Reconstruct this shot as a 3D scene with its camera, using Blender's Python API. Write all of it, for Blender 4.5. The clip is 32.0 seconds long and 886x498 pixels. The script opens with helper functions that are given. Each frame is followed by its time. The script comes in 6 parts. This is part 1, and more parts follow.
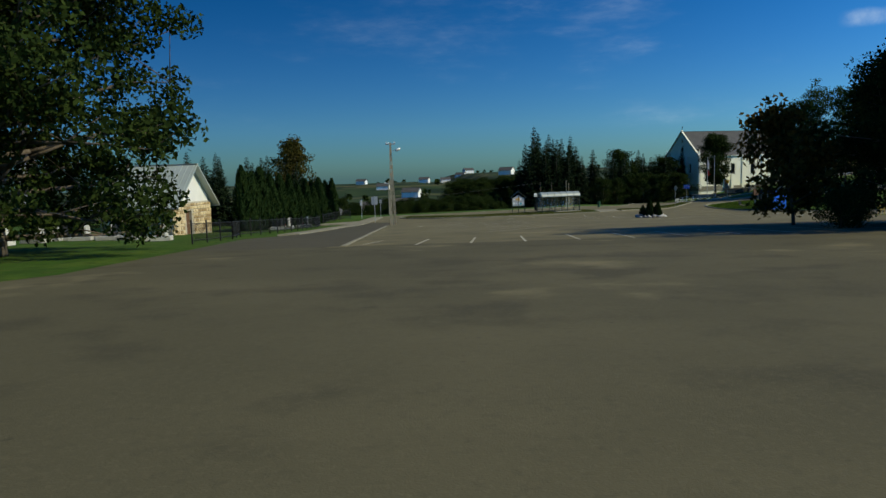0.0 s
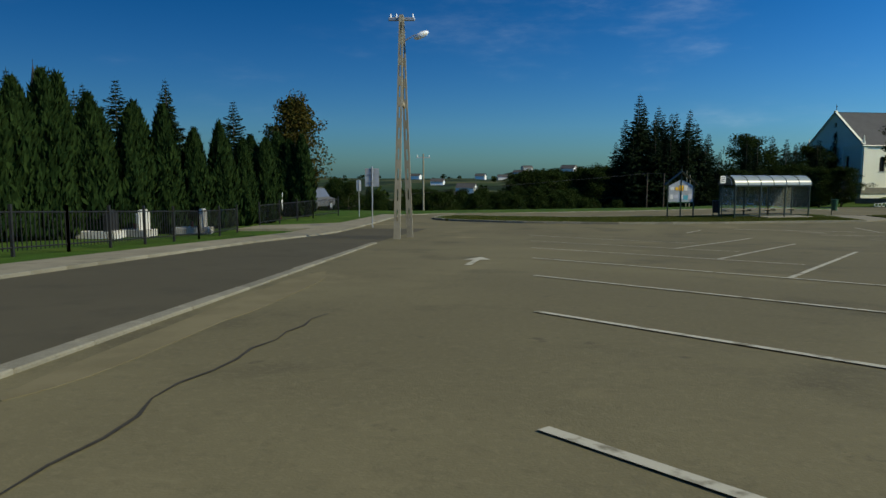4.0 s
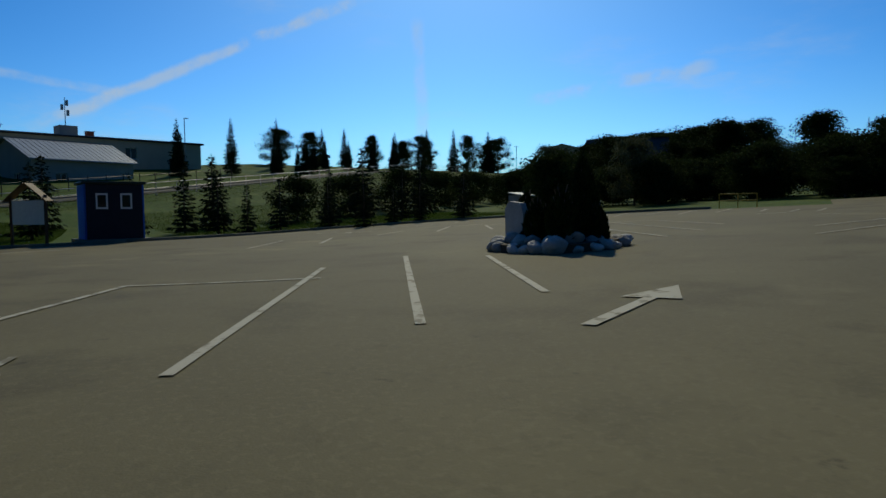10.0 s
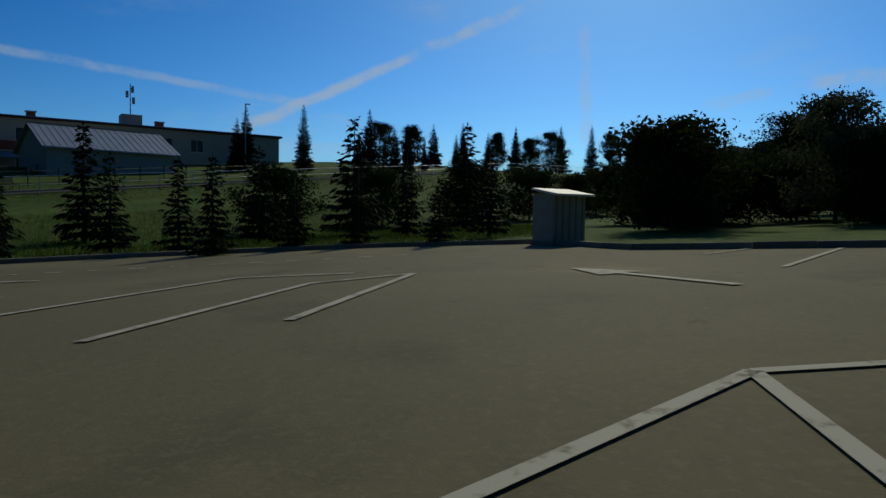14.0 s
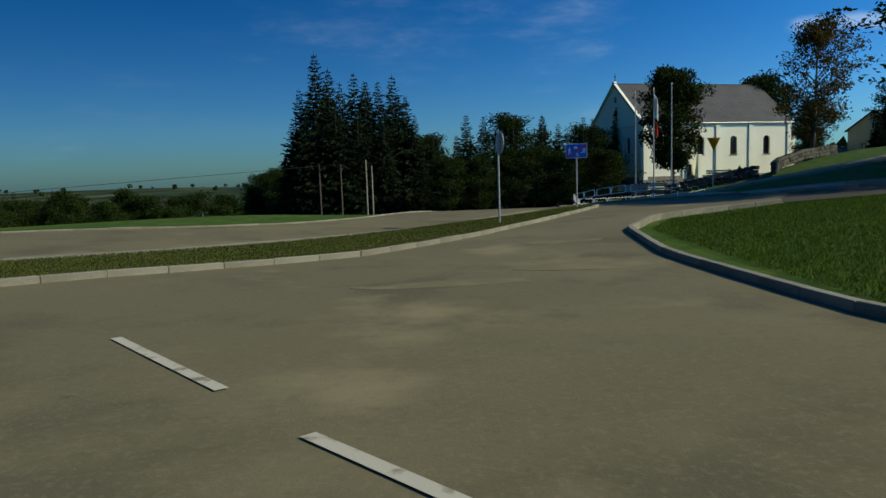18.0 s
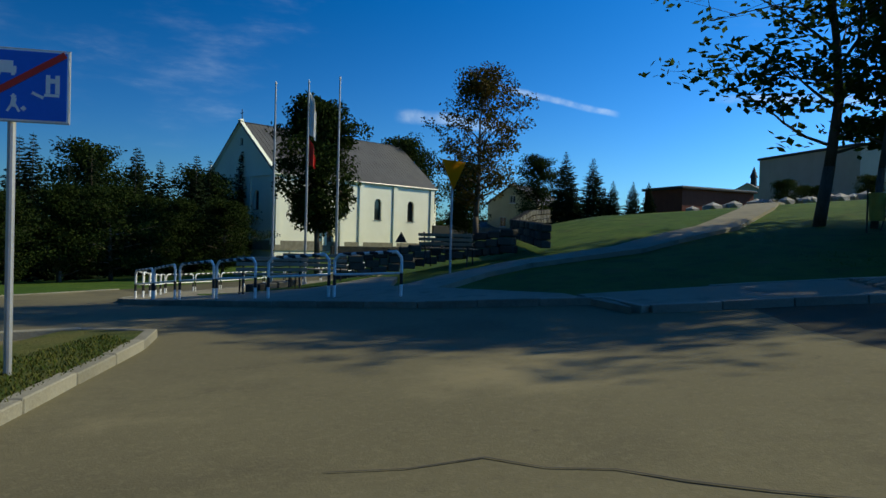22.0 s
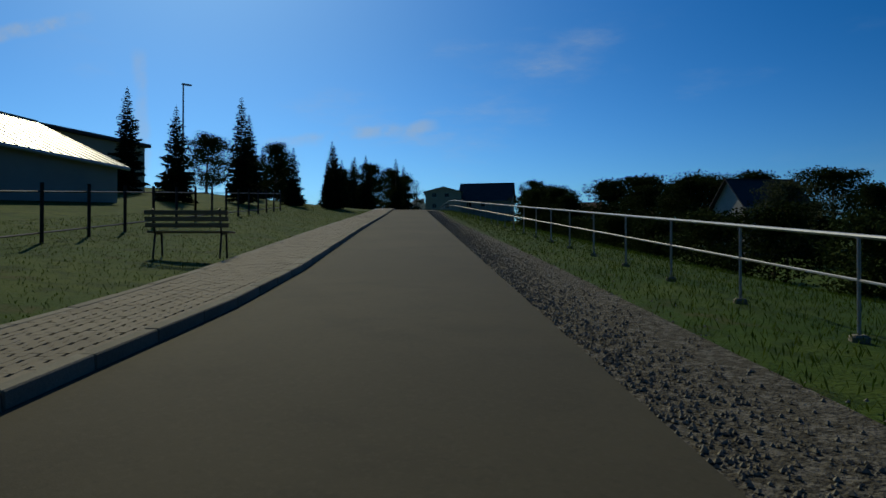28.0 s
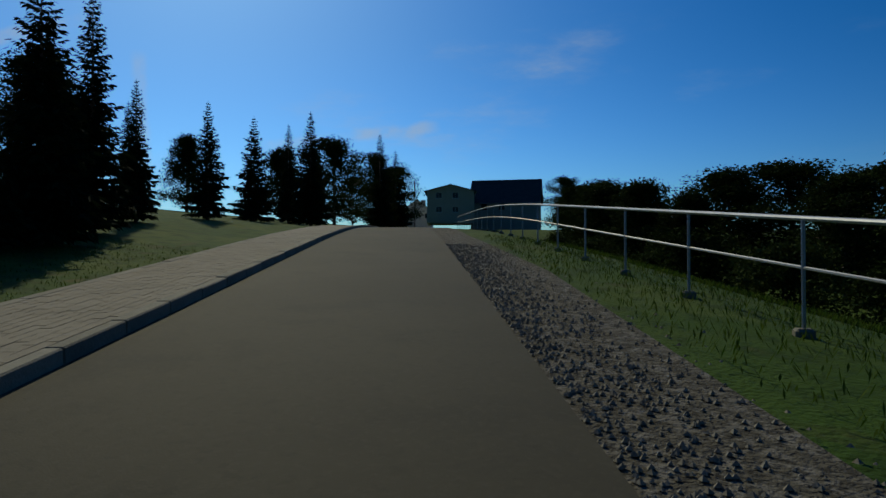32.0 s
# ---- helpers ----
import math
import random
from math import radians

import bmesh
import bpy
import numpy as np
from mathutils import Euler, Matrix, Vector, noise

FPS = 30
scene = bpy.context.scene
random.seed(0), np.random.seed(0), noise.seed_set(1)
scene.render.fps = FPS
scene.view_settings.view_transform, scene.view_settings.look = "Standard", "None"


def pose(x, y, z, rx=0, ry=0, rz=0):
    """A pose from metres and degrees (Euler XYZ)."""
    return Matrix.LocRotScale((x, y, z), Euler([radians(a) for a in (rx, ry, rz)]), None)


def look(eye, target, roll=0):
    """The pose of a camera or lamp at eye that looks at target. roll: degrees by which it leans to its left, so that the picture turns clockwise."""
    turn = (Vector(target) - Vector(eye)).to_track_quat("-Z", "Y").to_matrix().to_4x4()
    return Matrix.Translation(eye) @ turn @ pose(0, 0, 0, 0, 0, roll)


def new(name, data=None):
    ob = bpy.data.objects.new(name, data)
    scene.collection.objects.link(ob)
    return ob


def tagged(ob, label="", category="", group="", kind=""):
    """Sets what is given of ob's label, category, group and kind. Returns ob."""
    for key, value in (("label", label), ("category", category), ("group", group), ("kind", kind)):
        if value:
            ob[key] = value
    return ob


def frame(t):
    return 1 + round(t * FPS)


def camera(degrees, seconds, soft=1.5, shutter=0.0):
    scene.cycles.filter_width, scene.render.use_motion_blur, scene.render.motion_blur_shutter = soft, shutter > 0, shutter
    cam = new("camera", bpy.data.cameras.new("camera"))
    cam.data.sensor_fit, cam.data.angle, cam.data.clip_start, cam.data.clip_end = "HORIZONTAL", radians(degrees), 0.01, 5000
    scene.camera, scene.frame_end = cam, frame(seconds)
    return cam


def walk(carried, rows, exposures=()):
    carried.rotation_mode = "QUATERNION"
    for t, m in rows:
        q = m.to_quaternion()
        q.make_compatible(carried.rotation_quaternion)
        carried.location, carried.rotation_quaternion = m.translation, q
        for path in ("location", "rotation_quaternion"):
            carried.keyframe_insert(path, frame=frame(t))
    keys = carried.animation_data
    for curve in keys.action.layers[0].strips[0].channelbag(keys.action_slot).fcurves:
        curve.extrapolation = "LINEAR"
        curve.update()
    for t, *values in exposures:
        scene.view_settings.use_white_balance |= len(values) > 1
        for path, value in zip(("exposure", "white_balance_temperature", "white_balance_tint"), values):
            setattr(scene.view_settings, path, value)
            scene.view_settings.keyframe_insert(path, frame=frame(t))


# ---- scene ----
from mathutils import geometry

cam = camera(66.0, 32.0)
PATH = [
    (0, (14.049, 29.58, 4.776), (14.123, 31.567, 4.567), -1.7),
    (0.5, (14.185, 34.376, 4.509), (14.138, 36.364, 4.292), -0.8),
    (1, (14.291, 39.205, 4.261), (14.218, 41.191, 4.04), -0.5),
    (1.5, (14.359, 44.267, 4.03), (14.271, 46.252, 3.802), -0.7),
    (2, (14.383, 49.597, 3.75), (14.298, 51.582, 3.522), -0.4),
    (2.5, (14.362, 55.343, 3.405), (14.283, 57.328, 3.172), -0.3),
    (3, (14.318, 61.393, 3.041), (14.235, 63.379, 2.816), -0.0),
    (3.5, (14.253, 67.421, 2.725), (14.17, 69.407, 2.506), 0.2),
    (5.5, (14.379, 90.971, 1.788), (14.303, 92.959, 1.586), -0.5),
    (6, (14.427, 94.705, 1.61), (14.389, 96.694, 1.405), 0.1),
    (6.5, (14.742, 97.863, 1.445), (14.902, 99.846, 1.241), 0.9),
    (7, (15.481, 100.412, 1.37), (15.97, 102.342, 1.176), 1.0),
    (7.5, (16.745, 102.355, 1.264), (17.675, 104.115, 1.072), 1.1),
    (8, (18.537, 103.599, 1.14), (19.901, 105.052, 0.978), 0.9),
    (8.5, (20.389, 104.903, 1.035), (22.126, 105.885, 0.899), -0.1),
    (9, (21.162, 104.946, 1.007), (23.099, 105.427, 0.87), 0.2),
    (9.5, (22.644, 104.741, 0.987), (24.639, 104.684, 0.856), -0.1),
    (10, (24.794, 103.753, 0.96), (26.698, 103.153, 0.847), -0.7),
    (10.5, (26.94, 102.312, 0.934), (28.609, 101.215, 0.828), -1.3),
    (11, (28.774, 100.768, 0.989), (30.271, 99.445, 0.915), -0.5),
    (11.5, (31.082, 98.240, 1.004), (32.555, 96.888, 0.954), -1.4),
    (12, (33.553, 95.631, 1.053), (35.070, 94.327, 1.026), -2.1),
    (12.5, (35.783, 94.456, 1.218), (37.338, 93.199, 1.182), -2.6),
    (13, (38.205, 93.476, 1.285), (39.939, 92.481, 1.232), -1.3),
    (13.5, (40.567, 92.882, 1.293), (42.460, 92.240, 1.211), 0.6),
    (14, (42.421, 92.793, 1.152), (44.414, 92.644, 1.059), 0.8),
    (14.5, (44.318, 93.207, 0.975), (46.272, 93.615, 0.858), -1.3),
    (15, (45.026, 93.131, 1.024), (46.788, 94.069, 0.897), -2.4),
    (15.5, (46.131, 93.520, 1.079), (47.580, 94.893, 0.952), -2.9),
    (17.5, (47.497, 103.398, 1.292), (47.716, 105.377, 1.099), -2.2),
    (18, (48.594, 108.241, 1.095), (48.787, 110.221, 0.888), -1.8),
    (18.5, (49.348, 112.355, 0.961), (49.589, 114.329, 0.749), -1.1),
    (19, (50.3, 116.534, 0.81), (50.647, 118.494, 0.608), -1.1),
    (19.5, (51.469, 120.597, 0.691), (51.935, 122.533, 0.505), -1.1),
    (20, (52.696, 124.011, 0.655), (53.278, 125.917, 0.49), -0.5),
    (20.5, (53.943, 126.711, 0.641), (54.656, 128.575, 0.515), 0.4),
    (21, (55.161, 128.798, 0.724), (56.034, 130.596, 0.653), 0.9),
    (21.5, (56.19, 130.006, 0.784), (57.226, 131.716, 0.748), 1.5),
    (22, (57.12, 131.076, 0.864), (58.305, 132.687, 0.838), 1.5),
    (22.5, (57.886, 131.65, 0.886), (59.247, 133.116, 0.859), 1.4),
    (23, (58.58, 131.885, 0.918), (60.124, 133.157, 0.887), 1.0),
    (23.5, (59.211, 131.993, 0.952), (60.915, 133.04, 0.911), 0.9),
    (24, (60.159, 132.09, 0.987), (61.985, 132.906, 0.954), 1.1),
    (24.5, (60.768, 132.201, 1.018), (62.685, 132.774, 1.005), 1.2),
    (25, (61.372, 132.313, 1.045), (63.357, 132.561, 1.049), 1.6),
    (25.5, (62.12, 132.074, 1.086), (64.119, 132.018, 1.079), 1.3),
    (26, (62.871, 131.753, 1.129), (64.819, 131.3, 1.12), 1.1),
    (26.5, (63.963, 131.163, 1.201), (65.784, 130.336, 1.195), -0.4),
    (28.5, (79.99, 119.28, 2.991), (81.511, 117.981, 3.008), 0.5),
    (29, (84.479, 115.761, 3.409), (86.0, 114.463, 3.42), 0.6),
    (29.5, (89.071, 112.344, 3.898), (90.595, 111.048, 3.912), 0.6),
    (30, (93.558, 108.924, 4.413), (95.077, 107.623, 4.424), 0.3),
    (30.5, (98.475, 105.268, 4.947), (99.995, 103.968, 4.964), 0.2),
    (31, (103.464, 101.495, 5.466), (104.993, 100.207, 5.495), 0.1),
    (31.5, (107.888, 97.763, 5.895), (109.421, 96.478, 5.918), 0.2),
    (32, (111.365, 95.044, 6.239), (112.905, 93.767, 6.262), -0.1),
]
walk(cam, [(t, look(eye, target, roll)) for t, eye, target, roll in PATH], [(0, -0.35), (6, -0.35), (8, -0.3), (9, -0.55), (10, -1.15), (11.5, -1.6), (13, -1.55), (14.5, -1.3), (15.5, -0.6), (17.5, -0.3), (20, -0.3), (22, -0.25), (24, -0.1), (25, -0.35), (26, -1.05), (29, -1.45), (32, -1.45)])

# ---- light ----
SUN_AZ, SUN_EL = 109.0, 37.0
world = bpy.data.worlds.new("sky")
scene.world = world
world.use_nodes = True
wn, wl = world.node_tree.nodes, world.node_tree.links
sky = wn.new("ShaderNodeTexSky")
sky.sky_type, sky.sun_disc = "NISHITA", False
sky.sun_elevation, sky.sun_rotation = radians(SUN_EL), radians(SUN_AZ)
sky.air_density, sky.dust_density, sky.ozone_density = 1.0, 0.6, 2.0
wn["Background"].inputs[1].default_value = 0.064
coord = wn.new("ShaderNodeTexCoord")


def wmath(op, a, b=None, clamp=False):
    n = wn.new("ShaderNodeMath")
    n.operation, n.use_clamp = op, clamp
    for i, v in enumerate((a, b)):
        if v is None:
            continue
        if isinstance(v, (int, float)):
            n.inputs[i].default_value = v
        else:
            wl.new(v, n.inputs[i])
    return n.outputs[0]


def wnoise(scale, stretch, detail=6.0, rough=0.6, turn=(0, 0, 0)):
    mp = wn.new("ShaderNodeMapping")
    mp.inputs["Scale"].default_value = stretch
    mp.inputs["Rotation"].default_value = turn
    wl.new(coord.outputs["Generated"], mp.inputs["Vector"])
    n = wn.new("ShaderNodeTexNoise")
    n.inputs["Scale"].default_value, n.inputs["Detail"].default_value, n.inputs["Roughness"].default_value = scale, detail, rough
    wl.new(mp.outputs[0], n.inputs["Vector"])
    return n.outputs["Fac"]


def wramp(v, a, b):
    n = wn.new("ShaderNodeMapRange")
    n.interpolation_type = "SMOOTHSTEP"
    n.inputs[1].default_value, n.inputs[2].default_value = a, b
    wl.new(v, n.inputs[0])
    return n.outputs[0]


def trail(normal, width, centre, reach):
    """A vapour trail along a great circle, fading away from its middle."""
    d = wn.new("ShaderNodeVectorMath")
    d.operation = "DOT_PRODUCT"
    d.inputs[1].default_value = Vector(normal).normalized()
    wl.new(coord.outputs["Generated"], d.inputs[0])
    off = wmath("ADD", d.outputs["Value"], wmath("MULTIPLY", wmath("SUBTRACT", wnoise(14, (1, 1, 1)), 0.5), width * 1.6))
    line = wmath("SUBTRACT", 1.0, wramp(wmath("ABSOLUTE", off), width * 0.25, width))
    c = wn.new("ShaderNodeVectorMath")
    c.operation = "DOT_PRODUCT"
    c.inputs[1].default_value = Vector(centre).normalized()
    wl.new(coord.outputs["Generated"], c.inputs[0])
    return wmath("MULTIPLY", line, wramp(c.outputs["Value"], reach, reach + 0.45 * (1 - reach)))


def aim(azimuth, height):
    a, h = radians(azimuth), radians(height)
    return Vector((math.sin(a) * math.cos(h), math.cos(a) * math.cos(h), math.sin(h)))


cirrus = wmath("MULTIPLY", wramp(wnoise(2.3, (1, 1, 3.4)), 0.52, 0.8), wramp(wnoise(7, (1, 1.3, 4.0), 8, 0.65), 0.35, 0.75))
sep = wn.new("ShaderNodeSeparateXYZ")
wl.new(coord.outputs["Generated"], sep.inputs[0])
east = wramp(sep.outputs[0], -0.3, 0.9)
cloud = wmath("MULTIPLY", cirrus, wmath("ADD", 0.12, wmath("MULTIPLY", east, 0.5)))
rough = wramp(wnoise(16, (1, 1, 1)), 0.3, 0.62)
for p, q, width, reach, strength in ((aim(78.8, 7.3), aim(99.6, 16.3), 0.011, 0.968, 0.6), (aim(58.7, 11.4), aim(82, 9.1), 0.008, 0.974, 0.35),
                                     (aim(105.6, 14), aim(105.9, 7.3), 0.013, 0.996, 0.3), (aim(41.2, 12.6), aim(50, 10.5), 0.006, 0.996, 0.4),
                                     (aim(115, 9.0), aim(129, 10.8), 0.012, 0.991, 0.45), (aim(34, 10.2), aim(40, 9.6), 0.012, 0.996, 0.3)):
    t_line = wmath("MULTIPLY", wmath("MULTIPLY", trail(p.cross(q), width, p + q, reach), rough), strength)
    cloud = wmath("ADD", cloud, t_line, True)
tinted = wn.new("ShaderNodeMix")
tinted.data_type, tinted.blend_type = "RGBA", "MULTIPLY"
tinted.inputs[0].default_value = 1.0
tint = wn.new("ShaderNodeMix")
tint.data_type = "RGBA"
tint.inputs[6].default_value, tint.inputs[7].default_value = (0.50, 1.06, 1.72, 1), (0.50, 0.92, 1.22, 1)
wl.new(wramp(sep.outputs[2], 0.0, 0.35), tint.inputs[0])
# the sky brightens steadily towards the sun
near = wn.new("ShaderNodeVectorMath")
near.operation = "DOT_PRODUCT"
near.inputs[1].default_value = aim(SUN_AZ, SUN_EL)
wl.new(coord.outputs["Generated"], near.inputs[0])
glow = wmath("POWER", 2.0, wmath("ADD", wmath("MULTIPLY", near.outputs["Value"], 1.4), 0.1))
bright = wn.new("ShaderNodeVectorMath")
bright.operation = "SCALE"
wl.new(tint.outputs[2], bright.inputs[0])
wl.new(glow, bright.inputs["Scale"])
wl.new(bright.outputs[0], tinted.inputs[7])
vivid = wn.new("ShaderNodeHueSaturation")
vivid.inputs["Saturation"].default_value = 1.6
wl.new(sky.outputs[0], vivid.inputs["Color"])
wl.new(vivid.outputs[0], tinted.inputs[6])
clouded = wn.new("ShaderNodeMix")
clouded.data_type = "RGBA"
wl.new(cloud, clouded.inputs[0])
wl.new(tinted.outputs[2], clouded.inputs[6])
clouded.inputs[7].default_value = (15, 17.5, 19, 1)
wl.new(clouded.outputs[2], wn["Background"].inputs[0])
sun = new("sun", bpy.data.lights.new("sun", "SUN"))
sun.data.energy, sun.data.angle, sun.data.color = 5.0, radians(0.5), (1, 0.92, 0.62)
sun.matrix_world = look(aim(SUN_AZ, SUN_EL) * 90, (0, 0, 0))


# ---- materials ----
def mat(name, low, high, rough=0.85, scale=3.0, fine=40.0, bump=0.15, metal=0.0, coat=0.0, rand=0.0, spec=0.3, stretch=(1, 1, 1)):
    """Two colours mixed by a coarse and a fine noise in the object's own metres, with fine relief."""
    m = bpy.data.materials.new(name)
    m.use_nodes = True
    nodes, links = m.node_tree.nodes, m.node_tree.links
    shader = nodes["Principled BSDF"]
    tc = nodes.new("ShaderNodeTexCoord")
    mp = nodes.new("ShaderNodeMapping")
    mp.inputs["Scale"].default_value = stretch
    links.new(tc.outputs["Object"], mp.inputs["Vector"])
    outs = []
    for s, d in ((scale, 5), (fine, 3)):
        n = nodes.new("ShaderNodeTexNoise")
        n.inputs["Scale"].default_value, n.inputs["Detail"].default_value, n.inputs["Roughness"].default_value = s, d, 0.62
        links.new(mp.outputs[0], n.inputs["Vector"])
        outs.append(n.outputs["Fac"])
    both = nodes.new("ShaderNodeMath")
    both.operation = "MULTIPLY_ADD"
    both.inputs[1].default_value = 0.45
    links.new(outs[1], both.inputs[0])
    half = nodes.new("ShaderNodeMath")
    half.operation = "MULTIPLY_ADD"
    half.inputs[1].default_value, half.inputs[2].default_value = 0.9, -0.18
    links.new(outs[0], half.inputs[0])
    links.new(half.outputs[0], both.inputs[2])
    fac = both.outputs[0]
    if rand:
        info = nodes.new("ShaderNodeObjectInfo")
        r = nodes.new("ShaderNodeMath")
        r.operation = "MULTIPLY_ADD"
        r.inputs[1].default_value = rand
        links.new(info.outputs["Random"], r.inputs[0])
        links.new(fac, r.inputs[2])
        s = nodes.new("ShaderNodeMath")
        s.operation = "SUBTRACT"
        s.inputs[1].default_value = rand / 2
        links.new(r.outputs[0], s.inputs[0])
        fac = s.outputs[0]
    ramp = nodes.new("ShaderNodeMapRange")
    ramp.inputs[1].default_value, ramp.inputs[2].default_value = 0.25, 0.75
    links.new(fac, ramp.inputs[0])
    mix = nodes.new("ShaderNodeMix")
    mix.data_type = "RGBA"
    mix.inputs[6].default_value, mix.inputs[7].default_value = (*low, 1), (*high, 1)
    links.new(ramp.outputs[0], mix.inputs[0])
    links.new(mix.outputs[2], shader.inputs["Base Color"])
    shader.inputs["Roughness"].default_value = rough
    shader.inputs["Metallic"].default_value = metal
    shader.inputs["Specular IOR Level"].default_value = spec
    shader.inputs["Coat Weight"].default_value = coat
    if bump:
        b = nodes.new("ShaderNodeBump")
        b.inputs["Strength"].default_value, b.inputs["Distance"].default_value = bump, 0.02
        links.new(outs[1], b.inputs["Height"])
        links.new(b.outputs[0], shader.inputs["Normal"])
    return m


def leafy(name, low, high, translucent=0.15):
    """Leaves: each one takes its own shade between two greens, and lets some light through."""
    m = bpy.data.materials.new(name)
    m.use_nodes = True
    nodes, links = m.node_tree.nodes, m.node_tree.links
    shader = nodes["Principled BSDF"]
    geo = nodes.new("ShaderNodeNewGeometry")
    mix = nodes.new("ShaderNodeMix")
    mix.data_type = "RGBA"
    mix.inputs[6].default_value, mix.inputs[7].default_value = (*low, 1), (*high, 1)
    links.new(geo.outputs["Random Per Island"], mix.inputs[0])
    links.new(mix.outputs[2], shader.inputs["Base Color"])
    shader.inputs["Roughness"].default_value = 0.95
    shader.inputs["Specular IOR Level"].default_value = 0.03
    back = nodes.new("ShaderNodeBsdfTranslucent")
    links.new(mix.outputs[2], back.inputs[0])
    both = nodes.new("ShaderNodeMixShader")
    both.inputs[0].default_value = translucent
    links.new(shader.outputs[0], both.inputs[1])
    links.new(back.outputs[0], both.inputs[2])
    links.new(both.outputs[0], nodes["Material Output"].inputs["Surface"])
    return m


def glassy(name, colour, rough=0.05, alpha=1.0, transmit=0.0):
    m = bpy.data.materials.new(name)
    m.use_nodes = True
    s = m.node_tree.nodes["Principled BSDF"]
    s.inputs["Base Color"].default_value = (*colour, 1)
    s.inputs["Roughness"].default_value = rough
    s.inputs["Transmission Weight"].default_value = transmit
    s.inputs["IOR"].default_value = 1.45
    s.inputs["Alpha"].default_value = alpha
    return m


def layered(name, colours, scales, rough=0.9, bump=0.3, fine=25.0, dist=0.02):
    """Broad patches of several colours over one another, for ground and asphalt, in world metres."""
    m = bpy.data.materials.new(name)
    m.use_nodes = True
    nodes, links = m.node_tree.nodes, m.node_tree.links
    shader = nodes["Principled BSDF"]
    tc = nodes.new("ShaderNodeTexCoord")
    col = None
    for c, (s, lo, hi, amount) in zip(colours, scales):
        if col is None:
            rgb = nodes.new("ShaderNodeRGB")
            rgb.outputs[0].default_value = (*c, 1)
            col = rgb.outputs[0]
            continue
        n = nodes.new("ShaderNodeTexNoise")
        n.inputs["Scale"].default_value, n.inputs["Detail"].default_value, n.inputs["Roughness"].default_value = s, 6, 0.6
        links.new(tc.outputs["Object"], n.inputs["Vector"])
        r = nodes.new("ShaderNodeMapRange")
        r.interpolation_type = "SMOOTHSTEP"
        r.inputs[1].default_value, r.inputs[2].default_value, r.inputs[4].default_value = lo, hi, amount
        links.new(n.outputs["Fac"], r.inputs[0])
        mx = nodes.new("ShaderNodeMix")
        mx.data_type = "RGBA"
        links.new(r.outputs[0], mx.inputs[0])
        links.new(col, mx.inputs[6])
        mx.inputs[7].default_value = (*c, 1)
        col = mx.outputs[2]
    links.new(col, shader.inputs["Base Color"])
    shader.inputs["Roughness"].default_value = rough
    shader.inputs["Specular IOR Level"].default_value = 0.12
    n = nodes.new("ShaderNodeTexNoise")
    n.inputs["Scale"].default_value, n.inputs["Detail"].default_value = fine, 4
    links.new(tc.outputs["Object"], n.inputs["Vector"])
    b = nodes.new("ShaderNodeBump")
    b.inputs["Strength"].default_value, b.inputs["Distance"].default_value = bump, dist
    links.new(n.outputs["Fac"], b.inputs["Height"])
    links.new(b.outputs[0], shader.inputs["Normal"])
    return m


M_GRASS = layered("grass_ground", [(.040, .086, .008), (.074, .112, .014), (.023, .052, .006), (.110, .104, .028)],
                  [(0, 0, 1, 0), (.35, .4, .65, .8), (1.8, .45, .65, .8), (.9, .58, .75, .6)], 0.95, 0.6, 18, 0.05)
M_FIELD = layered("far_fields", [(.022, .040, .012), (.10, .092, .04), (.010, .020, .006), (.04, .062, .016)],
                  [(0, 0, 1, 0), (.006, .48, .56, .9), (.011, .46, .54, 1.0), (.02, .5, .6, .7)], 0.95, 0.3, 0.5, 0.4)
M_ASPHALT = layered("car_park_asphalt", [(.086, .077, .043), (.115, .101, .056), (.062, .056, .033), (.175, .150, .082), (.036, .033, .023), (.135, .118, .068), (.05, .046, .03)],
                    [(0, 0, 1, 0), (.16, .4, .7, .8), (.5, .5, .68, .8), (.24, .58, .72, .85), (2.4, .66, .74, .6), (19, .52, .62, .25), (9, .54, .66, .2)], 0.85, 0.35, 60, 0.008)
M_LOT = layered("pale_dusty_asphalt", [(0.130, 0.114, 0.063), (0.168, 0.148, 0.080), (0.094, 0.083, 0.048), (0.228, 0.194, 0.105), (0.054, 0.049, 0.033), (0.204, 0.178, 0.100), (0.079, 0.071, 0.043)],
                [(0, 0, 1, 0), (.16, .4, .7, .8), (.5, .5, .68, .8), (.24, .58, .72, .85), (2.4, .66, .74, .6), (19, .52, .62, .25), (9, .54, .66, .2)], 0.85, 0.35, 60, 0.008)
M_DRYGRASS = layered("dry_mown_grass", [(.046, .068, .012), (.098, .092, .027), (.026, .046, .008)], [(0, 0, 1, 0), (.8, .4, .65, .85), (2.5, .5, .65, .7)], 0.95, 0.6, 18, 0.05)
M_ROAD = layered("dark_road_asphalt", [(.078, .070, .045), (.092, .082, .053), (.063, .057, .038)],
                 [(0, 0, 1, 0), (.2, .4, .7, .8), (1.1, .5, .7, .7)], 0.85, 0.35, 60, 0.008)
M_NEWROAD = layered("smooth_road_asphalt", [(.062, .056, .036), (.078, .070, .044), (.048, .044, .030), (.092, .083, .056), (.038, .035, .025)],
                    [(0, 0, 1, 0), (.3, .4, .7, .8), (.9, .5, .7, .6), (21, .52, .62, .28), (12, .54, .66, .22)], 0.85, 0.3, 70, 0.006)
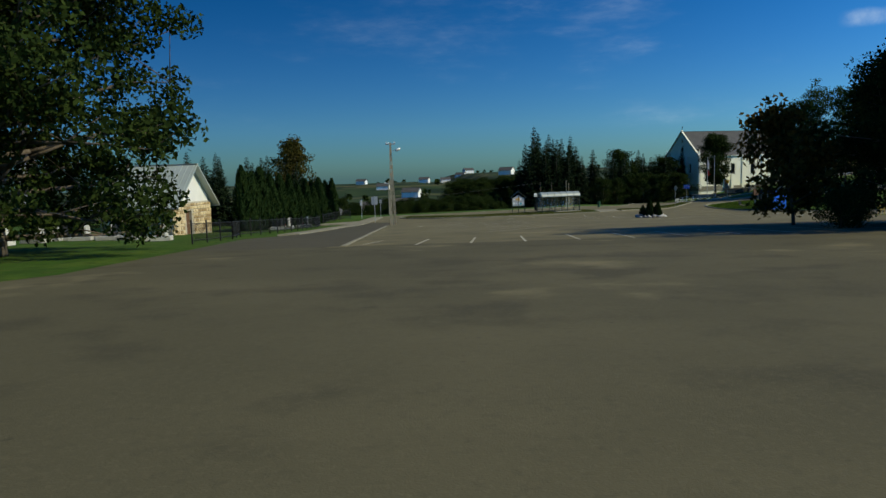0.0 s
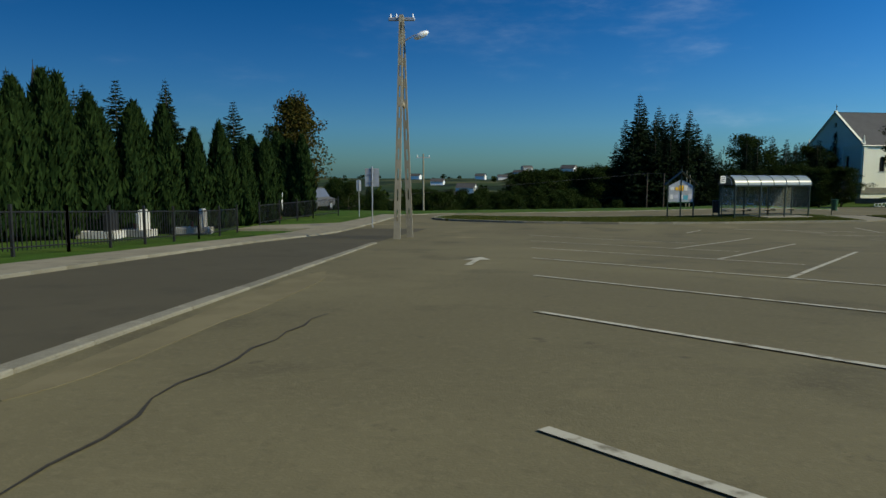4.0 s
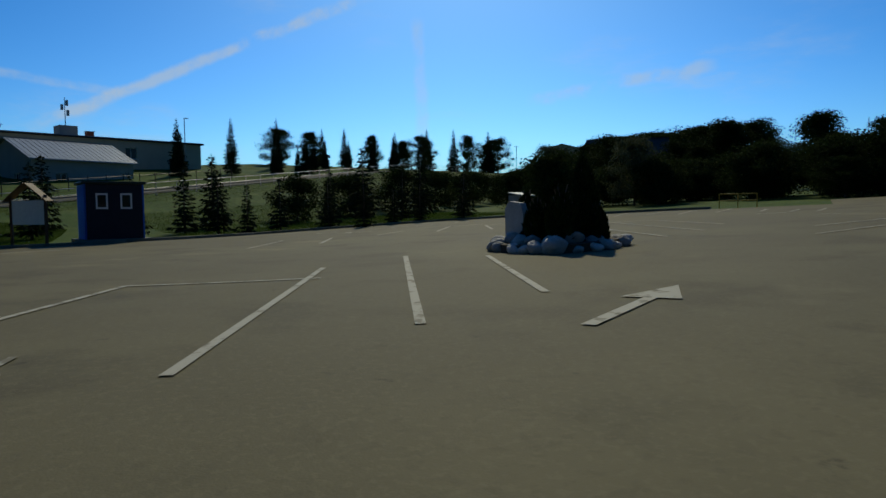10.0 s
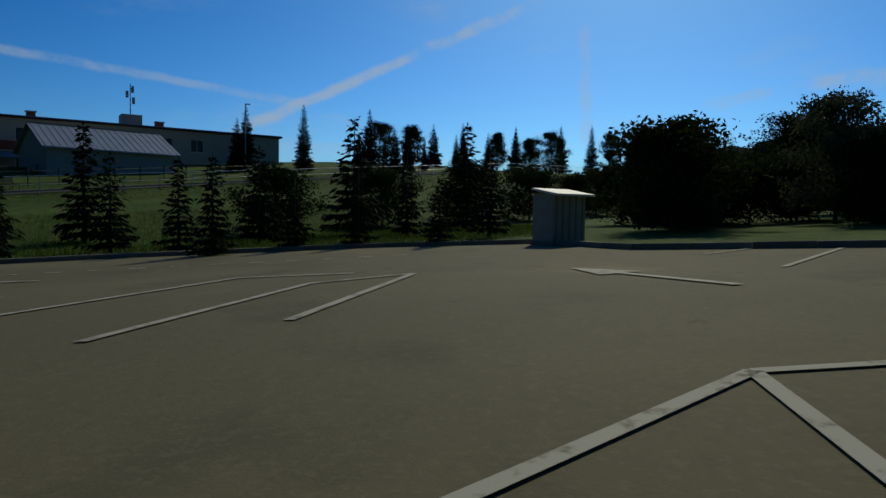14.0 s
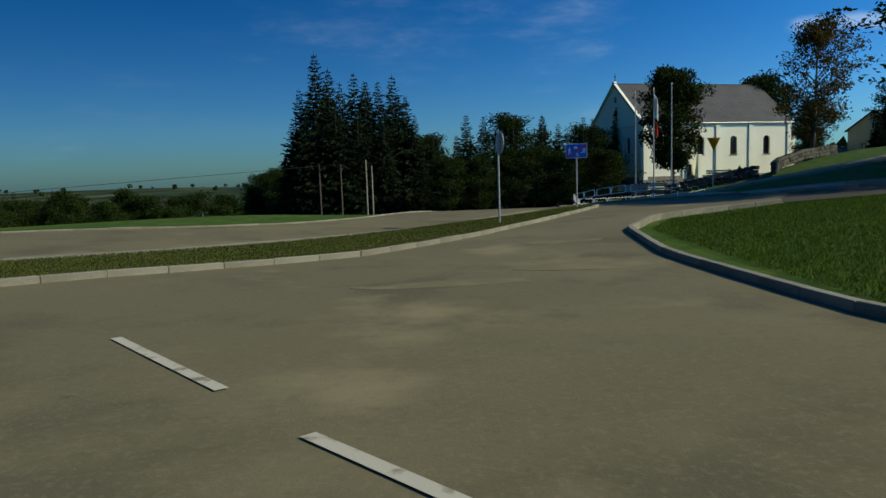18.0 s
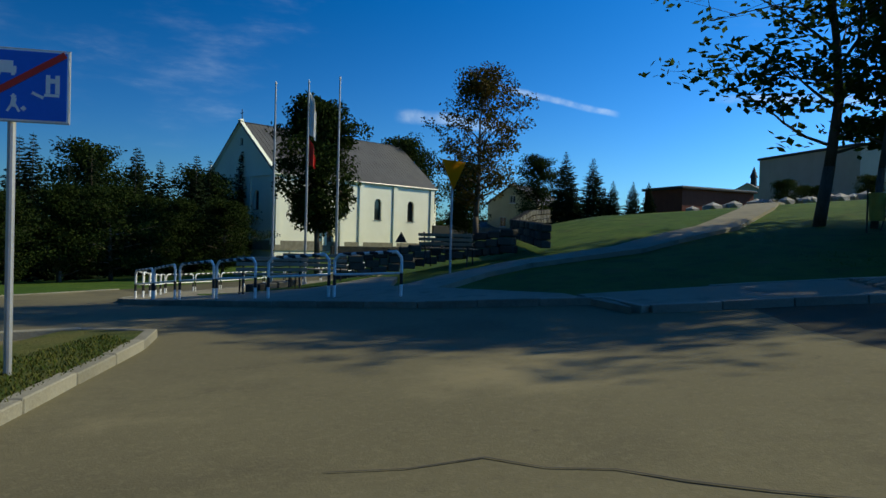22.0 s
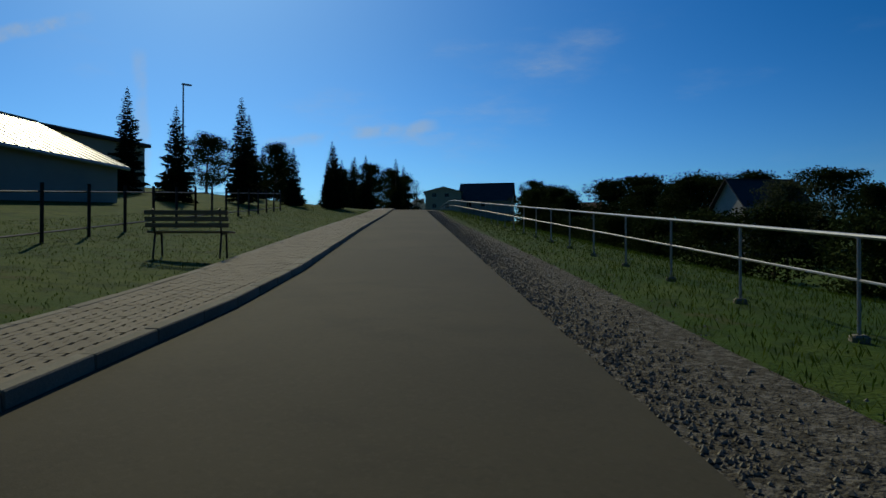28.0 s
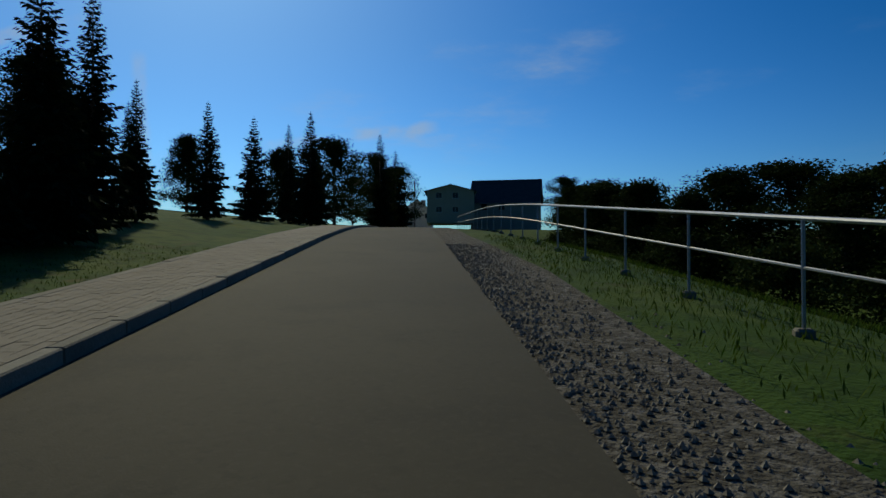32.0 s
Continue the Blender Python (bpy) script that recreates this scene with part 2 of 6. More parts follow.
M_PAVE = layered("pale_concrete_paving", [(.21, .19, .135), (.27, .245, .17), (.15, .135, .095)],
                 [(0, 0, 1, 0), (.6, .4, .7, .8), (2.5, .5, .7, .8)], 0.9, 0.25, 50, 0.008)
M_KERB = mat("kerb_concrete", (.15, .14, .10), (.29, .27, .20), 0.9, 2.0, 45, 0.3, rand=0.25)
M_PAVER = mat("paver_concrete", (.15, .13, .09), (.25, .22, .155), 0.9, 2.0, 60, 0.25, rand=0.6)
M_GRAVEL = layered("gravel_shoulder", [(.10, .09, .065), (.19, .175, .14), (.05, .045, .033)],
                   [(0, 0, 1, 0), (9, .45, .6, .9), (14, .5, .62, .9)], 0.95, 0.9, 30, 0.04)
M_STONE = mat("boulder_stone", (.30, .29, .26), (.55, .53, .48), 0.85, 2.0, 30, 0.5, rand=0.9)
M_WHITELINE = layered("worn_white_paint", [(.42, .40, .31), (.16, .145, .095)], [(0, 0, 1, 0), (5, .5, .66, .9)], 0.8, 0.2, 60, 0.004)
M_CONCRETE = mat("pole_concrete", (.19, .17, .12), (.37, .335, .245), 0.92, 1.6, 35, 0.5)
M_PLASTER = mat("cream_church_plaster", (.76, .75, .58), (.86, .85, .68), 0.9, 0.35, 30, 0.08)
M_WHITE = mat("white_paint", (.70, .70, .66), (.82, .82, .78), 0.6, 2, 30, 0.05)
M_RED = mat("red_paint", (.5, .03, .02), (.6, .05, .03), 0.5, 2, 30, 0.03)
M_BLACK = mat("black_paint", (.012, .012, .012), (.03, .03, .03), 0.5, 4, 40, 0.05)
M_GREY = mat("galvanised_steel", (.34, .35, .35), (.48, .49, .49), 0.5, 5, 60, 0.05, metal=0.6)
M_GREENSTEEL = mat("dark_green_steel", (.01, .022, .016), (.022, .038, .028), 0.45, 4, 40, 0.05)
M_BIN = mat("green_plastic", (.02, .07, .03), (.035, .10, .045), 0.5, 4, 40, 0.05)
M_WOOD = mat("brown_stained_wood", (.07, .035, .018), (.15, .08, .04), 0.7, 6, 60, 0.2, stretch=(1, 1, .15))
M_PALEWOOD = mat("weathered_wood", (.20, .16, .11), (.33, .27, .19), 0.85, 6, 60, 0.25, stretch=(.2, 1, 1))
M_BARK = mat("grey_brown_bark", (.06, .048, .036), (.15, .12, .09), 0.95, 5, 30, 0.8, stretch=(1, 1, .25))
M_ROOF = mat("grey_metal_roof", (.062, .059, .052), (.10, .095, .083), 0.6, 0.5, 20, 0.05, metal=0.1)
M_BARNROOF = mat("pale_green_metal_roof", (.33, .37, .33), (.44, .48, .43), 0.55, 0.6, 20, 0.05, metal=0.2)
M_DARKROOF = mat("dark_roof_sheet", (.035, .032, .032), (.075, .068, .065), 0.7, 1, 20, 0.1)
M_PALEROOF = mat("pale_zinc_roof", (.27, .28, .26), (.36, .37, .35), 0.38, 1, 20, 0.04, metal=0.2)
M_YELLOWSTONE = mat("yellow_sandstone", (.30, .21, .10), (.58, .46, .27), 0.95, 1.5, 22, 0.6, rand=1.0)
M_MORTAR = mat("pale_mortar", (.34, .30, .22), (.48, .43, .33), 0.95, 3, 40, 0.4)
M_GABLE = mat("pale_gable_plaster", (.62, .60, .54), (.74, .72, .66), 0.9, 1, 30, 0.1)
M_CREAM = mat("cream_render", (.50, .44, .32), (.60, .54, .41), 0.9, 0.6, 30, 0.1)
M_GREYWALL = mat("grey_render", (.34, .32, .28), (.43, .41, .36), 0.9, 0.6, 30, 0.1)
M_REDBAND = mat("red_brown_render", (.22, .06, .035), (.30, .09, .05), 0.85, 2, 30, 0.1)
M_YELLOWWALL = mat("yellow_render", (.55, .47, .25), (.66, .57, .33), 0.9, 0.6, 30, 0.1)
M_TAR = mat("dark_tar", (.03, .027, .02), (.06, .054, .036), 0.8, 6, 40, 0.2)
M_SAND = layered("dry_sand_film", [(.150, .130, .072), (.185, .160, .090)], [(0, 0, 1, 0), (1.5, .4, .65, .9)], 0.95, 0.3, 40, 0.01)
# dark copy of the cabin's blue, with the west face's shade in its colour
M_BLUE_SHADED = mat("shaded_blue_sheet", (.006, .010, .022), (.012, .018, .035), 0.6, 2, 30, 0.05)
M_DARKSTONE = mat("dark_field_stone", (.035, .033, .026), (.10, .095, .075), 0.95, 2, 30, 0.5, rand=0.8)
M_OCHRE = mat("ochre_gravel", (.15, .13, .09), (.34, .31, .23), 0.95, 3, 20, 0.2)
M_BARYELLOW = mat("faded_yellow_paint", (.32, .22, .03), (.45, .32, .05), 0.6, 4, 30, 0.05)
M_BLUE = mat("bright_blue_sheet", (.012, .11, .52), (.02, .16, .62), 0.5, 2, 30, 0.05)
M_SIGNBLUE = mat("sign_blue", (.01, .12, .55), (.015, .15, .62), 0.4, 2, 30, 0.0)

M_GLASS = glassy("dark_window_glass", (.015, .018, .02), 0.06)
M_CLEAR = glassy("clear_glazing", (.55, .62, .58), 0.03, 0.10)
M_VAULT = glassy("translucent_roof_sheet", (.26, .30, .29), 0.3, 0.88)
M_LAMP = glassy("white_lamp_cover", (.82, .82, .8), 0.3)
M_CARWHITE = mat("white_car_paint", (.68, .68, .66), (.74, .74, .72), 0.25, 2, 30, 0.0, coat=0.6)
M_CARGREY = mat("grey_car_paint", (.10, .10, .11), (.13, .13, .14), 0.25, 2, 30, 0.0, coat=0.6)
M_RUBBER = mat("tyre_rubber", (.015, .015, .015), (.03, .03, .03), 0.85, 8, 60, 0.2)
M_ORANGELAMP = mat("red_lamp_glass", (.35, .02, .015), (.45, .04, .02), 0.3, 4, 40, 0.0)
M_PAPER = [mat("poster_paper", c, tuple(v * 0.85 for v in c), 0.7, 7, 30, 0.0) for c in
           ((.75, .74, .70), (.80, .45, .03), (.10, .40, .50), (.55, .55, .6), (.7, .62, .4))]
L_DARK = leafy("dark_green_leaves", (.010, .020, .005), (.036, .055, .012))
L_MID = leafy("mid_green_leaves", (.018, .034, .008), (.055, .075, .02))
L_BROWN = leafy("browning_leaves", (.035, .036, .009), (.15, .095, .02))
L_TURNING = leafy("turning_leaves", (.016, .026, .006), (.10, .075, .016))
L_SPRUCE = leafy("spruce_needles", (.007, .015, .007), (.024, .038, .016), 0.08)
L_THUJA = leafy("thuja_foliage", (.008, .020, .006), (.028, .050, .013), 0.08)
L_WILLOW = leafy("pale_green_leaves", (.06, .075, .035), (.13, .145, .075))
L_GRASS = leafy("grass_blades", (.032, .076, .008), (.092, .135, .020), 0.3)
L_DRY = leafy("dry_grass_blades", (.036, .066, .010), (.125, .118, .030), 0.3)
M_ORANGE = leafy("sign_yellow", (.86, .40, .01), (.95, .50, .02), 0.75)
L_ACACIA = leafy("ash_leaves", (.020, .042, .008), (.062, .098, .022), 0.4)


# ---- building blocks ----
def thing(name, label, category, m=None, group="", kind=""):
    ob = tagged(new(name), label, category, group, kind)
    ob.matrix_world = m or Matrix()
    return ob


def mesh_of(bm, name, material, smooth=False):
    me = bpy.data.meshes.new(name)
    bmesh.ops.recalc_face_normals(bm, faces=bm.faces)
    bm.to_mesh(me)
    bm.free()
    me.materials.append(material)
    if smooth:
        me.polygons.foreach_set("use_smooth", [True] * len(me.polygons))
    return me


def part(name, bm, material, parent, label="", m=None, smooth=False):
    """One mesh object under a thing or a part."""
    me = bm if isinstance(bm, bpy.types.Mesh) else mesh_of(bm, name, material, smooth)
    ob = new(name, me)
    ob.parent = parent
    if m is not None:
        ob.matrix_local = m
    if label:
        ob["label"] = label
    return ob


def raw(name, verts, faces, material, smooth=False):
    me = bpy.data.meshes.new(name)
    me.from_pydata(verts, [], faces)
    me.materials.append(material)
    if smooth:
        me.polygons.foreach_set("use_smooth", [True] * len(me.polygons))
    return me


def add_box(bm, c, s, m=None, bevel=0.0):
    mm = Matrix.Translation(c) @ Matrix.Diagonal((*s, 1))
    got = bmesh.ops.create_cube(bm, size=1, matrix=(m @ mm) if m else mm)
    if bevel:
        edges = list({e for v in got["verts"] for e in v.link_edges})
        bmesh.ops.bevel(bm, geom=edges, offset=bevel, segments=1, affect="EDGES")
    return bm


def box(c, s, m=None, bevel=0.0):
    return add_box(bmesh.new(), c, s, m, bevel)


def add_rod(bm, p, q, r0, r1=None, n=8):
    p, q = Vector(p), Vector(q)
    d = q - p
    m = Matrix.Translation((p + q) / 2) @ d.to_track_quat("Z", "Y").to_matrix().to_4x4()
    bmesh.ops.create_cone(bm, cap_ends=True, segments=n, radius1=r0, radius2=r0 if r1 is None else r1, depth=d.length, matrix=m)
    return bm


def rod(p, q, r0, r1=None, n=8):
    return add_rod(bmesh.new(), p, q, r0, r1, n)


def bar(points, r, n=6):
    bm = bmesh.new()
    for p, q in zip(points, points[1:]):
        add_rod(bm, p, q, r, r, n)
    return bm


def slab(outline, depth, m=None, holes=()):
    """A plate: an outline in x and z with holes, its face at y = 0 and its back at y = depth."""
    loops = [[Vector((x, z, 0)) for x, z in lp] for lp in (outline, *holes)]
    flat = [v for lp in loops for v in lp]
    tris = geometry.tessellate_polygon(loops)
    bm = bmesh.new()
    a = [bm.verts.new((v.x, 0, v.y)) for v in flat]
    b = [bm.verts.new((v.x, depth, v.y)) for v in flat]
    for i, j, k in tris:
        for ring in (a, b):
            try:
                bm.faces.new((ring[i], ring[j], ring[k]))
            except ValueError:
                pass
    i0 = 0
    for lp in loops:
        n = len(lp)
        for i in range(n):
            p, q = i0 + i, i0 + (i + 1) % n
            bm.faces.new((a[p], a[q], b[q], b[p]))
        i0 += n
    if m:
        bm.transform(m)
    return bm


def arch(x0, x1, z0, z1, pointed=0.0):
    """A window outline with a round head between x0 and x1, sill at z0 and crown at z1."""
    r = (x1 - x0) / 2
    c = (x0 + x1) / 2
    spring = z1 - r
    return [(x0, z0), (x1, z0)] + [(c + r * math.cos(a), spring + r * math.sin(a)) for a in np.linspace(0, math.pi, 9)]


def rect(x0, x1, z0, z1):
    return [(x0, z0), (x1, z0), (x1, z1), (x0, z1)]


def sm(a, b, x):
    t = min(1, max(0, (x - a) / (b - a)))
    return t * t * (3 - 2 * t)


# ---- the lie of the land ----
def zlot(x, y):
    q = min(103.5 - y, 300)
    z = -.2 + .049 * (q if q > 4 else (0 if q < -4 else (q + 4) ** 2 / 16))
    z -= .4 * sm(106, 124, y) * sm(36, 50, x)
    z -= 1.0 * sm(140, 165, y) * (1 - sm(85, 100, x)) * sm(20, 50, x)
    return z


def zroad(s):
    if s > 76:
        e = min(s, 260) - 76
        s = 76 + (e - .01375 * e * e if e < 20 else 14.5 + .45 * (e - 20))
    return (.087 * s if s > 4 else (0 if s < -4 else .087 * (s + 4) ** 2 / 16)) - .1 - .35 * sm(2, -12, s)


def along(s, d):
    """The place s metres up the upper road and d metres to the car park's side of its middle."""
    return 64 + .8 * s - .6 * d, 131 - .6 * s - .8 * d


def ground(x, y):
    s, d = .8 * (x - 64) - .6 * (y - 131), -.6 * (x - 64) - .8 * (y - 131)
    zl, zr = zlot(x, y), zroad(s)
    k = sm(2.7, 21, d) * (1 - sm(150, 195, s))
    zu = zr + (min(2.2, .10 * (-d - 4.5)) if d < -4.5 else 0)
    a = sm(-14, 2, s)
    z = zl * (1 - a) + (zu * (1 - k) + zl * k) * a
    west = 1 - sm(58, 110, x)
    z -= 15 * sm(138, 400, y) * west
    brink = 124 + .35 * max(0, x - 10)
    z -= 4.5 * sm(brink, brink + 43, y) * (1 - sm(30, 44, x)) * (1 - sm(200, 280, y))
    r = math.hypot(x - 30, y - 100)
    if r > 260:
        w = sm(260, 900, r)
        hill = noise.noise((x / 700, y / 700, 3.1)) * 16 + noise.noise((x / 230, y / 230, 7.7)) * 5
        north = sm(0.1, 0.8, (y - 100) / r)
        z += w * hill * (0.35 + 0.4 * north)
        z += north * (11 * sm(450, 1300, r) - 60 * sm(1600, 3400, r))
    return z


def up(x, y, dz=0.0):
    return Vector((x, y, ground(x, y) + dz))


def graded(lo, hi, step, far):
    inner = list(np.arange(lo, hi + step, step))
    out, v, st = [], 0.0, step
    while v < far:
        st *= 1.22
        v += st
        out.append(v)
    return [lo - v for v in reversed(out)] + inner + [hi + v for v in out]


gx, gy = graded(-30, 132, 1.5, 3000), graded(18, 232, 1.5, 3000)
verts = [(x, y, ground(x, y) - .02) for y in gy for x in gx]
nx = len(gx)
faces = [(j * nx + i, j * nx + i + 1, j * nx + nx + i + 1, j * nx + nx + i) for j in range(len(gy) - 1) for i in range(nx - 1)]
me = raw("ground", verts, faces, M_GRASS, True)
me.materials.append(M_FIELD)
me.polygons.foreach_set("material_index", [1 if math.hypot(verts[f[0]][0] - 40, verts[f[0]][1] - 110) > 230 else 0 for f in faces])
tagged(new("ground", me), "mown green grass running out into far fields and hills", "ground", kind="structure")


def dense(loop, step, closed=True):
    out = []
    n = len(loop)
    for i in range(n if closed else n - 1):
        p, q = Vector(loop[i]), Vector(loop[(i + 1) % n])
        k = max(1, int((q - p).length / step))
        out += [p.lerp(q, j / k) for j in range(k)]
    return out if closed else out + [Vector(loop[-1])]


def sheet(name, loop, off, material, label, category, step=1.5, parent=None, skirt=0.12):
    """A flat covering laid on the land inside an outline, with a small edge all round."""
    rim = dense([p[:2] for p in loop], step)
    n = len(rim)
    xs, ys = [p.x for p in rim], [p.y for p in rim]
    pts = list(rim)
    for gy_ in np.arange(min(ys) + step / 2, max(ys), step):
        for gx_ in np.arange(min(xs) + step / 2, max(xs), step):
            pts.append(Vector((gx_, gy_)))
    v, _, f, ov, *_ = geometry.delaunay_2d_cdt(pts, [], [list(range(n))], 1, 1e-4)
    used = sorted({i for t in f for i in t})
    idx = {o: i for i, o in enumerate(used)}
    vs = [(v[i].x, v[i].y, ground(v[i].x, v[i].y) + off) for i in used]
    fs = [tuple(idx[i] for i in t) for t in f]
    base = len(vs)
    for i in range(n):
        z = ground(rim[i].x, rim[i].y) + off
        vs += [(rim[i].x, rim[i].y, z), (rim[i].x, rim[i].y, z - skirt)]
    for i in range(n):
        a, b = base + 2 * i, base + 2 * ((i + 1) % n)
        fs.append((a, b, b + 1, a + 1))
    me = raw(name, vs, fs, material)
    return tagged(new(name, me), label, category, kind="structure")


ASPHALT_Z, ISLAND_Z = 0.05, 0.15

# ---- paved surfaces ----
ROAD_FAR = [(9.7, 118.6), (12.2, 120.3), (17.3, 121.6), (25.6, 124.6), (34.9, 129.4), (42.5, 132.4), (45.6, 134.6), (48.4, 138.8), (51.0, 144.5),
            (53.0, 152), (56.0, 161), (58.5, 165), (64.5, 169), (71, 174.5), (84, 181), (110, 190), (150, 200)]
ROAD_NEAR = [(13.2, 117.4), (20.4, 116.0), (25.1, 116.9), (31, 118.8), (36.5, 120.2), (40.6, 122), (43.6, 124.4), (47.3, 128.2), (51.3, 132.2), (54.6, 137.6), (57.6, 141.6), (59.0, 141.4)]
PLAZA_W = [(65.6, 138.2), (63.4, 140.6), (61.8, 143.6), (61.0, 147.3), (61.2, 152), (62.4, 157), (64.6, 162.2), (71, 167.4), (81, 173)]
LOT_EAST = [(62.0, 129.7), (59.2, 129.4), (57.0, 128.3), (55.0, 125.0), (53.8, 120.0), (53.2, 114.0), (53.5, 109.7), (56.2, 105.4), (58.6, 101.6), (59.6, 99.2), (59.9, 93.0), (58.7, 89.2),
            (54.9, 88.4), (52.6, 84.1), (50.6, 82.6)]
ISLE_S = [(12.0, 114.4), (12.8, 113.2), (14.6, 112.4), (17.5, 111.4), (22.4, 110.9), (26.8, 111.4), (30.6, 112.3), (36.9, 113.8)]
ISLE2_S = [(40.4, 116.6), (44.0, 119.9), (48.2, 122.8), (51.3, 126.5), (54.5, 131.5), (57.2, 136.3), (58.9, 139.4)]
WEST = [(4.3, 45), (5.0, 47), (4.8, 50), (4.6, 57), (4.2, 63), (3.8, 70), (6.0, 76), (6.7, 84), (7.0, 96), (7.4, 100), (8.2, 104.3)]

def left_edge(s):
    """The lane's kerb line on the hill side, which opens towards the junction."""
    return -2.2 - 3.6 * (1 - sm(-4, 26, s)) + .3 * sm(35, 70, s)


def right_edge(s):
    return 1.2 + .9 * (1 - sm(-2, 6, s))


STEPS = [-1.2, 0, 2, 4, 7, 10, 14, 18, 22, 26, 30, 40, 60, 80, 110, 150, 200]
lot = [(11.0, 57.0), (11.0, 96), (11.2, 102.3), (12.1, 107.2), (8.5, 107), (9.0, 111), ROAD_FAR[0], *ROAD_FAR[1:13],
       (64.6, 162.2), *list(reversed(PLAZA_W[:6])), along(-2.6, left_edge(-2.6)), along(-1.2, left_edge(-1.2)), along(-1.2, 1.8), (62.3, 129.9), *LOT_EAST, (47.2, 79.5), (52, 74.5), (48, 66), (40, 60), (38.6, 57.2), (30, 57.0), (22, 56.8)]
sheet("asphalt_lot", lot, ASPHALT_Z, M_LOT, "dusty pale olive car park asphalt with worn patches", "asphalt")
sheet("asphalt_yard", [(3.8, 5), *WEST[:4], (11.0, 57.0), (22, 56.8), (30, 57.0), (38.6, 57.2), (38, 52), (38, 5)], ASPHALT_Z, M_ASPHALT, "darker worn yard asphalt by the entrance", "asphalt")
sheet("side_road", [*WEST[3:], (8.5, 107), (12.1, 107.2), (11.2, 102.3), (11.0, 96), (11.0, 57.0)], ASPHALT_Z, M_ROAD, "darker smooth asphalt of the side road", "road")
rd = [along(s, right_edge(s)) for s in STEPS]
ld = [along(s, left_edge(s)) for s in reversed(STEPS)]
sheet("upper_road", rd + ld, ASPHALT_Z, M_NEWROAD, "smooth grey-brown asphalt lane climbing the hill", "road")
sheet("gravel_shoulder", [along(s, right_edge(s)) for s in STEPS[2:]] + [along(s, 2.35 + .2 * math.sin(s)) for s in (200, 150, 110, 80, 70, 62, 55, 48, 41, 34, 27, 20, 14, 9, 4)], 0.03, M_GRAVEL,
      "loose grey and ochre gravel beside the lane", "gravel shoulder")
sheet("main_road_tail", [ROAD_FAR[12], *ROAD_FAR[13:], (152, 194), (112, 184), (84, 175), (71, 167.4), (64.6, 162.2)], ASPHALT_Z, M_ASPHALT, "village road asphalt running on past the church", "road")

sheet("grass_island", [*ISLE_S, (37.6, 119.9), (36.5, 120.0), *reversed(ROAD_NEAR[0:4]), (12.3, 116.4)], ISLAND_Z, M_DRYGRASS, "dry mown grass island with a concrete kerb", "grass island")
sheet("concrete_path", [(37.0, 114.0), (40.3, 116.5), (41.2, 121.8), (37.7, 120.1)], ISLAND_Z - .06, M_PAVE, "pale concrete path between two grass islands", "path")
sheet("grass_island", [*ISLE2_S, (59.4, 140.6), (58.4, 141.1), (56.6, 138.6), (53.2, 133.6), (49.6, 129.2), (46, 125.5), (42.6, 122.2), (41.3, 121.6)], ISLAND_Z, M_DRYGRASS,
      "narrow green grass island with a concrete kerb", "grass island")
sheet("concrete_path", [(41.4, 121.8), (42.6, 122.3), (46, 125.6), (49.6, 129.3), (53.2, 133.7), (56.6, 138.7), (55.2, 138.4), (51.5, 132.3), (47.4, 128.3), (43.6, 124.5), (41.2, 122.6)],
      ISLAND_Z - .05, M_PAVE, "pale concrete footpath along the village road", "path")
sheet("plaza_paving", [along(-2.9, left_edge(-2.6)), *PLAZA_W, (81.5, 171.5), (70, 161), (69.3, 151), (67.0, 148.4), (66.4, 145.6), (64.8, 143.4), (65.0, 141.6), along(-3.6, left_edge(-2.6) - 1.6)], ISLAND_Z, M_PAVE, "pale paved square with kerbed edge", "pavement")
sheet("flower_lawn", [(64.2, 146.2), (67.0, 147.6), (68.2, 157.6), (65.2, 158.2), (63.6, 152)], ISLAND_Z + .02, M_GRASS, "small green lawn round the flag poles", "lawn")
sheet("pavement", [along(s, left_edge(s) - .1) for s in [-2.8] + STEPS] + [along(s, left_edge(s) - 1.55) for s in reversed([-3.4] + STEPS)], ISLAND_Z - .02, M_PAVE, "pale paved footway beside the lane", "pavement")
sheet("pavement", [(4.6, 76), (6.0, 76.4), (6.7, 84), (7.0, 96), (7.4, 100), (8.2, 104.3), (8.5, 107), (9.0, 111), (9.7, 118.6), (8.4, 118.6), (7.4, 112), (6.6, 106.5), (5.9, 101), (5.5, 96), (5.2, 84)], 0.11, M_PAVE,
      "pale concrete footway along the side road", "pavement")
sheet("concrete_path", [(6.5, 106.4), (7.2, 110.6), (3.4, 108.2), (3.0, 105.9)], 0.10, M_PAVE, "short pale path to the cemetery gate", "path")
hill_path = [(64.4, 142.6), (67.2, 143.9), (69.1, 144.0), (71.6, 142.6), (73.5, 142.8), (76.6, 143.2), (84, 146), (95, 151)]
for pts, w, lab in ((hill_path, 1.3, "pale sandy path climbing the lawn"), ([along(16, -4.6), (81.7, 125.2), (84.4, 127.5), (87.4, 130.2), (94, 137), (104, 141)], 1.1, "pale paved path up to the houses")):
    lft, rgt = [], []
    for i, p in enumerate(pts):
        a, b = Vector(pts[max(0, i - 1)]), Vector(pts[min(len(pts) - 1, i + 1)])
        nrm = Vector((-(b - a).y, (b - a).x)).normalized() * w / 2
        lft.append(Vector(p) + nrm), rgt.append(Vector(p) - nrm)
    sheet("footpath", [tuple(v) for v in lft + rgt[::-1]], 0.10, M_PAVE, lab, "path", 1.0)

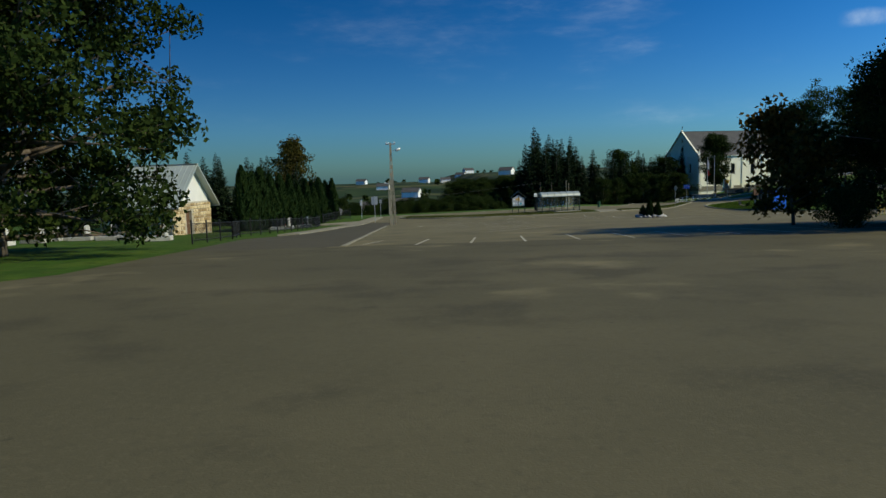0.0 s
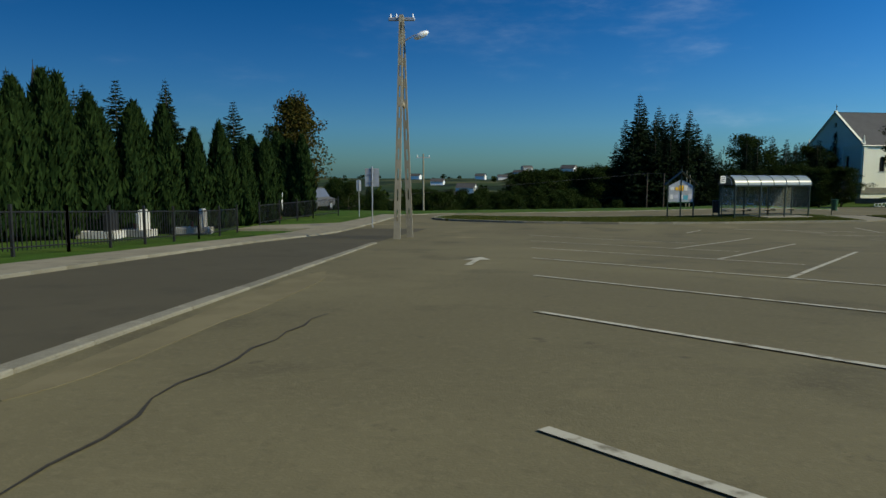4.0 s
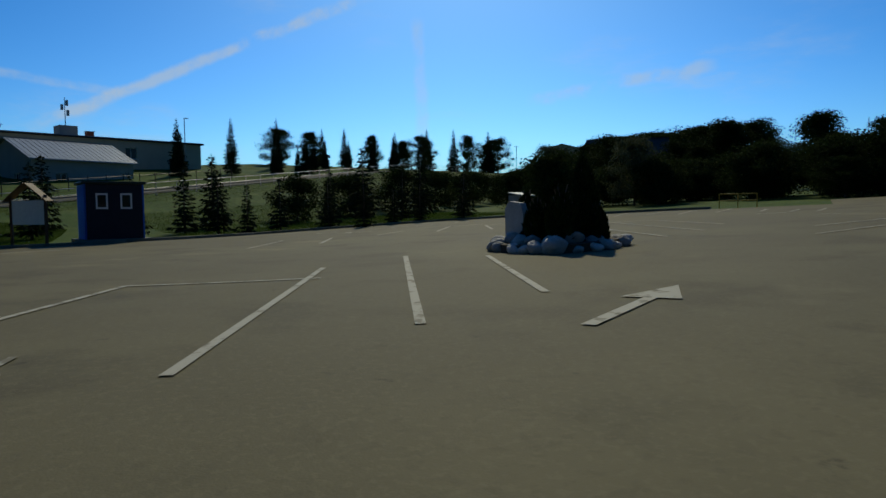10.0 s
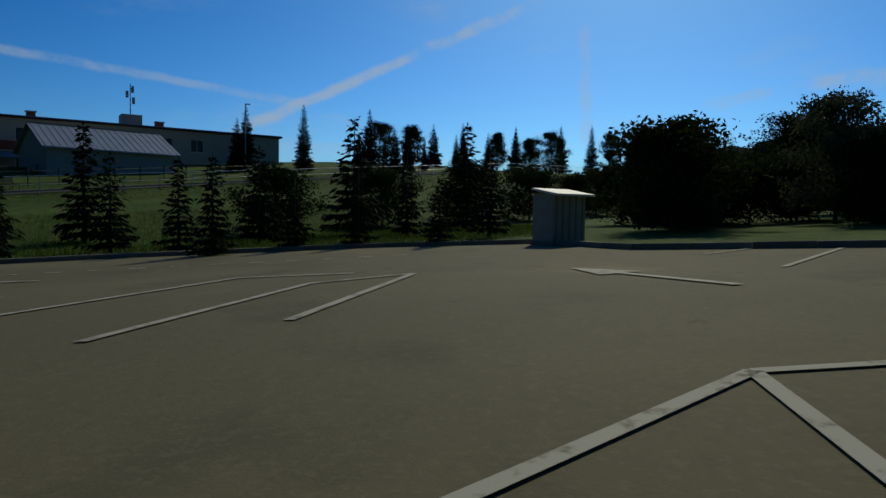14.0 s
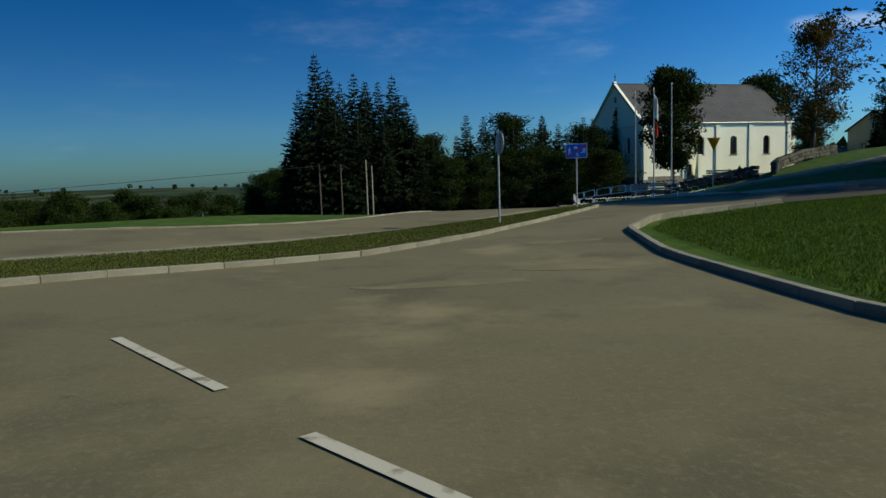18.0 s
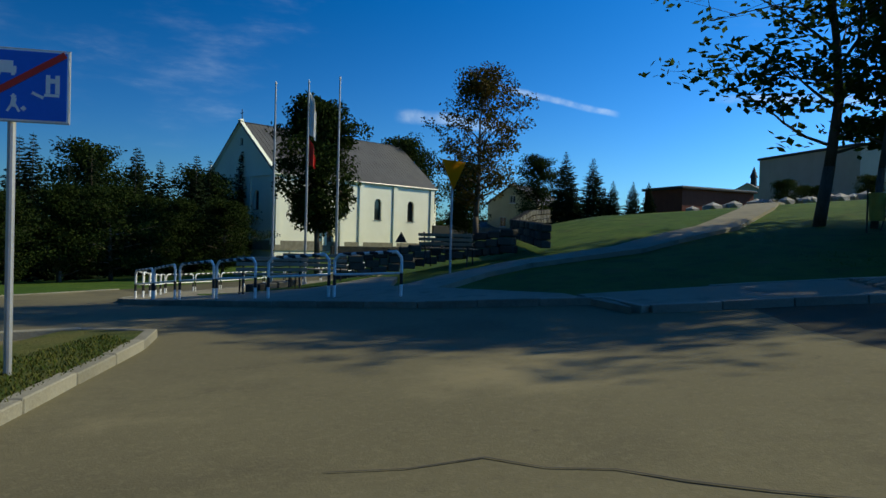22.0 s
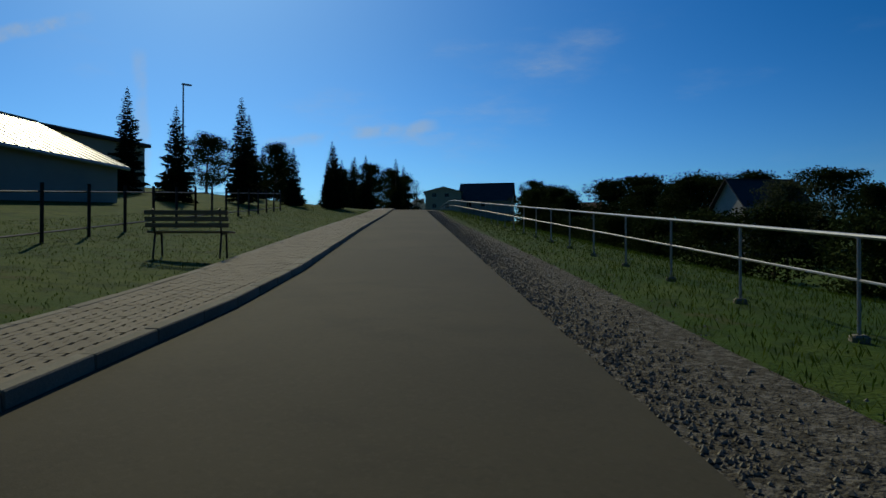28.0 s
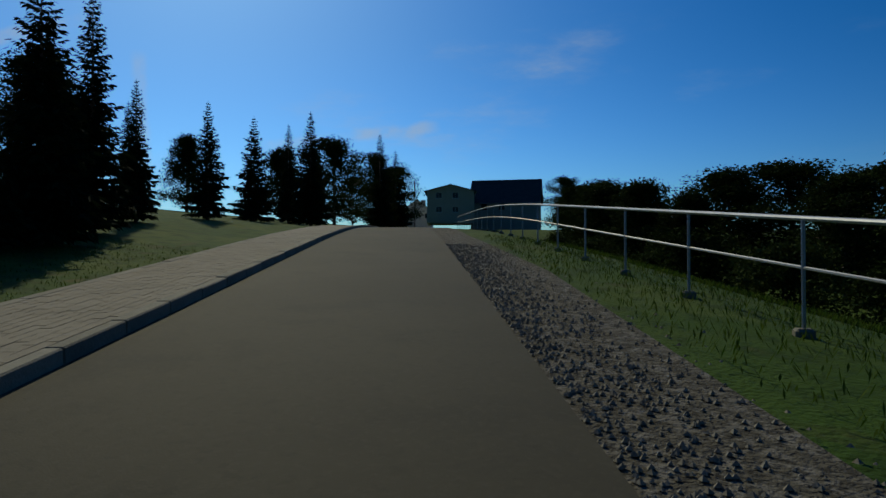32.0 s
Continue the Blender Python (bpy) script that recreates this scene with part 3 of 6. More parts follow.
# painted lines
def stripe(points, w=.10):
    vs, fs = [], []
    for (p, q) in zip(points, points[1:]):
        p, q = Vector(p), Vector(q)
        d = (q - p).normalized()
        nrm = Vector((-d.y, d.x)) * w / 2
        k = max(1, int((q - p).length / 0.75))
        for i in range(k + 1):
            c = p.lerp(q, i / k)
            for e in (c + nrm, c - nrm):
                vs.append((e.x, e.y, ground(e.x, e.y) + ASPHALT_Z + .012))
            if i:
                n = len(vs)
                fs.append((n - 4, n - 3, n - 1, n - 2))
    return tagged(new("parking_line", raw("parking_line", vs, fs, M_WHITELINE)), "worn white painted parking line on asphalt", "road marking", "parking lines", "structure")


for i in range(12):
    x = 12.42 + 2.17 * i
    stripe([(x - .62, 56.2 if i else 57.9), (x, 61.15 + .13 * i)])
for i in range(8):
    x, y = 14.3 + .35 * i, 73.2 + 3.95 * i + .045 * i * i
    stripe([(x, y), (x + 3.95, y - 4.35)] if i == 0 else [(x, y), (x + 5.2, y - 5.85)], .09)
    if i < 7:
        stripe([(x + 3.95, y - 4.35), (x + 9.2, y + 3.2)])
for row in ([(27.2, 107.7), (36.05, 105.26)], [(29.59, 104.17), (37.22, 102.12)], [(30.64, 102.13), (38.55, 100.24)], [(31.84, 100.31), (37.07, 98.99)], [(33.69, 109.1), (33.24, 106.14)],
            [(36.05, 105.26), (35.4, 102.4)], [(45.6, 103.2), (49.5, 101.9)], [(46.0, 101.04), (49.28, 100.2)]):
    stripe(row)
# bays on the south side of the bed
for row in ([(44.01, 92.86), (37.95, 94.3)], [(45.42, 91.13), (38.83, 92.6)], [(45.45, 89.69), (40.56, 90.59)], [(44.01, 92.86), (45.42, 91.13), (45.45, 89.69)], [(37.48, 90.57), (38.01, 86.6)], [(35.64, 92.44), (36.53, 88.11)], [(37.88, 87.14), (35.2, 87.9)],
            [(36.21, 89.21), (34.6, 89.3)], [(37.94, 81.88), (37.04, 82.38)], [(48.23, 86.37), (50.38, 83.87)], [(47.23, 85.35), (49.48, 82.75)], [(45.54, 84.79), (47.11, 82.98)], [(49.49, 87.13), (51.58, 84.66)], [(50.31, 88.07), (53.09, 85.42)], [(52.88, 87.84), (54.22, 86.03)],
            [(45.15, 83.30), (44.17, 84.73)], [(44.29, 82.97), (43.30, 84.39)], [(44.25, 86.17), (43.69, 85.38)], [(41.49, 86.28), (40.94, 86.05)]):
    stripe(row, .085)
for row in ([(47.72, 93.58), (51.5, 92.5)], [(47.14, 94.88), (50.71, 93.77)], [(50.71, 93.77), (51.5, 92.5)], [(48.42, 96.54), (51.98, 94.89)], [(51.98, 94.89), (51.97, 93.32)], [(49.0, 98.6), (50.6, 97.26)],
            [(45.56, 112.14), (46.36, 110.81)], [(46.13, 114.79), (47.53, 112.79)], [(48.19, 111.79), (49.49, 110.09), (49.4, 108.7)]):
    stripe(row)
for i in range(12):
    stripe([(56.0 - .142 * i, 92.5 + .67 * i), (55.94 - .142 * i, 92.78 + .67 * i)])


def arrow(x, y, deg, length=2.4):
    """A painted direction arrow with a broad head."""
    a = radians(deg)
    ux, uy = math.sin(a), math.cos(a)
    flat = [(-.07, 0), (.07, 0), (.07, length * .62), (.32, length * .62), (0, length), (-.32, length * .62), (-.07, length * .62)]
    vs = []
    for u, v in flat:
        px, py = x + ux * v + uy * u, y + uy * v - ux * u
        vs.append((px, py, ground(px, py) + ASPHALT_Z + .014))
    tagged(new("arrow_marking", raw("arrow_marking", vs, [(0, 1, 2, 6), (6, 2, 3, 4), (6, 4, 5)], M_WHITELINE)), "white painted direction arrow, scuffed", "road marking", "painted arrows", "structure")


arrow(29.81, 100.91, 143, 2.5)
arrow(52.88, 98.0, 5, 1.4)
arrow(14.2, 87.5, 8, 2.4)
arrow(48.72, 89.47, 70, 2.8)


# worn wheelchair mark in the first bay
stripe([(30.0 + .42 * math.cos(a), 105.7 + .42 * math.sin(a)) for a in np.linspace(-2.4, 1.9, 14)], .06)
stripe([(29.75, 105.95), (30.15, 105.85), (30.3, 105.4), (30.75, 105.35)], .07)
stripe([(29.55, 106.1), (29.68, 106.05)], .12)
stripe([(25.27, 106.92), (24.08, 105.18)])

# cracks and tarred seams in the asphalt
def crack(points, w, seed):
    rng = random.Random(seed)
    line = dense(points, .35, False)
    vs, fs = [], []
    for i, c in enumerate(line):
        a, b = line[max(0, i - 1)], line[min(len(line) - 1, i + 1)]
        nrm = Vector((-(b - a).y, (b - a).x)).normalized()
        c = c + nrm * rng.uniform(-.05, .05)
        h = w * rng.uniform(.2, 1) * (.1 if i in (0, len(line) - 1) else .28)
        for e in (c + nrm * h, c - nrm * h):
            vs.append((e.x, e.y, ground(e.x, e.y) + ASPHALT_Z + .009))
        if i:
            n = len(vs)
            fs.append((n - 4, n - 3, n - 1, n - 2))
    tagged(new("asphalt_crack", raw("asphalt_crack", vs, fs, M_TAR)), "dark wandering crack in the worn asphalt", "crack", "asphalt cracks", "structure")


for i, (pts, w) in enumerate(([([(58.8, 134.4), (59.6, 134.0), (60.2, 133.1), (60.9, 131.7)], .05),
                              ([(12.5, 73.4), (12.4, 78), (12.7, 81)], .06), ([(18.65, 109.8), (18.7, 109.1), (18.5, 108.3)], .03), ([(48.1, 131.2), (49.4, 131.9)], .12), ([(46.3, 128.4), (48.0, 129.6)], .14),
                              ([(49.4, 133.0), (52.5, 134.4)], .12), ([(4.5, 56.9), (11, 56.6), (18, 56.2), (26, 56.5), (36, 56.6)], .05), ([(20, 66), (24, 70), (26, 76)], .035), ([(29, 93), (33, 91), (38, 88.6)], .035),
                              ([(41, 97), (46, 99.6), (50, 104)], .03), ([(21, 100), (26, 98), (29, 94)], .03)])):
    crack(pts, w, 40 + i)

# drifts of dry sand on the asphalt
rn = random.Random(77)
for cx, cy, rx, ry in ((12.0, 57.6, 1.3, .7), (11.7, 60.5, .5, 2.2), (52.2, 119.2, 1.2, .6), (49.6, 118.0, 1.5, .35), (11.6, 82, .35, 4.0), (52.8, 123.6, .9, .4), (10.9, 56.7, .7, .3)):
    loop = []
    for a in np.linspace(0, 2 * math.pi, 40)[:-1]:
        q = .9 + .16 * math.sin(2 * a + cx) + .1 * math.sin(3 * a + cy * 2) + .05 * math.sin(7 * a + cx * 3)
        loop.append((cx + rx * q * math.cos(a), cy + ry * q * math.sin(a)))
    sheet("sand_drift", loop, ASPHALT_Z + .006, M_SAND, "thin drift of dry sand on the asphalt", "sand", .6, skirt=.005)


# kerbs: single stones along a line
def kerb_mesh(length, w, h):
    bm = box((0, 0, 0), (length, w, h), bevel=.012)
    return mesh_of(bm, "kerb_stone", M_KERB)


KERB = kerb_mesh(0.994, .15, .30)
KERB_LOW = kerb_mesh(0.994, .20, .30)


def kerb(points, label, top=ISLAND_Z + .015, mesh=KERB, seed=1):
    """A kerb of single concrete stones, each a metre long, slightly uneven."""
    rng = random.Random(seed)
    root = thing("kerb", label, "kerb", kind="structure")
    line = [Vector(p) for p in points]
    lens = [0]
    for p, q in zip(line, line[1:]):
        lens.append(lens[-1] + (q - p).length)

    def place(u):
        for i in range(len(line) - 1):
            if u <= lens[i + 1]:
                return line[i].lerp(line[i + 1], (u - lens[i]) / (lens[i + 1] - lens[i]))
        return line[-1]
    for i in range(int(lens[-1])):
        p, q = place(i), place(i + 1)
        c = (p + q) / 2
        zp, zq = ground(p.x, p.y), ground(q.x, q.y)
        ob = part("kerb_stone", mesh, None, root)
        turn = math.degrees(math.atan2(q.y - p.y, q.x - p.x))
        pitch = math.degrees(math.atan2(zp - zq, (q - p).length))
        ob.matrix_local = pose(c.x, c.y, (zp + zq) / 2 + top - .15 + rng.uniform(-.006, .006), rng.uniform(-1, 1), 0, turn + rng.uniform(-.3, .3)) @ pose(0, 0, 0, 0, pitch, 0)
        if (q - p).length < .9:
            ob.scale = ((q - p).length, 1, 1)
    return root


kerb([(37.2, 119.9), (36.9, 114.0)][::-1], "pale concrete kerb along the path gap", ISLAND_Z)
kerb(list(reversed(ISLE_S)), "pale concrete kerb of the grass island", seed=2)
kerb([*ROAD_NEAR[:4], (36.5, 120.2)], "pale concrete kerb facing the village road", seed=3)
kerb([(12.0, 114.6), (12.2, 116.4), (13.2, 117.4)], "pale kerb at the rounded island tip", seed=4)
kerb([*ISLE2_S, (59.4, 140.4), (58.6, 141.2), (57.6, 141.3)], "raised pale concrete kerb of the narrow island", seed=5)
kerb(LOT_EAST, "dark shaded concrete kerb below the grass bank", seed=6)
kerb([(11.05, 57.2), (11.05, 96.5)], "low crumbling concrete kerb between side road and car park", .085, KERB_LOW, 7)
kerb([along(-2.7, left_edge(-2.6) - .05), *PLAZA_W[:9]], "concrete kerb round the paved square", seed=8)
kerb([along(s, left_edge(s) - .08) for s in [-2.6] + STEPS[:15]], "concrete kerb between lane and footway", seed=9)
kerb([along(s, left_edge(s) - 1.6) for s in STEPS[:15]], "narrow edging stones behind the footway", ISLAND_Z - .01, seed=10)
kerb([*WEST[6:], (8.5, 107), (9.0, 111), (9.7, 118.4)], "pale concrete kerb of the footway", .12, seed=11)
kerb(ROAD_FAR[:13], "low pale kerb on the far side of the village road", .10, seed=12)

# ---- trees and shrubs ----
def quads(name, centres, ax, ay, material):
    """Many small leaf faces from their middles and half axes."""
    n = len(centres)
    v = np.empty((n, 4, 3), np.float32)
    v[:, 0], v[:, 1], v[:, 2], v[:, 3] = centres - ax, centres - ay, centres + ax, centres + ay
    me = bpy.data.meshes.new(name)
    me.vertices.add(n * 4)
    me.vertices.foreach_set("co", v.reshape(-1))
    me.loops.add(n * 4)
    me.loops.foreach_set("vertex_index", np.arange(n * 4, dtype=np.int32))
    me.polygons.add(n)
    me.polygons.foreach_set("loop_start", np.arange(0, n * 4, 4, dtype=np.int32))
    me.update(calc_edges=True)
    me.materials.append(material)
    return me


def random_axes(rng, n, length, width, droop=0.0):
    a = rng.normal(size=(n, 3))
    a[:, 2] -= droop
    a /= np.linalg.norm(a, axis=1)[:, None]
    b = np.cross(a, rng.normal(size=(n, 3)))
    b /= np.linalg.norm(b, axis=1)[:, None] + 1e-9
    size = rng.uniform(.7, 1.3, (n, 1))
    return a * length * size, b * width * size


def limb_path(rng, start, direction, length, bend, steps=4):
    pts, p, d = [np.array(start)], np.array(start, float), np.array(direction, float)
    for _ in range(steps):
        d = d + rng.normal(size=3) * bend
        d /= np.linalg.norm(d)
        p = p + d * length / steps
        pts.append(p.copy())
    return pts


def tree_meshes(seed, height, spread, base, leaves, leaf, material, trunk_r=.2, limbs=14, upright=.6, shape="round", tuft=.7, bark=M_BARK):
    """Trunk with limbs and a crown whose leaves gather round the twig ends, in metres."""
    rng = np.random.default_rng(seed)
    bm = bmesh.new()
    trunk = limb_path(rng, (0, 0, -.15), (rng.normal() * .03, rng.normal() * .03, 1), height * .86, .035, 7)
    for i in range(7):
        add_rod(bm, trunk[i], trunk[i + 1], trunk_r * (1 - i / 7.6), trunk_r * (1 - (i + 1) / 7.6), 8)
    tips = []
    for i in range(limbs):
        f = base + (1 - base) * (i + rng.uniform(0, .8)) / limbs
        f = min(f, .985)
        k = f * 7
        j = min(int(k), 6)
        p = trunk[j] + (trunk[j + 1] - trunk[j]) * (k - j)
        a = i * 2.4 + rng.uniform(-.5, .5)
        g = (f - base) / (1 - base)
        reach = {"round": math.sin(math.pi * min(1, .22 + .78 * g)) ** .6, "oval": math.sin(math.pi * (.12 + .80 * g)) ** .8, "cone": 1 - .8 * g}[shape]
        ln = spread * max(.25, reach) * rng.uniform(.8, 1.15)
        d = (math.cos(a), math.sin(a), upright * (.5 + g))
        d = np.array(d) / np.linalg.norm(d)
        path = limb_path(rng, p, d, ln, .14)
        r = trunk_r * .42 * (1 - .55 * g)
        for u in range(4):
            add_rod(bm, path[u], path[u + 1], r * (1 - u / 4.6), r * (1 - (u + 1) / 4.6), 5)
        for u in (1, 2, 3, 4):
            for _ in range(2 if u > 1 else 1):
                e = rng.normal(size=3)
                e[2] = abs(e[2]) * .6
                e = e / np.linalg.norm(e) * ln * .36
                q = path[u] + e
                if u > 1:
                    add_rod(bm, path[u], q, r * .3, r * .1, 3)
                tips.append(q)
        tips.append(path[4])
    tips.append(trunk[7])
    tips = np.array(tips)
    pick = tips[rng.integers(0, len(tips), leaves)]
    ball = rng.normal(size=(leaves, 3))
    ball /= np.linalg.norm(ball, axis=1)[:, None]
    c = pick + ball * rng.random((leaves, 1)) ** .45 * tuft * 1.5 * np.array((1, 1, .75))
    ax, ay = random_axes(rng, leaves, leaf, leaf * .55, .3)
    return mesh_of(bm, "trunk", bark, True), quads("crown", c, ax, ay, material)


def spruce_meshes(seed, height, width, whorls, dens, material=L_SPRUCE, low=.06):
    """A spruce: thin straight trunk and drooping whorls of needled boughs."""
    rng = np.random.default_rng(seed)
    bm = bmesh.new()
    add_rod(bm, (0, 0, -.15), (0, 0, height * .97), height * .014 + .03, .012, 7)
    cs, axs, ays = [], [], []
    for i in range(whorls):
        f = low + (1 - low) * (i / whorls) ** .92
        z = f * height
        reach = width * (1 - f) ** .8 * (.72 + .28 * rng.random()) + .06
        n = int(6 + 5 * (1 - f))
        for b in range(n):
            a = b * 2 * math.pi / n + rng.uniform(0, .8)
            ln = reach * rng.uniform(.6, 1.18)
            tip = np.array((math.cos(a) * ln, math.sin(a) * ln, -ln * (.34 - .6 * f) + rng.normal() * .06))
            k = max(3, int(ln * dens))
            t = (np.arange(k) + rng.random(k)) / k
            c = np.outer(t, tip) + np.array((0, 0, z))
            c[:, 2] += .18 * ln * t * t
            side = np.array((-math.sin(a), math.cos(a), 0))
            s = rng.choice((-1, 1), k)[:, None]
            d = tip / (np.linalg.norm(tip) + 1e-9)
            ax = (d * .7 + side * s * .7 + np.array((0, 0, -.35)) + rng.normal(size=(k, 3)) * .2) * (ln * .16 + .10) * (1.15 - .5 * t)[:, None]
            ay = np.cross(ax, rng.normal(size=(k, 3)))
            ay = ay / (np.linalg.norm(ay, axis=1)[:, None] + 1e-9) * (.035 + ln * .03)
            cs.append(c + ax * .6), axs.append(ax), ays.append(ay)
    top = np.array([(0, 0, height * .985)])
    cs.append(top), axs.append(np.array([(0, 0, height * .03)])), ays.append(np.array([(.03, .02, 0)]))
    return mesh_of(bm, "trunk", M_BARK, True), quads("crown", np.concatenate(cs), np.concatenate(axs), np.concatenate(ays), material)


def column_meshes(seed, height, radius, leaves, material=L_THUJA, leaf=.22, point=1.0):
    """A dense clipped-looking columnar conifer of upright sprays on many stems."""
    rng = np.random.default_rng(seed)
    bm = bmesh.new()
    add_rod(bm, (0, 0, -.15), (0, 0, height * .9), .09, .02, 6)
    for i in range(26):
        a, f = i * 2.4, .1 + .8 * i / 26
        r = radius * .75 * (1 - f) ** .5
        add_rod(bm, (0, 0, f * height * .8), (math.cos(a) * r, math.sin(a) * r, f * height * .8 + .5), .03, .01, 4)
    f = rng.random(leaves) ** 1.15
    prof = radius * np.minimum(1, (f / .12 + .35)) * (1 - f ** (1.4 + point)) ** .8
    a = rng.random(leaves) * 2 * math.pi
    lobes = 1 + .16 * np.sin(a * 5 + f * 9 + seed) + .08 * np.sin(a * 9 - f * 14)
    r = prof * lobes * np.sqrt(rng.uniform(.55, 1.0, leaves))
    c = np.stack((np.cos(a) * r, np.sin(a) * r, f * height), 1)
    out = np.stack((np.cos(a), np.sin(a), np.zeros(leaves)), 1)
    ax = (np.array((0, 0, 1)) + out * .35 + rng.normal(size=(leaves, 3)) * .25) * leaf * rng.uniform(.6, 1.4, (leaves, 1))
    ay = np.cross(ax, out + rng.normal(size=(leaves, 3)) * .5)
    ay = ay / (np.linalg.norm(ay, axis=1)[:, None] + 1e-9) * leaf * .4
    return mesh_of(bm, "trunk", M_BARK, True), quads("crown", c, ax, ay, material)


def plant(name, label, category, meshes, x, y, scale=1.0, turn=0.0, group="", wide=1.0, dz=0.0):
    root = thing(name, label, category, None, group)
    part("trunk", meshes[0], None, root)
    part("crown", meshes[1], None, root)
    root.matrix_world = Matrix.Translation(up(x, y, dz)) @ pose(0, 0, 0, 0, 0, turn)
    root.scale = (scale * wide, scale * wide, scale)
    return root


def grown(x, y, ztop, h):
    """Scale that brings a plant of height h up to the level ztop."""
    return (ztop - ground(x, y)) / h


SPRUCE = [spruce_meshes(11, 12, 2.6, 38, 15), spruce_meshes(12, 12, 2.3, 40, 15), spruce_meshes(13, 12, 3.0, 36, 15)]
YOUNG = [spruce_meshes(21, 4, 1.0, 17, 11, low=.1), spruce_meshes(22, 4, 1.25, 15, 10, low=.12)]
THUJA = [column_meshes(31, 6, 1.0, 5200), column_meshes(32, 6, .85, 4600), column_meshes(33, 6, 1.2, 5600)]
BROAD = [tree_meshes(41, 12, 4.2, .07, 17000, .13, L_DARK, .24, 28, .5, "round", .75), tree_meshes(42, 12, 3.2, .06, 16000, .13, L_DARK, .22, 28, .8, "oval", .7),
         tree_meshes(43, 12, 3.9, .05, 18000, .13, L_DARK, .25, 30, .8, "cone", .8)]
BUSH = [tree_meshes(51, 4, 2.2, .04, 8000, .09, L_DARK, .08, 16, .6, "round", .5), tree_meshes(52, 4, 1.9, .03, 8000, .09, L_MID, .07, 16, .8, "round", .5)]
WILLOW = tree_meshes(53, 8, 3.2, .1, 9000, .11, L_WILLOW, .14, 20, .8, "round", .55)
ASH = [tree_meshes(61, 17, 3.9, .15, 6200, .125, L_ACACIA, .13, 30, .9, "oval", .42), tree_meshes(62, 17, 3.3, .18, 5600, .125, L_ACACIA, .115, 26, 1.0, "oval", .4),
       tree_meshes(63, 17, 4.6, .12, 7200, .125, L_ACACIA, .14, 32, .7, "oval", .44)]

# the big leafy tree by the yard and its neighbours
EDGE_L = tree_meshes(75, 9, 3.6, .05, 22000, .10, L_DARK, .2, 28, .6, "round", .6)
NEAR = tree_meshes(71, 14.5, 6.8, .06, 75000, .125, L_DARK, .34, 60, .35, "round", .62)
plant("leafy_tree", "big dark-leaved tree hanging over the asphalt edge", "tree", NEAR, -4.0, 59.5, 1.12, 20)
plant("leafy_tree", "dark leafy tree beside the yard entrance", "tree", EDGE_L, -5.0, 51.0, 1.2, 80)
plant("leafy_tree", "dark leafy tree behind the big one", "tree", BROAD[2], -11, 62, 1.0, 40)
plant("leafy_tree", "dark leafy tree by the cemetery edge", "tree", BROAD[0], -16, 72, .8, 140)
EDGE = tree_meshes(72, 9, 4.0, .06, 26000, .10, L_DARK, .2, 28, .6, "round", .7)
plant("leafy_tree", "broad dark tree on a kerbed bed", "tree", EDGE, 38.6, 62.8, .96, 0)
plant("leafy_tree", "towering dark tree at the yard corner", "tree", NEAR, 42.6, 57.5, 1.0, 200)
plant("leafy_tree", "browning low tree beside the kerbed bed", "tree", tree_meshes(73, 6.5, 2.2, .1, 4500, .16, L_BROWN, .1, 18, .7, "round", .5), 33.6, 64.2, 1.0, 0)
for i, (x, y, s) in enumerate(((32.5, 58.5, .42), (35, 56.5, .5), (37, 55, .6), (34.5, 61, .5), (40, 57, .9), (42, 60, 1.1))):
    plant("shrub", "low dark leafy shrub on a kerbed bed", "shrub", BUSH[i % 2], x, y, s, i * 70, "bed shrubs")

# columnar hedge along the cemetery
for i in range(19):
    f = i / 18
    x, y = -2.6 + 5.4 * f, 96.0 + 16.5 * f
    plant("columnar_thuja", "tall dark-green columnar thuja in a row", "thuja", THUJA[i % 3], x + .3 * math.sin(i * 3), y, (1.02 - .30 * f) * (1 + .08 * math.sin(i * 5)), i * 50, "thuja row", .9)
for i, (x, y, z) in enumerate(((-13.7, 114.5, 8.8), (-10.5, 117, 8.2), (-6.0, 112.5, 7.9), (-5.5, 118, 8.0), (-2.5, 119, 6.2), (.5, 121, 5.8), (-17, 108, 8.0), (-20, 112, 9), (-8, 124, 7.5), (-9.5, 112, 8.4), (-4, 114.5, 8.1), (-1, 117.5, 7.2), (-22, 104, 8.6), (-27, 108, 9), (-14, 122, 8.5), (-31, 100, 8.5))):
    plant("spruce", "dark spruce behind the thuja row", "spruce", SPRUCE[i % 3], x, y, grown(x, y, z, 12), i * 40, "cemetery spruces", 1.15)
for i, (x, y, z) in enumerate(((-.6, 119.6, 5.0), (.5, 119.2, 4.8), (1.5, 118.6, 5.1), (2.4, 118.2, 4.7), (3.3, 117.9, 4.9))):
    plant("columnar_thuja", "dense dark thuja at the end of the row", "thuja", THUJA[i % 3], x, y, grown(x, y, z, 6), i * 65, "thuja row", 1.1)
for i, (x, y, z) in enumerate(((-26, 92, 7.5), (-24, 100, 7), (-15, 99, 5.8), (-11, 102, 5.6), (-30, 84, 7), (-34, 78, 6))):
    plant("columnar_thuja", "dark conifer in the cemetery", "thuja", THUJA[i % 3], x, y, grown(x, y, z, 6), i * 80, "cemetery thujas")
plant("lime_tree", "tall tree with browning yellow-green leaves", "tree", tree_meshes(74, 16, 3.9, .06, 16000, .17, L_TURNING, .3, 32, .9, "oval", .8), -11.5, 171, grown(-11.5, 171, 14.0, 15.8), 10)
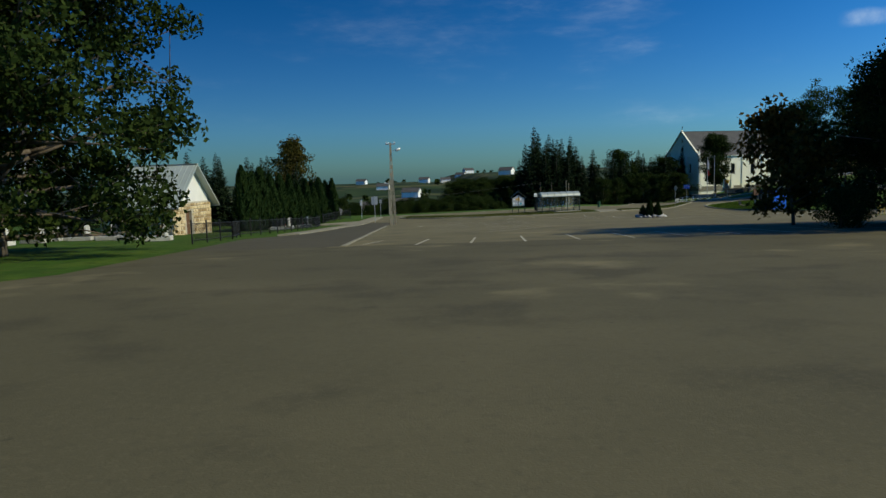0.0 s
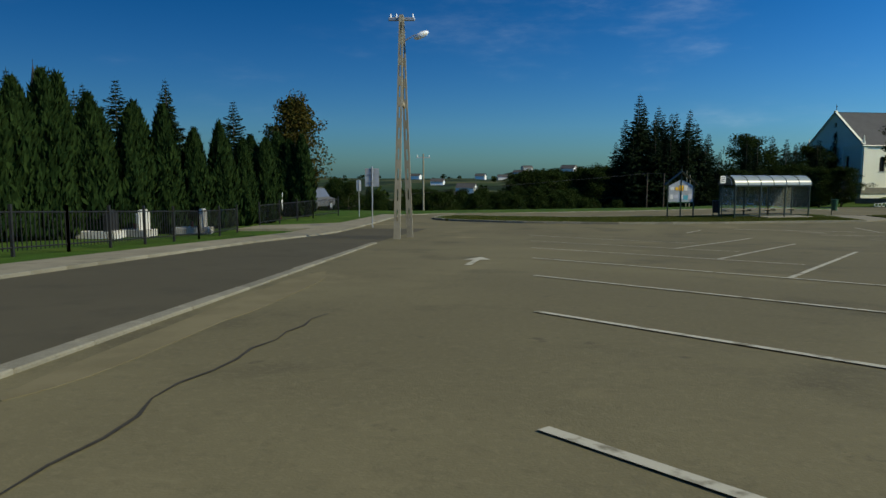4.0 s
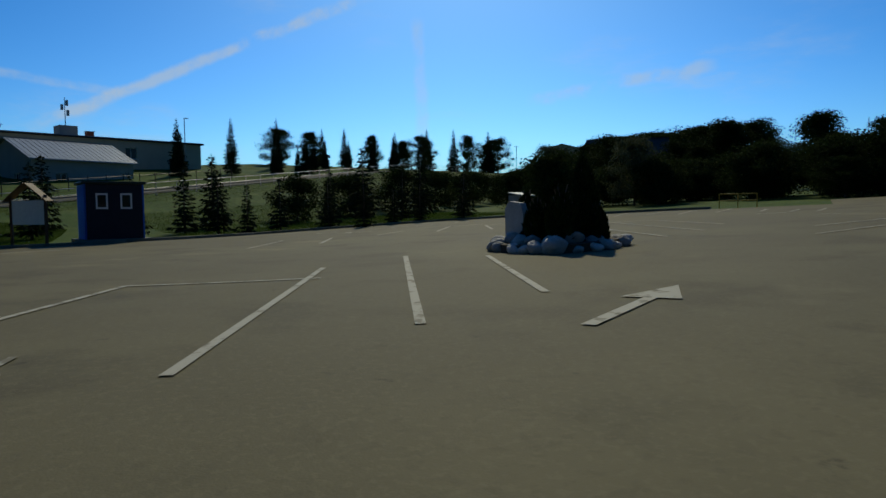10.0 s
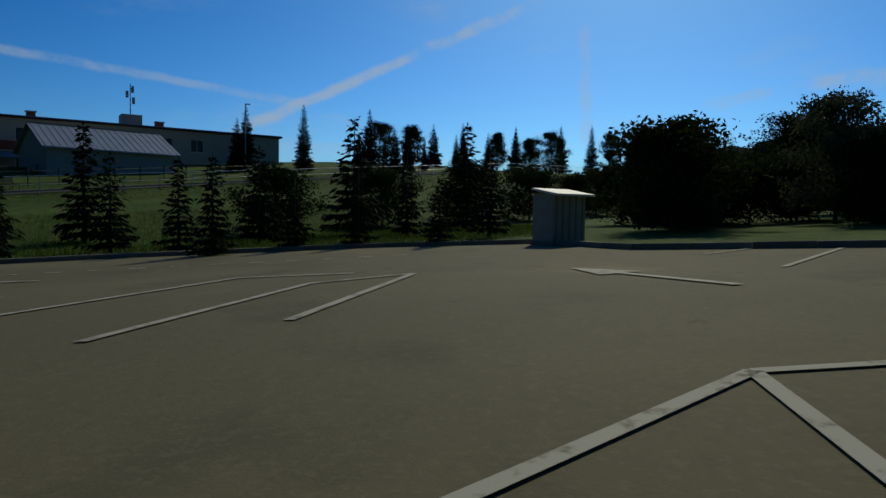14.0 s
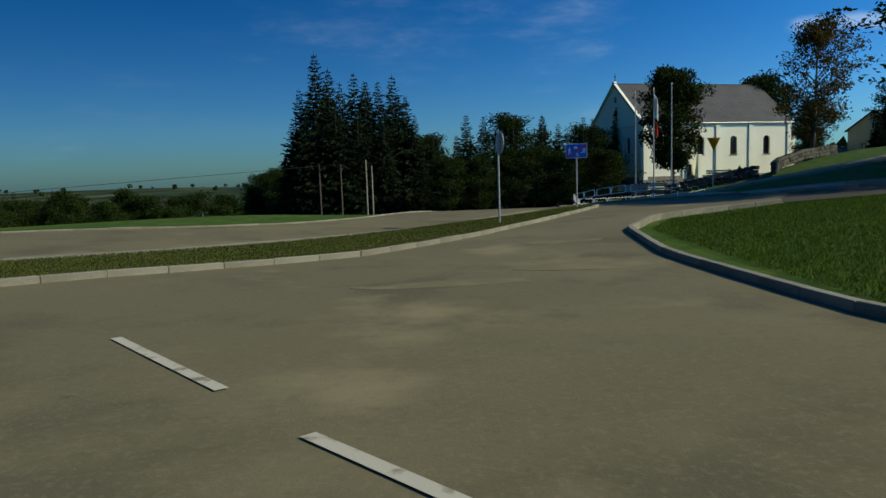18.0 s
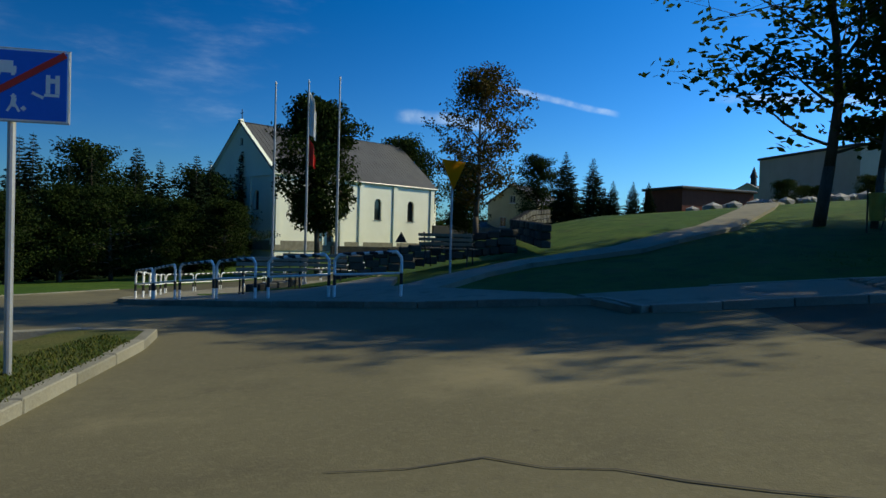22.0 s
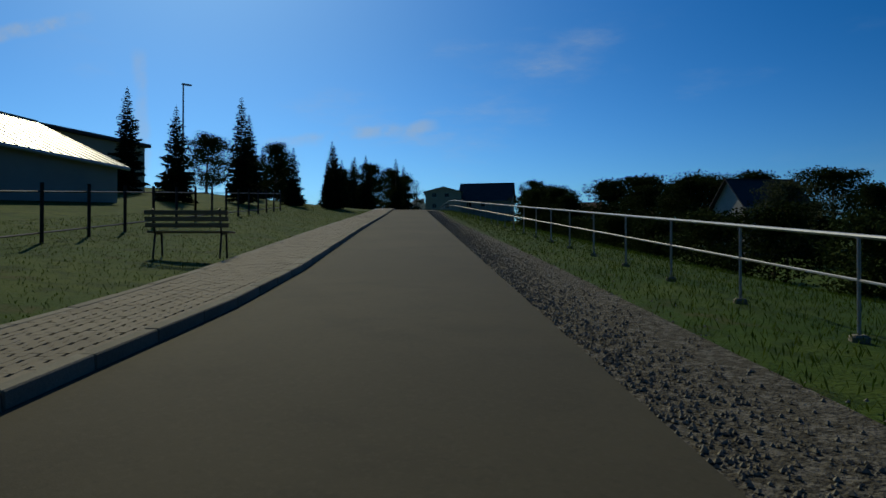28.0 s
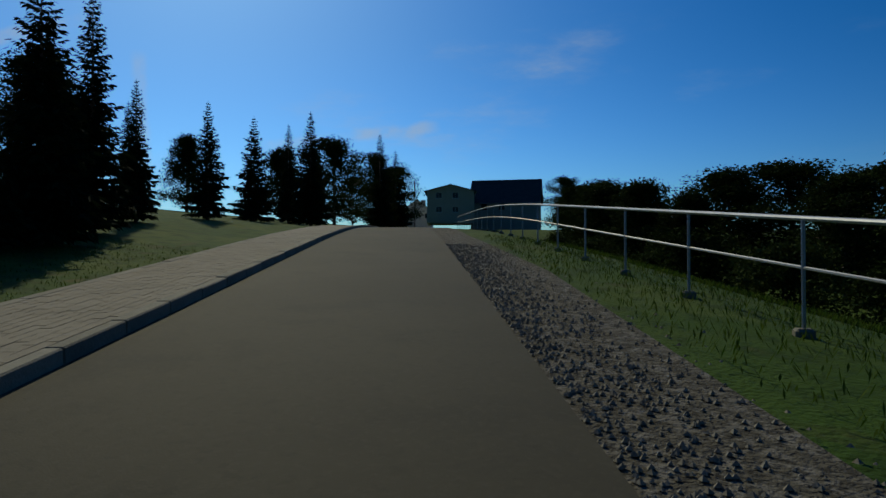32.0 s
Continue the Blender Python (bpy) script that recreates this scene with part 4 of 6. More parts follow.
for i, (x, y, z) in enumerate(((1.8, 143, 2.0), (-1, 150, 2.2), (-3.5, 160, 1.6), (8.5, 168, .8), (11, 175, .4), (15, 176, .9), (18, 168, .5), (21, 172, .9), (5, 178, .6), (-8, 150, 1.2), (-.6, 173, 1.8), (9.5, 160, -.4), (12.5, 163, .2), (15.5, 162, .6), (17.5, 165, .4), (20, 163, .2), (23, 168, .9), (25, 176, 1.2), (4.5, 165, -.2), (1, 168, .2), (-5, 172, .6), (-10, 168, .8), (27, 166, 0), (33, 200, 1), (7, 196, .2), (16, 200, .3), (-14, 160, 1))):
    m = SPRUCE[0] if i in (5, 10) else BROAD[i % 3]
    plant("valley_tree", "dark tree standing below the village road", "tree", m, x, y, grown(x, y, z, 11.6), i * 55, "valley trees")

rv_ = random.Random(64)
for i in range(44):
    x, y = -12 + 46 * (i + rv_.random()) / 44, rv_.uniform(150, 205)
    plant("valley_tree", "dark tree standing below the village road", "tree", BROAD[i % 3], x, y, grown(x, y, rv_.uniform(-.7, .9) - .012 * (y - 150), 11.6), i * 47, "valley trees", 1.25)

# spruce group and wood north of the road
GROVE = [(42.2, 190.6, 17.2), (40.2, 191.5, 13.2), (41.0, 189, 11), (43.6, 193, 15.8), (45, 191, 13.8), (46.6, 195, 15.6), (48, 192, 14.2), (49.5, 194.5, 14.4), (51.2, 192.6, 14.8), (52.8, 193.5, 12.5),
         (53.8, 192, 10), (44.5, 188.5, 11), (47, 188.6, 10.5), (50, 189, 10.5), (39.0, 193, 9.5), (43, 196, 14.5), (48, 197, 14.5), (52, 197, 13)]
for i, (x, y, z) in enumerate(GROVE):
    plant("spruce", "tall dark spruce in a dense group", "spruce", SPRUCE[i % 3], x, y, grown(x, y, z - 1.2, 12), i * 37, "spruce group", 1.08)
rng = random.Random(5)
WOOD = [(27 + 2.2 * i, 243 + 10 * rng.random(), 3.2 + .16 * i + rng.random() * 1.0, 1) for i in range(10)]
WOOD += [(54 + 3.1 * i, 196 + 9 * rng.random() + .9 * i, 6.4 + rng.random() * 2.8, 0) for i in range(11)]
WOOD += [(57 + 3.6 * i, 184 + 4 * rng.random() + 1.7 * i, 3.4 + rng.random() * 2.2, 1) for i in range(7)]
WOOD += [(52 + 6 * i, 215 + 8 * rng.random(), 9 + rng.random() * 2.5, i % 2) for i in range(8)]
for i, (x, y, z, k) in enumerate(WOOD):
    plant("spruce" if k == 0 else "leafy_tree", "dark spruce at the edge of the wood" if k == 0 else "dark leafy tree at the edge of the wood", "spruce" if k == 0 else "tree",
          SPRUCE[i % 3] if k == 0 else BROAD[i % 3], x, y, grown(x, y, z, 11.8), i * 61, "wood edge", 1.2)

# trees round the church
plant("lime_tree", "dark round-headed lime tree before the church", "tree", tree_meshes(81, 15, 3.5, .25, 22000, .15, L_DARK, .26, 36, .8, "oval", .62), 82.6, 183.5, grown(82.6, 183.5, 13.4, 14.6), 0)
plant("maple_tree", "tall maple with leaves turning brown and thin crown", "tree", tree_meshes(82, 17, 4.6, .2, 10500, .15, L_BROWN, .3, 34, .9, "oval", .6), 98.0, 181.5, grown(98, 181.5, 17.6, 16.4), 60)
plant("leafy_tree", "round tree top behind the church roof", "tree", BROAD[0], 118, 224, grown(118, 224, 18.0, 11.6), 60)
plant("leafy_tree", "thin grey-green tree by the church corner", "tree", BROAD[1], 103.5, 190, grown(103.5, 190, 9.5, 11.8), 0)
for i, (x, y, z, k) in enumerate(((108, 176, 9.2, 0), (119, 195, 12.3, 2), (98.5, 170.5, 8.4, 1), (94, 161.8, 5.2, 0), (96.3, 160.6, 5.2, 0), (91.6, 163.2, 5.0, 0), (104, 168, 6.2, 0), (112, 178, 6.8, 1), (124, 179, 7.0, 0), (110, 200, 9.5, 1))):
    m = BROAD[1] if k == 2 else SPRUCE[i % 3]
    plant("pine" if k != 2 else "leafy_tree", "dark spreading conifer by the yellow house" if k != 2 else "dark leafy tree behind the yellow house", "conifer" if k != 2 else "tree", m, x, y,
          grown(x, y, z, 11.9), i * 77, "church conifers", 1.45 if k == 0 else 1.2)

# ash group on the slope
for i, (x, y) in enumerate(((78.5, 141), (78.3, 139.4), (81, 138), (82.7, 136.5), (84, 135), (83.2, 134), (84.8, 133), (85, 132), (85.6, 131.5), (86.3, 130.3), (88.0, 127.4), (89.5, 136.5), (91.5, 132.5))):
    z = (16.6, 15.6, 18.2, 17.6, 19.2, 17.6, 19.4, 18.0, 19.8, 18.6, 18.0, 17.5, 17)[i]
    plant("ash_tree", "slender tall ash tree with a high airy crown", "tree", ASH[i % 3], x, y, grown(x, y, z, 16.4), i * 47, "ash group", {0: 1.6, 9: 1.5, 10: 1.75}.get(i, 1.1))

# spruces along the lane and on the bank
LANE = [(124.4, 110, 13.9), (116.6, 109.3, 11.4), (121.9, 103, 13.8), (136.5, 96, 15.8), (125.8, 96.9, 11.3), (129.7, 91, 12.9), (125.5, 93.8, 10.6), (126.6, 92.6, 12.0), (134.7, 88.6, 12.0), (141.5, 83.7, 13.2),
        (149.8, 77.8, 14.6), (156, 72.4, 15.7), (90.4, 126.5, 7.4)]
for i, (x, y, z) in enumerate(LANE):
    plant("spruce", "spruce with drooping boughs on the lawn by the lane", "spruce", SPRUCE[(i * 2) % 3], x, y, grown(x, y, z, 12), i * 71, "lane spruces", .92)
for i, (x, y, z) in enumerate(((163, 64.5, 16.9), (169, 55.6, 17.9), (166, 68, 16), (175, 60, 18.5), (181, 48, 19), (158, 86, 16), (150, 95, 16), (168, 80, 17.5), (178, 72, 18.5), (151.3, 73.2, 14.9), (143, 90, 14.5), (188, 40, 20), (196, 34, 20.5))):
    if i % 2:
        plant("spruce", "dark pointed spruce in the row beside the lane", "spruce", SPRUCE[i % 3], x, y, grown(x, y, z + .8, 11.9), i * 83, "lane trees", 1.0)
    else:
        plant("leafy_tree", "dark leafy tree in the row beside the lane", "tree", BROAD[i % 3], x, y, grown(x, y, z, 11.7), i * 83, "lane trees", 1.0 + .12 * (i % 4))
BANK = [(59.2, 97.1, 2.6), (60.3, 95.3, 2.2), (60.8, 93.7, 2.5), (59.7, 91.6, 1.8), (61.5, 98.6, 2.7), (63.0, 101.0, 2.9), (60.2, 102.8, 2.4), (62.4, 104.2, 3.2), (64.8, 106.0, 3.6), (61.5, 108.3, 3.0), (65.5, 113, 4.2),
        (60.6, 112.4, 3.4), (69.6, 104.6, 4.6), (73, 94.5, 5.6), (77.4, 89.0, 6.0), (67.6, 97.6, 3.6), (70.6, 92.2, 4.0), (65.5, 89.5, 3.4)]
for i, (x, y, z) in enumerate(BANK):
    plant("young_spruce", "small young spruce planted on the grass bank", "spruce", YOUNG[i % 2], x, y, max(.45, grown(x, y, z, 4)), i * 53, "bank spruces")

# dark woods south and east of the yard
SOUTH = [(54.8, 70.4, 3.6, 1.3), (61, 71, 3.0, 1.2), (52, 58, 6.6, 1.3), (57, 55, 6.8, 1.2), (48.5, 50, 7.3, 1.2), (53, 46, 7.9, 1.2), (60, 50, 8.2, 1.2), (64, 56, 7.6, 1.2), (66, 66, 5.8, 1.3), (59, 62, 5.6, 1.3), (72, 72, 5.2, 1.2), (78, 62, 7, 1.2), (86, 66, 8.5, 1.2),
         (93, 57, 7.0, 1.2), (104, 52, 8.0, 1.3), (121, 37, 13.5, 1.2), (99, 49, 9.5, 1.2), (90, 49, 11.5, 1.3), (122, 44, 13, 1.2), (131.5, 39, 12.8, 1.2), (141.6, 43.4, 12.4, 1.1), (142.6, 22, 17, 1.4), (148, 24.5, 16, 1.4), (156, 29, 15.6, 1.3), (133, 24, 16, 1.4),
         (165, 24, 16, 1.3), (120, 30, 15, 1.3), (108, 36, 13.5, 1.3), (95, 40, 12, 1.3), (80, 46, 11, 1.3), (66, 48, 10, 1.3), (42, 40, 9, 1.2), (45, 30, 10, 1.3), (40, 20, 10, 1.2), (175, 12, 18, 1.3), (186, 4, 19, 1.3)]
for i, (x, y, z, w) in enumerate(SOUTH):
    plant("leafy_tree", "dark leafy tree in the wood beyond the yard", "tree", BROAD[i % 3], x, y, grown(x, y, z + (.4 if x < 70 else .3), 12.4), i * 67, "south wood", w * 1.2)
rw_ = random.Random(90)
for i in range(46):
    f = i / 46
    x, y = 44 + 30 * f + rw_.uniform(-2, 2), 46 + 26 * f + rw_.uniform(-4, 3)
    plant("shrub", "dense dark undergrowth at the wood's edge", "shrub", BUSH[i % 2], x, y, rw_.uniform(.55, .95), i * 51, "wood undergrowth", 1.3)
for i in range(26):
    x, y = 52 + 3.0 * i * .55 + rng.uniform(-2, 2), 66 + .85 * i + rng.uniform(-2, 2)
    if i > 16:
        x, y = 63 + (i - 16) * 2.4, 83.0 - (i - 16) * .9 + rng.uniform(-1.5, 1.5)
    plant("shrub", "wild leafy shrub at the yard's edge", "shrub", BUSH[i % 2], x, y, rng.uniform(.6, 1.0), i * 39, "edge shrubs", 1.15)
plant("willow", "pale grey-green willow above the shrubs", "tree", WILLOW, 66.5, 76.5, grown(66.5, 76.5, 6.2, 8), 0)
plant("willow", "pale feathery tree by the far roof", "tree", WILLOW, 100, 66, grown(100, 66, 9.0, 8), 90)
for i in range(14):
    x, y = along(30 + 9 * i, 15 + 5 * rng.random())
    plant("shrub", "dark shrub below the lane's fence", "shrub", BUSH[i % 2], x, y, rng.uniform(.8, 1.3), i * 29, "slope shrubs", 1.2)
for i, (x, y, z) in enumerate(((221.5, -36, 26.5), (228, -52, 23), (252, -70, 24), (215, 30, 21), (240, -62, 22))):
    plant("leafy_tree", "round garden tree near the far houses", "tree", BROAD[i % 3], x, y, grown(x, y, z, 11.7), i * 67, "garden trees")

# woods on the far slopes, too many to count
rng_np = np.random.default_rng(8)
cs = []
for i in range(900):
    a, r = rng_np.uniform(-75, 40), rng_np.uniform(190, 2300) if i > 350 else rng_np.uniform(180, 500)
    x, y = 20 + r * math.sin(radians(a)), 100 + r * math.cos(radians(a))
    if noise.noise((x / 160, y / 160, 1.3)) < .05 or (x > 45 and r < 260):
        continue
    h = rng_np.uniform(5, 9)
    n = 26
    u = rng_np.normal(size=(n, 3))
    u = u / np.linalg.norm(u, axis=1)[:, None] * rng_np.uniform(.6, 1, (n, 1)) * np.array((h * .55, h * .55, h * .5))
    cs.append(u + np.array((x, y, ground(x, y) + h * .5)))
cs = np.concatenate(cs)
ax, ay = random_axes(rng_np, len(cs), 2.2, 1.5)
tagged(new("far_woods", quads("far_woods", cs, ax, ay, L_DARK)), "distant dark woods scattered over the hills", "woods", kind="stuff")


# grass blades where the camera passes close
def blades(name, loop, count, height, seed, off, label, material=L_GRASS):
    rng = np.random.default_rng(seed)
    poly = np.array([p[:2] for p in loop])
    lo, hi = poly.min(0), poly.max(0)
    pts = rng.uniform(lo, hi, (count * 3, 2))
    inside = np.zeros(len(pts), bool)
    j = len(poly) - 1
    for i in range(len(poly)):
        a, b = poly[i], poly[j]
        cross = (a[1] > pts[:, 1]) != (b[1] > pts[:, 1])
        with np.errstate(divide="ignore", invalid="ignore"):
            inside ^= cross & (pts[:, 0] < (b[0] - a[0]) * (pts[:, 1] - a[1]) / (b[1] - a[1]) + a[0])
        j = i
    pts = pts[inside][:count]
    n = len(pts)
    z = np.array([ground(x, y) for x, y in pts]) + off
    h = height * rng.uniform(.5, 1.5, n)
    a = rng.uniform(0, 6.28, n)
    c = np.stack((pts[:, 0], pts[:, 1], z + h * .45), 1)
    ax = np.stack((np.cos(a) * h * .35, np.sin(a) * h * .35, h * .5), 1)
    ay = np.stack((-np.sin(a), np.cos(a), np.zeros(n)), 1) * .0065 * rng.uniform(.7, 1.6, (n, 1))
    return tagged(new(name, quads(name, c, ax, ay, material)), label, "grass", kind="stuff")


blades("grass", [(12.5, 115), *ISLE_S[1:], (36.5, 119.7), (31, 118.4), (25.1, 116.6), (20.4, 115.7), (13.2, 117)], 110000, .032, 1, ISLAND_Z, "short dry grass on the island", L_DRY)
blades("grass", [*ISLE2_S, (58.8, 140.4), (53.2, 133.4), (46, 125.3), (41.5, 121.4)], 130000, .034, 2, ISLAND_Z, "short drying grass on the narrow island", L_DRY)
blades("grass", [(54.6, 119), (55.6, 125), (57.4, 127.9), (61.6, 129.2), (66, 128), (72, 121), (66, 112), (56, 111), (53.8, 114)], 130000, .075, 3, 0, "lush green grass on the bank")
blades("grass", [(60, 100), (62, 106), (74, 110), (90, 97), (84, 84), (66, 86), (60.2, 93)], 60000, .13, 4, 0, "longer green grass on the bank")
blades("grass", [along(s, 2.5) for s in (10, 40, 80)] + [along(s, 7.5) for s in (80, 40, 10)], 70000, .09, 5, 0, "rough grass between gravel and fence")
blades("grass", [along(s, left_edge(s) - 1.8) for s in (2, 10, 20, 30, 40, 75)] + [along(s, -11) for s in (75, 40, 2)], 60000, .05, 6, 0, "mown lawn beside the footway")

# ---- street furniture ----
def at_ground(x, y, turn=0.0, dz=0.0):
    return Matrix.Translation(up(x, y, dz)) @ pose(0, 0, 0, 0, 0, turn)


# A-shaped concrete lamp pole
root = thing("lamp_pole", "A-shaped slotted concrete pole with a white street lamp", "lamp pole", at_ground(11.6, 100.2))
for x0, y0 in ((-.15, -.72), (.22, .78)):
    holes = []
    h = 8.5
    for i in range(10):
        z = .75 + i * .78
        holes.append([(-.026, z), (.026, z), (.026, z + .42), (0, z + .46), (-.026, z + .42)])
    bm = slab([(-.125, -.3), (.125, -.3), (.08, h), (-.08, h)], .15, Matrix.Translation((0, -.075, 0)), holes)
    lean = math.degrees(math.atan2(abs(y0) - .12, h))
    part("leg", bm, M_CONCRETE, root, "weathered slotted concrete leg", pose(x0, y0, 0, lean if y0 > 0 else -lean, -math.degrees(x0 / h), 0))
part("tie", box((0, 0, 5.2), (.14, .62, .16)), M_CONCRETE, root)
part("crossarm", box((0, 0, 8.35), (1.0, .12, .12), bevel=.02), M_GREY, root)
for x0 in (-.42, -.2, .42):
    ins = part("insulator", rod((x0, 0, 8.41), (x0, 0, 8.55), .045, .03), M_LAMP, root, "white porcelain insulator")
arm = part("lamp_arm", bar([(.1, 0, 7.55), (.45, 0, 7.75), (.62, 0, 7.78)], .025), M_GREY, root)
head = bmesh.new()
bmesh.ops.create_uvsphere(head, u_segments=12, v_segments=8, radius=.5, matrix=Matrix.Translation((.74, 0, 7.76)) @ pose(0, 0, 0, 0, -25, 0) @ Matrix.Diagonal((.62, .34, .24, 1)))
part("lamp_head", head, M_LAMP, root, "white street lamp head", smooth=True)


def steel_post(root, h, r=.03, name="post"):
    return part(name, rod((0, 0, -.2), (0, 0, h), r, r, 10), M_GREY, root)


def sign_plate(root, w, h, z, face, name="plate", y=-.045, thick=.012, backing=M_GREY):
    pl = part(name, box((0, y, z), (w, thick, h), bevel=.003), backing, root)
    part("face", box((0, y - thick / 2 - .002, z), (w - .02, .003, h - .02)), face, pl)
    return pl


# large sign seen from behind, beside the lamp pole
root = thing("road_sign", "large rectangular road sign on a grey steel post, grey back", "road sign", at_ground(9.3, 107.9, 186))
steel_post(root, 3.1, .035)
sign_plate(root, .7, .9, 2.55, M_WHITE)
part("bracket", box((0, 0, 2.75), (.3, .07, .04)), M_GREY, root)
part("bracket", box((0, 0, 2.35), (.3, .07, .04)), M_GREY, root)
root = thing("road_sign", "small white sign on a thin grey post", "road sign", at_ground(9.3, 120.6, 180))
steel_post(root, 2.3)
sign_plate(root, .35, .45, 2.05, M_WHITE)
root = thing("road_sign", "small sign on a grey post by the footway", "road sign", at_ground(7.0, 117.8, 200))
steel_post(root, 2.4)
sign_plate(root, .3, .7, 2.0, M_WHITE)
root = thing("notice_board", "white board on two short posts", "notice board", at_ground(2.4, 114.5, 20))
part("board", box((0, 0, 1.15), (1.0, .05, 1.1), bevel=.01), M_WHITE, root)
for x0 in (-.4, .4):
    part("post", box((x0, .05, .55), (.07, .05, 1.3)), M_WOOD, root)

# village notice board with a little roof
root = thing("notice_board", "dark-framed notice board with gable roof and posters", "notice board", at_ground(27.05, 116.1, 8, .1))
for x0 in (-.82, 0, .82):
    part("post", box((x0, 0, 1.1 if x0 else 1.45), (.07, .07, 2.4 if x0 else 3.0), bevel=.008), M_GREENSTEEL, root)
for sx in (-1, 1):
    part("roof_panel", box((0, 0, 0), (1.32, .34, .03)), M_GREENSTEEL, root, "dark wooden roof board", Matrix.Translation((sx * .52, 0, 2.42)) @ pose(0, 0, 0, 0, sx * 38, 0))
part("panel", slab([(-.78, .98), (.78, .98), (.78, 1.95), (0, 2.35), (-.78, 1.95)], .02), M_GREY, root)
part("rail", box((0, 0, .95), (1.7, .06, .06)), M_BIN, root)
rp = random.Random(3)
for i in range(9):
    w, h = rp.uniform(.16, .30), rp.uniform(.18, .36)
    x0, z0 = -.58 + .29 * (i % 5) + rp.uniform(-.03, .03), (1.28 if i < 5 else 1.78) + rp.uniform(-.05, .05)
    part("poster", box((x0, -.008 - .002 * i, z0), (w, .003, h)), M_PAPER[(0, 3, 0, 2, 3, 0, 1, 1, 0)[i]], root, "", pose(0, 0, 0))
part("finial", rod((0, 0, 2.9), (0, 0, 3.15), .03, .005), M_GREENSTEEL, root)


def bin_thing(x, y, material, label, dz=.1):
    root = thing("litter_bin", label, "litter bin", at_ground(x, y, 20, dz))
    part("post", rod((0, .22, -.1), (0, .22, 1.15), .025), M_GREENSTEEL, root)
    bm = rod((0, 0, .3), (0, 0, 1.0), .17, .21, 14)
    part("barrel", bm, material, root)
    part("rim", rod((0, 0, .99), (0, 0, 1.04), .225, .225, 14), material, root)
    return root


bin_thing(29.35, 116.6, M_BLACK, "dark litter bin on a post beside the shelter")
bin_thing(38.6, 120.6, M_BIN, "green litter bin beside the shelter path")
bin_thing(77.2, 138.9, M_BARYELLOW, "orange litter bin on a post under the ash trees", 0)
bin_thing(78.6, 125.1, M_PALEWOOD, "round slatted bin between two benches", .1)

# bus shelter
sh = thing("bus_shelter", "green steel bus shelter with translucent vaulted roof", "bus shelter", at_ground(29.9, 115.0, 19.5, .1))
SL, SW, SH = 5.5, 1.35, 1.95
posts = [(x0, y0) for x0 in (0, SL / 3, 2 * SL / 3, SL) for y0 in (0, SW)]
for x0, y0 in posts:
    part("post", box((x0, y0, SH / 2), (.07, .07, SH)), M_GREENSTEEL, sh)
for y0 in (0, SW):
    part("beam", box((SL / 2, y0, SH + .03), (SL + .1, .08, .09)), M_GREENSTEEL, sh)
    part("floor_rail", box((SL / 2, y0, .2), (SL, .05, .05)), M_GREENSTEEL, sh)
R = SW / 2 + .05
for i in range(6):
    x0, x1 = -.1 + i * (SL + .2) / 6, -.1 + (i + 1) * (SL + .2) / 6
    vs, fs = [], []
    for k, a in enumerate(np.linspace(0, math.pi, 13)):
        for rr in (R, R + .015):
            vs += [(x0 + .015, SW / 2 - math.cos(a) * rr, SH + .07 + math.sin(a) * rr * .78), (x1 - .015, SW / 2 - math.cos(a) * rr, SH + .07 + math.sin(a) * rr * .78)]
        if k:
            n = len(vs)
            fs += [(n - 8, n - 7, n - 3, n - 4), (n - 6, n - 5, n - 1, n - 2)]
    part("roof_sheet", raw("roof_sheet", vs, fs, M_VAULT, True), None, sh, "translucent grey roof sheet")
for x0 in np.linspace(-.1, SL + .1, 7):
    part("roof_rib", bar([(x0, SW / 2 - math.cos(a) * (R + .02), SH + .07 + math.sin(a) * (R + .02) * .78) for a in np.linspace(0, math.pi, 11)], .022), M_GREENSTEEL, sh)
for x0 in (-.06, SL + .06):
    part("end_panel", slab([(SW / 2 - .38 * math.cos(a), SH + .12 + math.sin(a) * .42) for a in np.linspace(0, math.pi, 11)], .012, pose(x0, 0, 0, 0, 0, 90)), M_CLEAR, sh)
    part("end_arch", bar([(x0, SW / 2 - math.cos(a) * .42, SH + .1 + math.sin(a) * .44) for a in np.linspace(0, math.pi, 11)], .03), M_LAMP, sh, "pale curved end trim")
for i in range(3):
    part("back_pane", box((SL / 6 + SL / 3 * i, SW, 1.1), (SL / 3 - .1, .012, 1.5)), M_CLEAR, sh, "clear glazed panel")
for x0 in (0, SL):
    part("side_pane", box((x0, SW / 2, 1.1), (.012, SW - .12, 1.5)), M_CLEAR, sh, "clear glazed panel")
for i in range(3):
    bench = part("bench", box((SL / 6 + SL / 3 * i, SW - .28, .5), (SL / 3 - .3, .32, .04), bevel=.008), M_PALEWOOD, sh)
    for dx in (-.7, .7):
        part("bracket", box((SL / 6 + SL / 3 * i + dx, SW - .2, .44), (.04, .4, .06)), M_GREENSTEEL, bench)
plinth = box((SL / 2 + 1.2, SW / 2, .03), (SL + .3 - 2.4, SW + .5, .14), bevel=.02)
part("plinth", plinth, M_KERB, sh, "pale concrete plinth")
root = thing("bus_stop_sign", "white bus stop sign on a thin dark post", "bus stop sign", at_ground(29.0, 114.6, 15, .1))
part("post", rod((0, 0, -.1), (0, 0, 2.6), .03), M_GREENSTEEL, root)
part("plate", box((-.02, -.04, 2.35), (.34, .012, .42)), M_WHITE, root)
for i in range(3):
    part("text_bar", box((-.02, -.049, 2.46 - .1 * i), (.24, .004, .035)), M_BLACK, root)

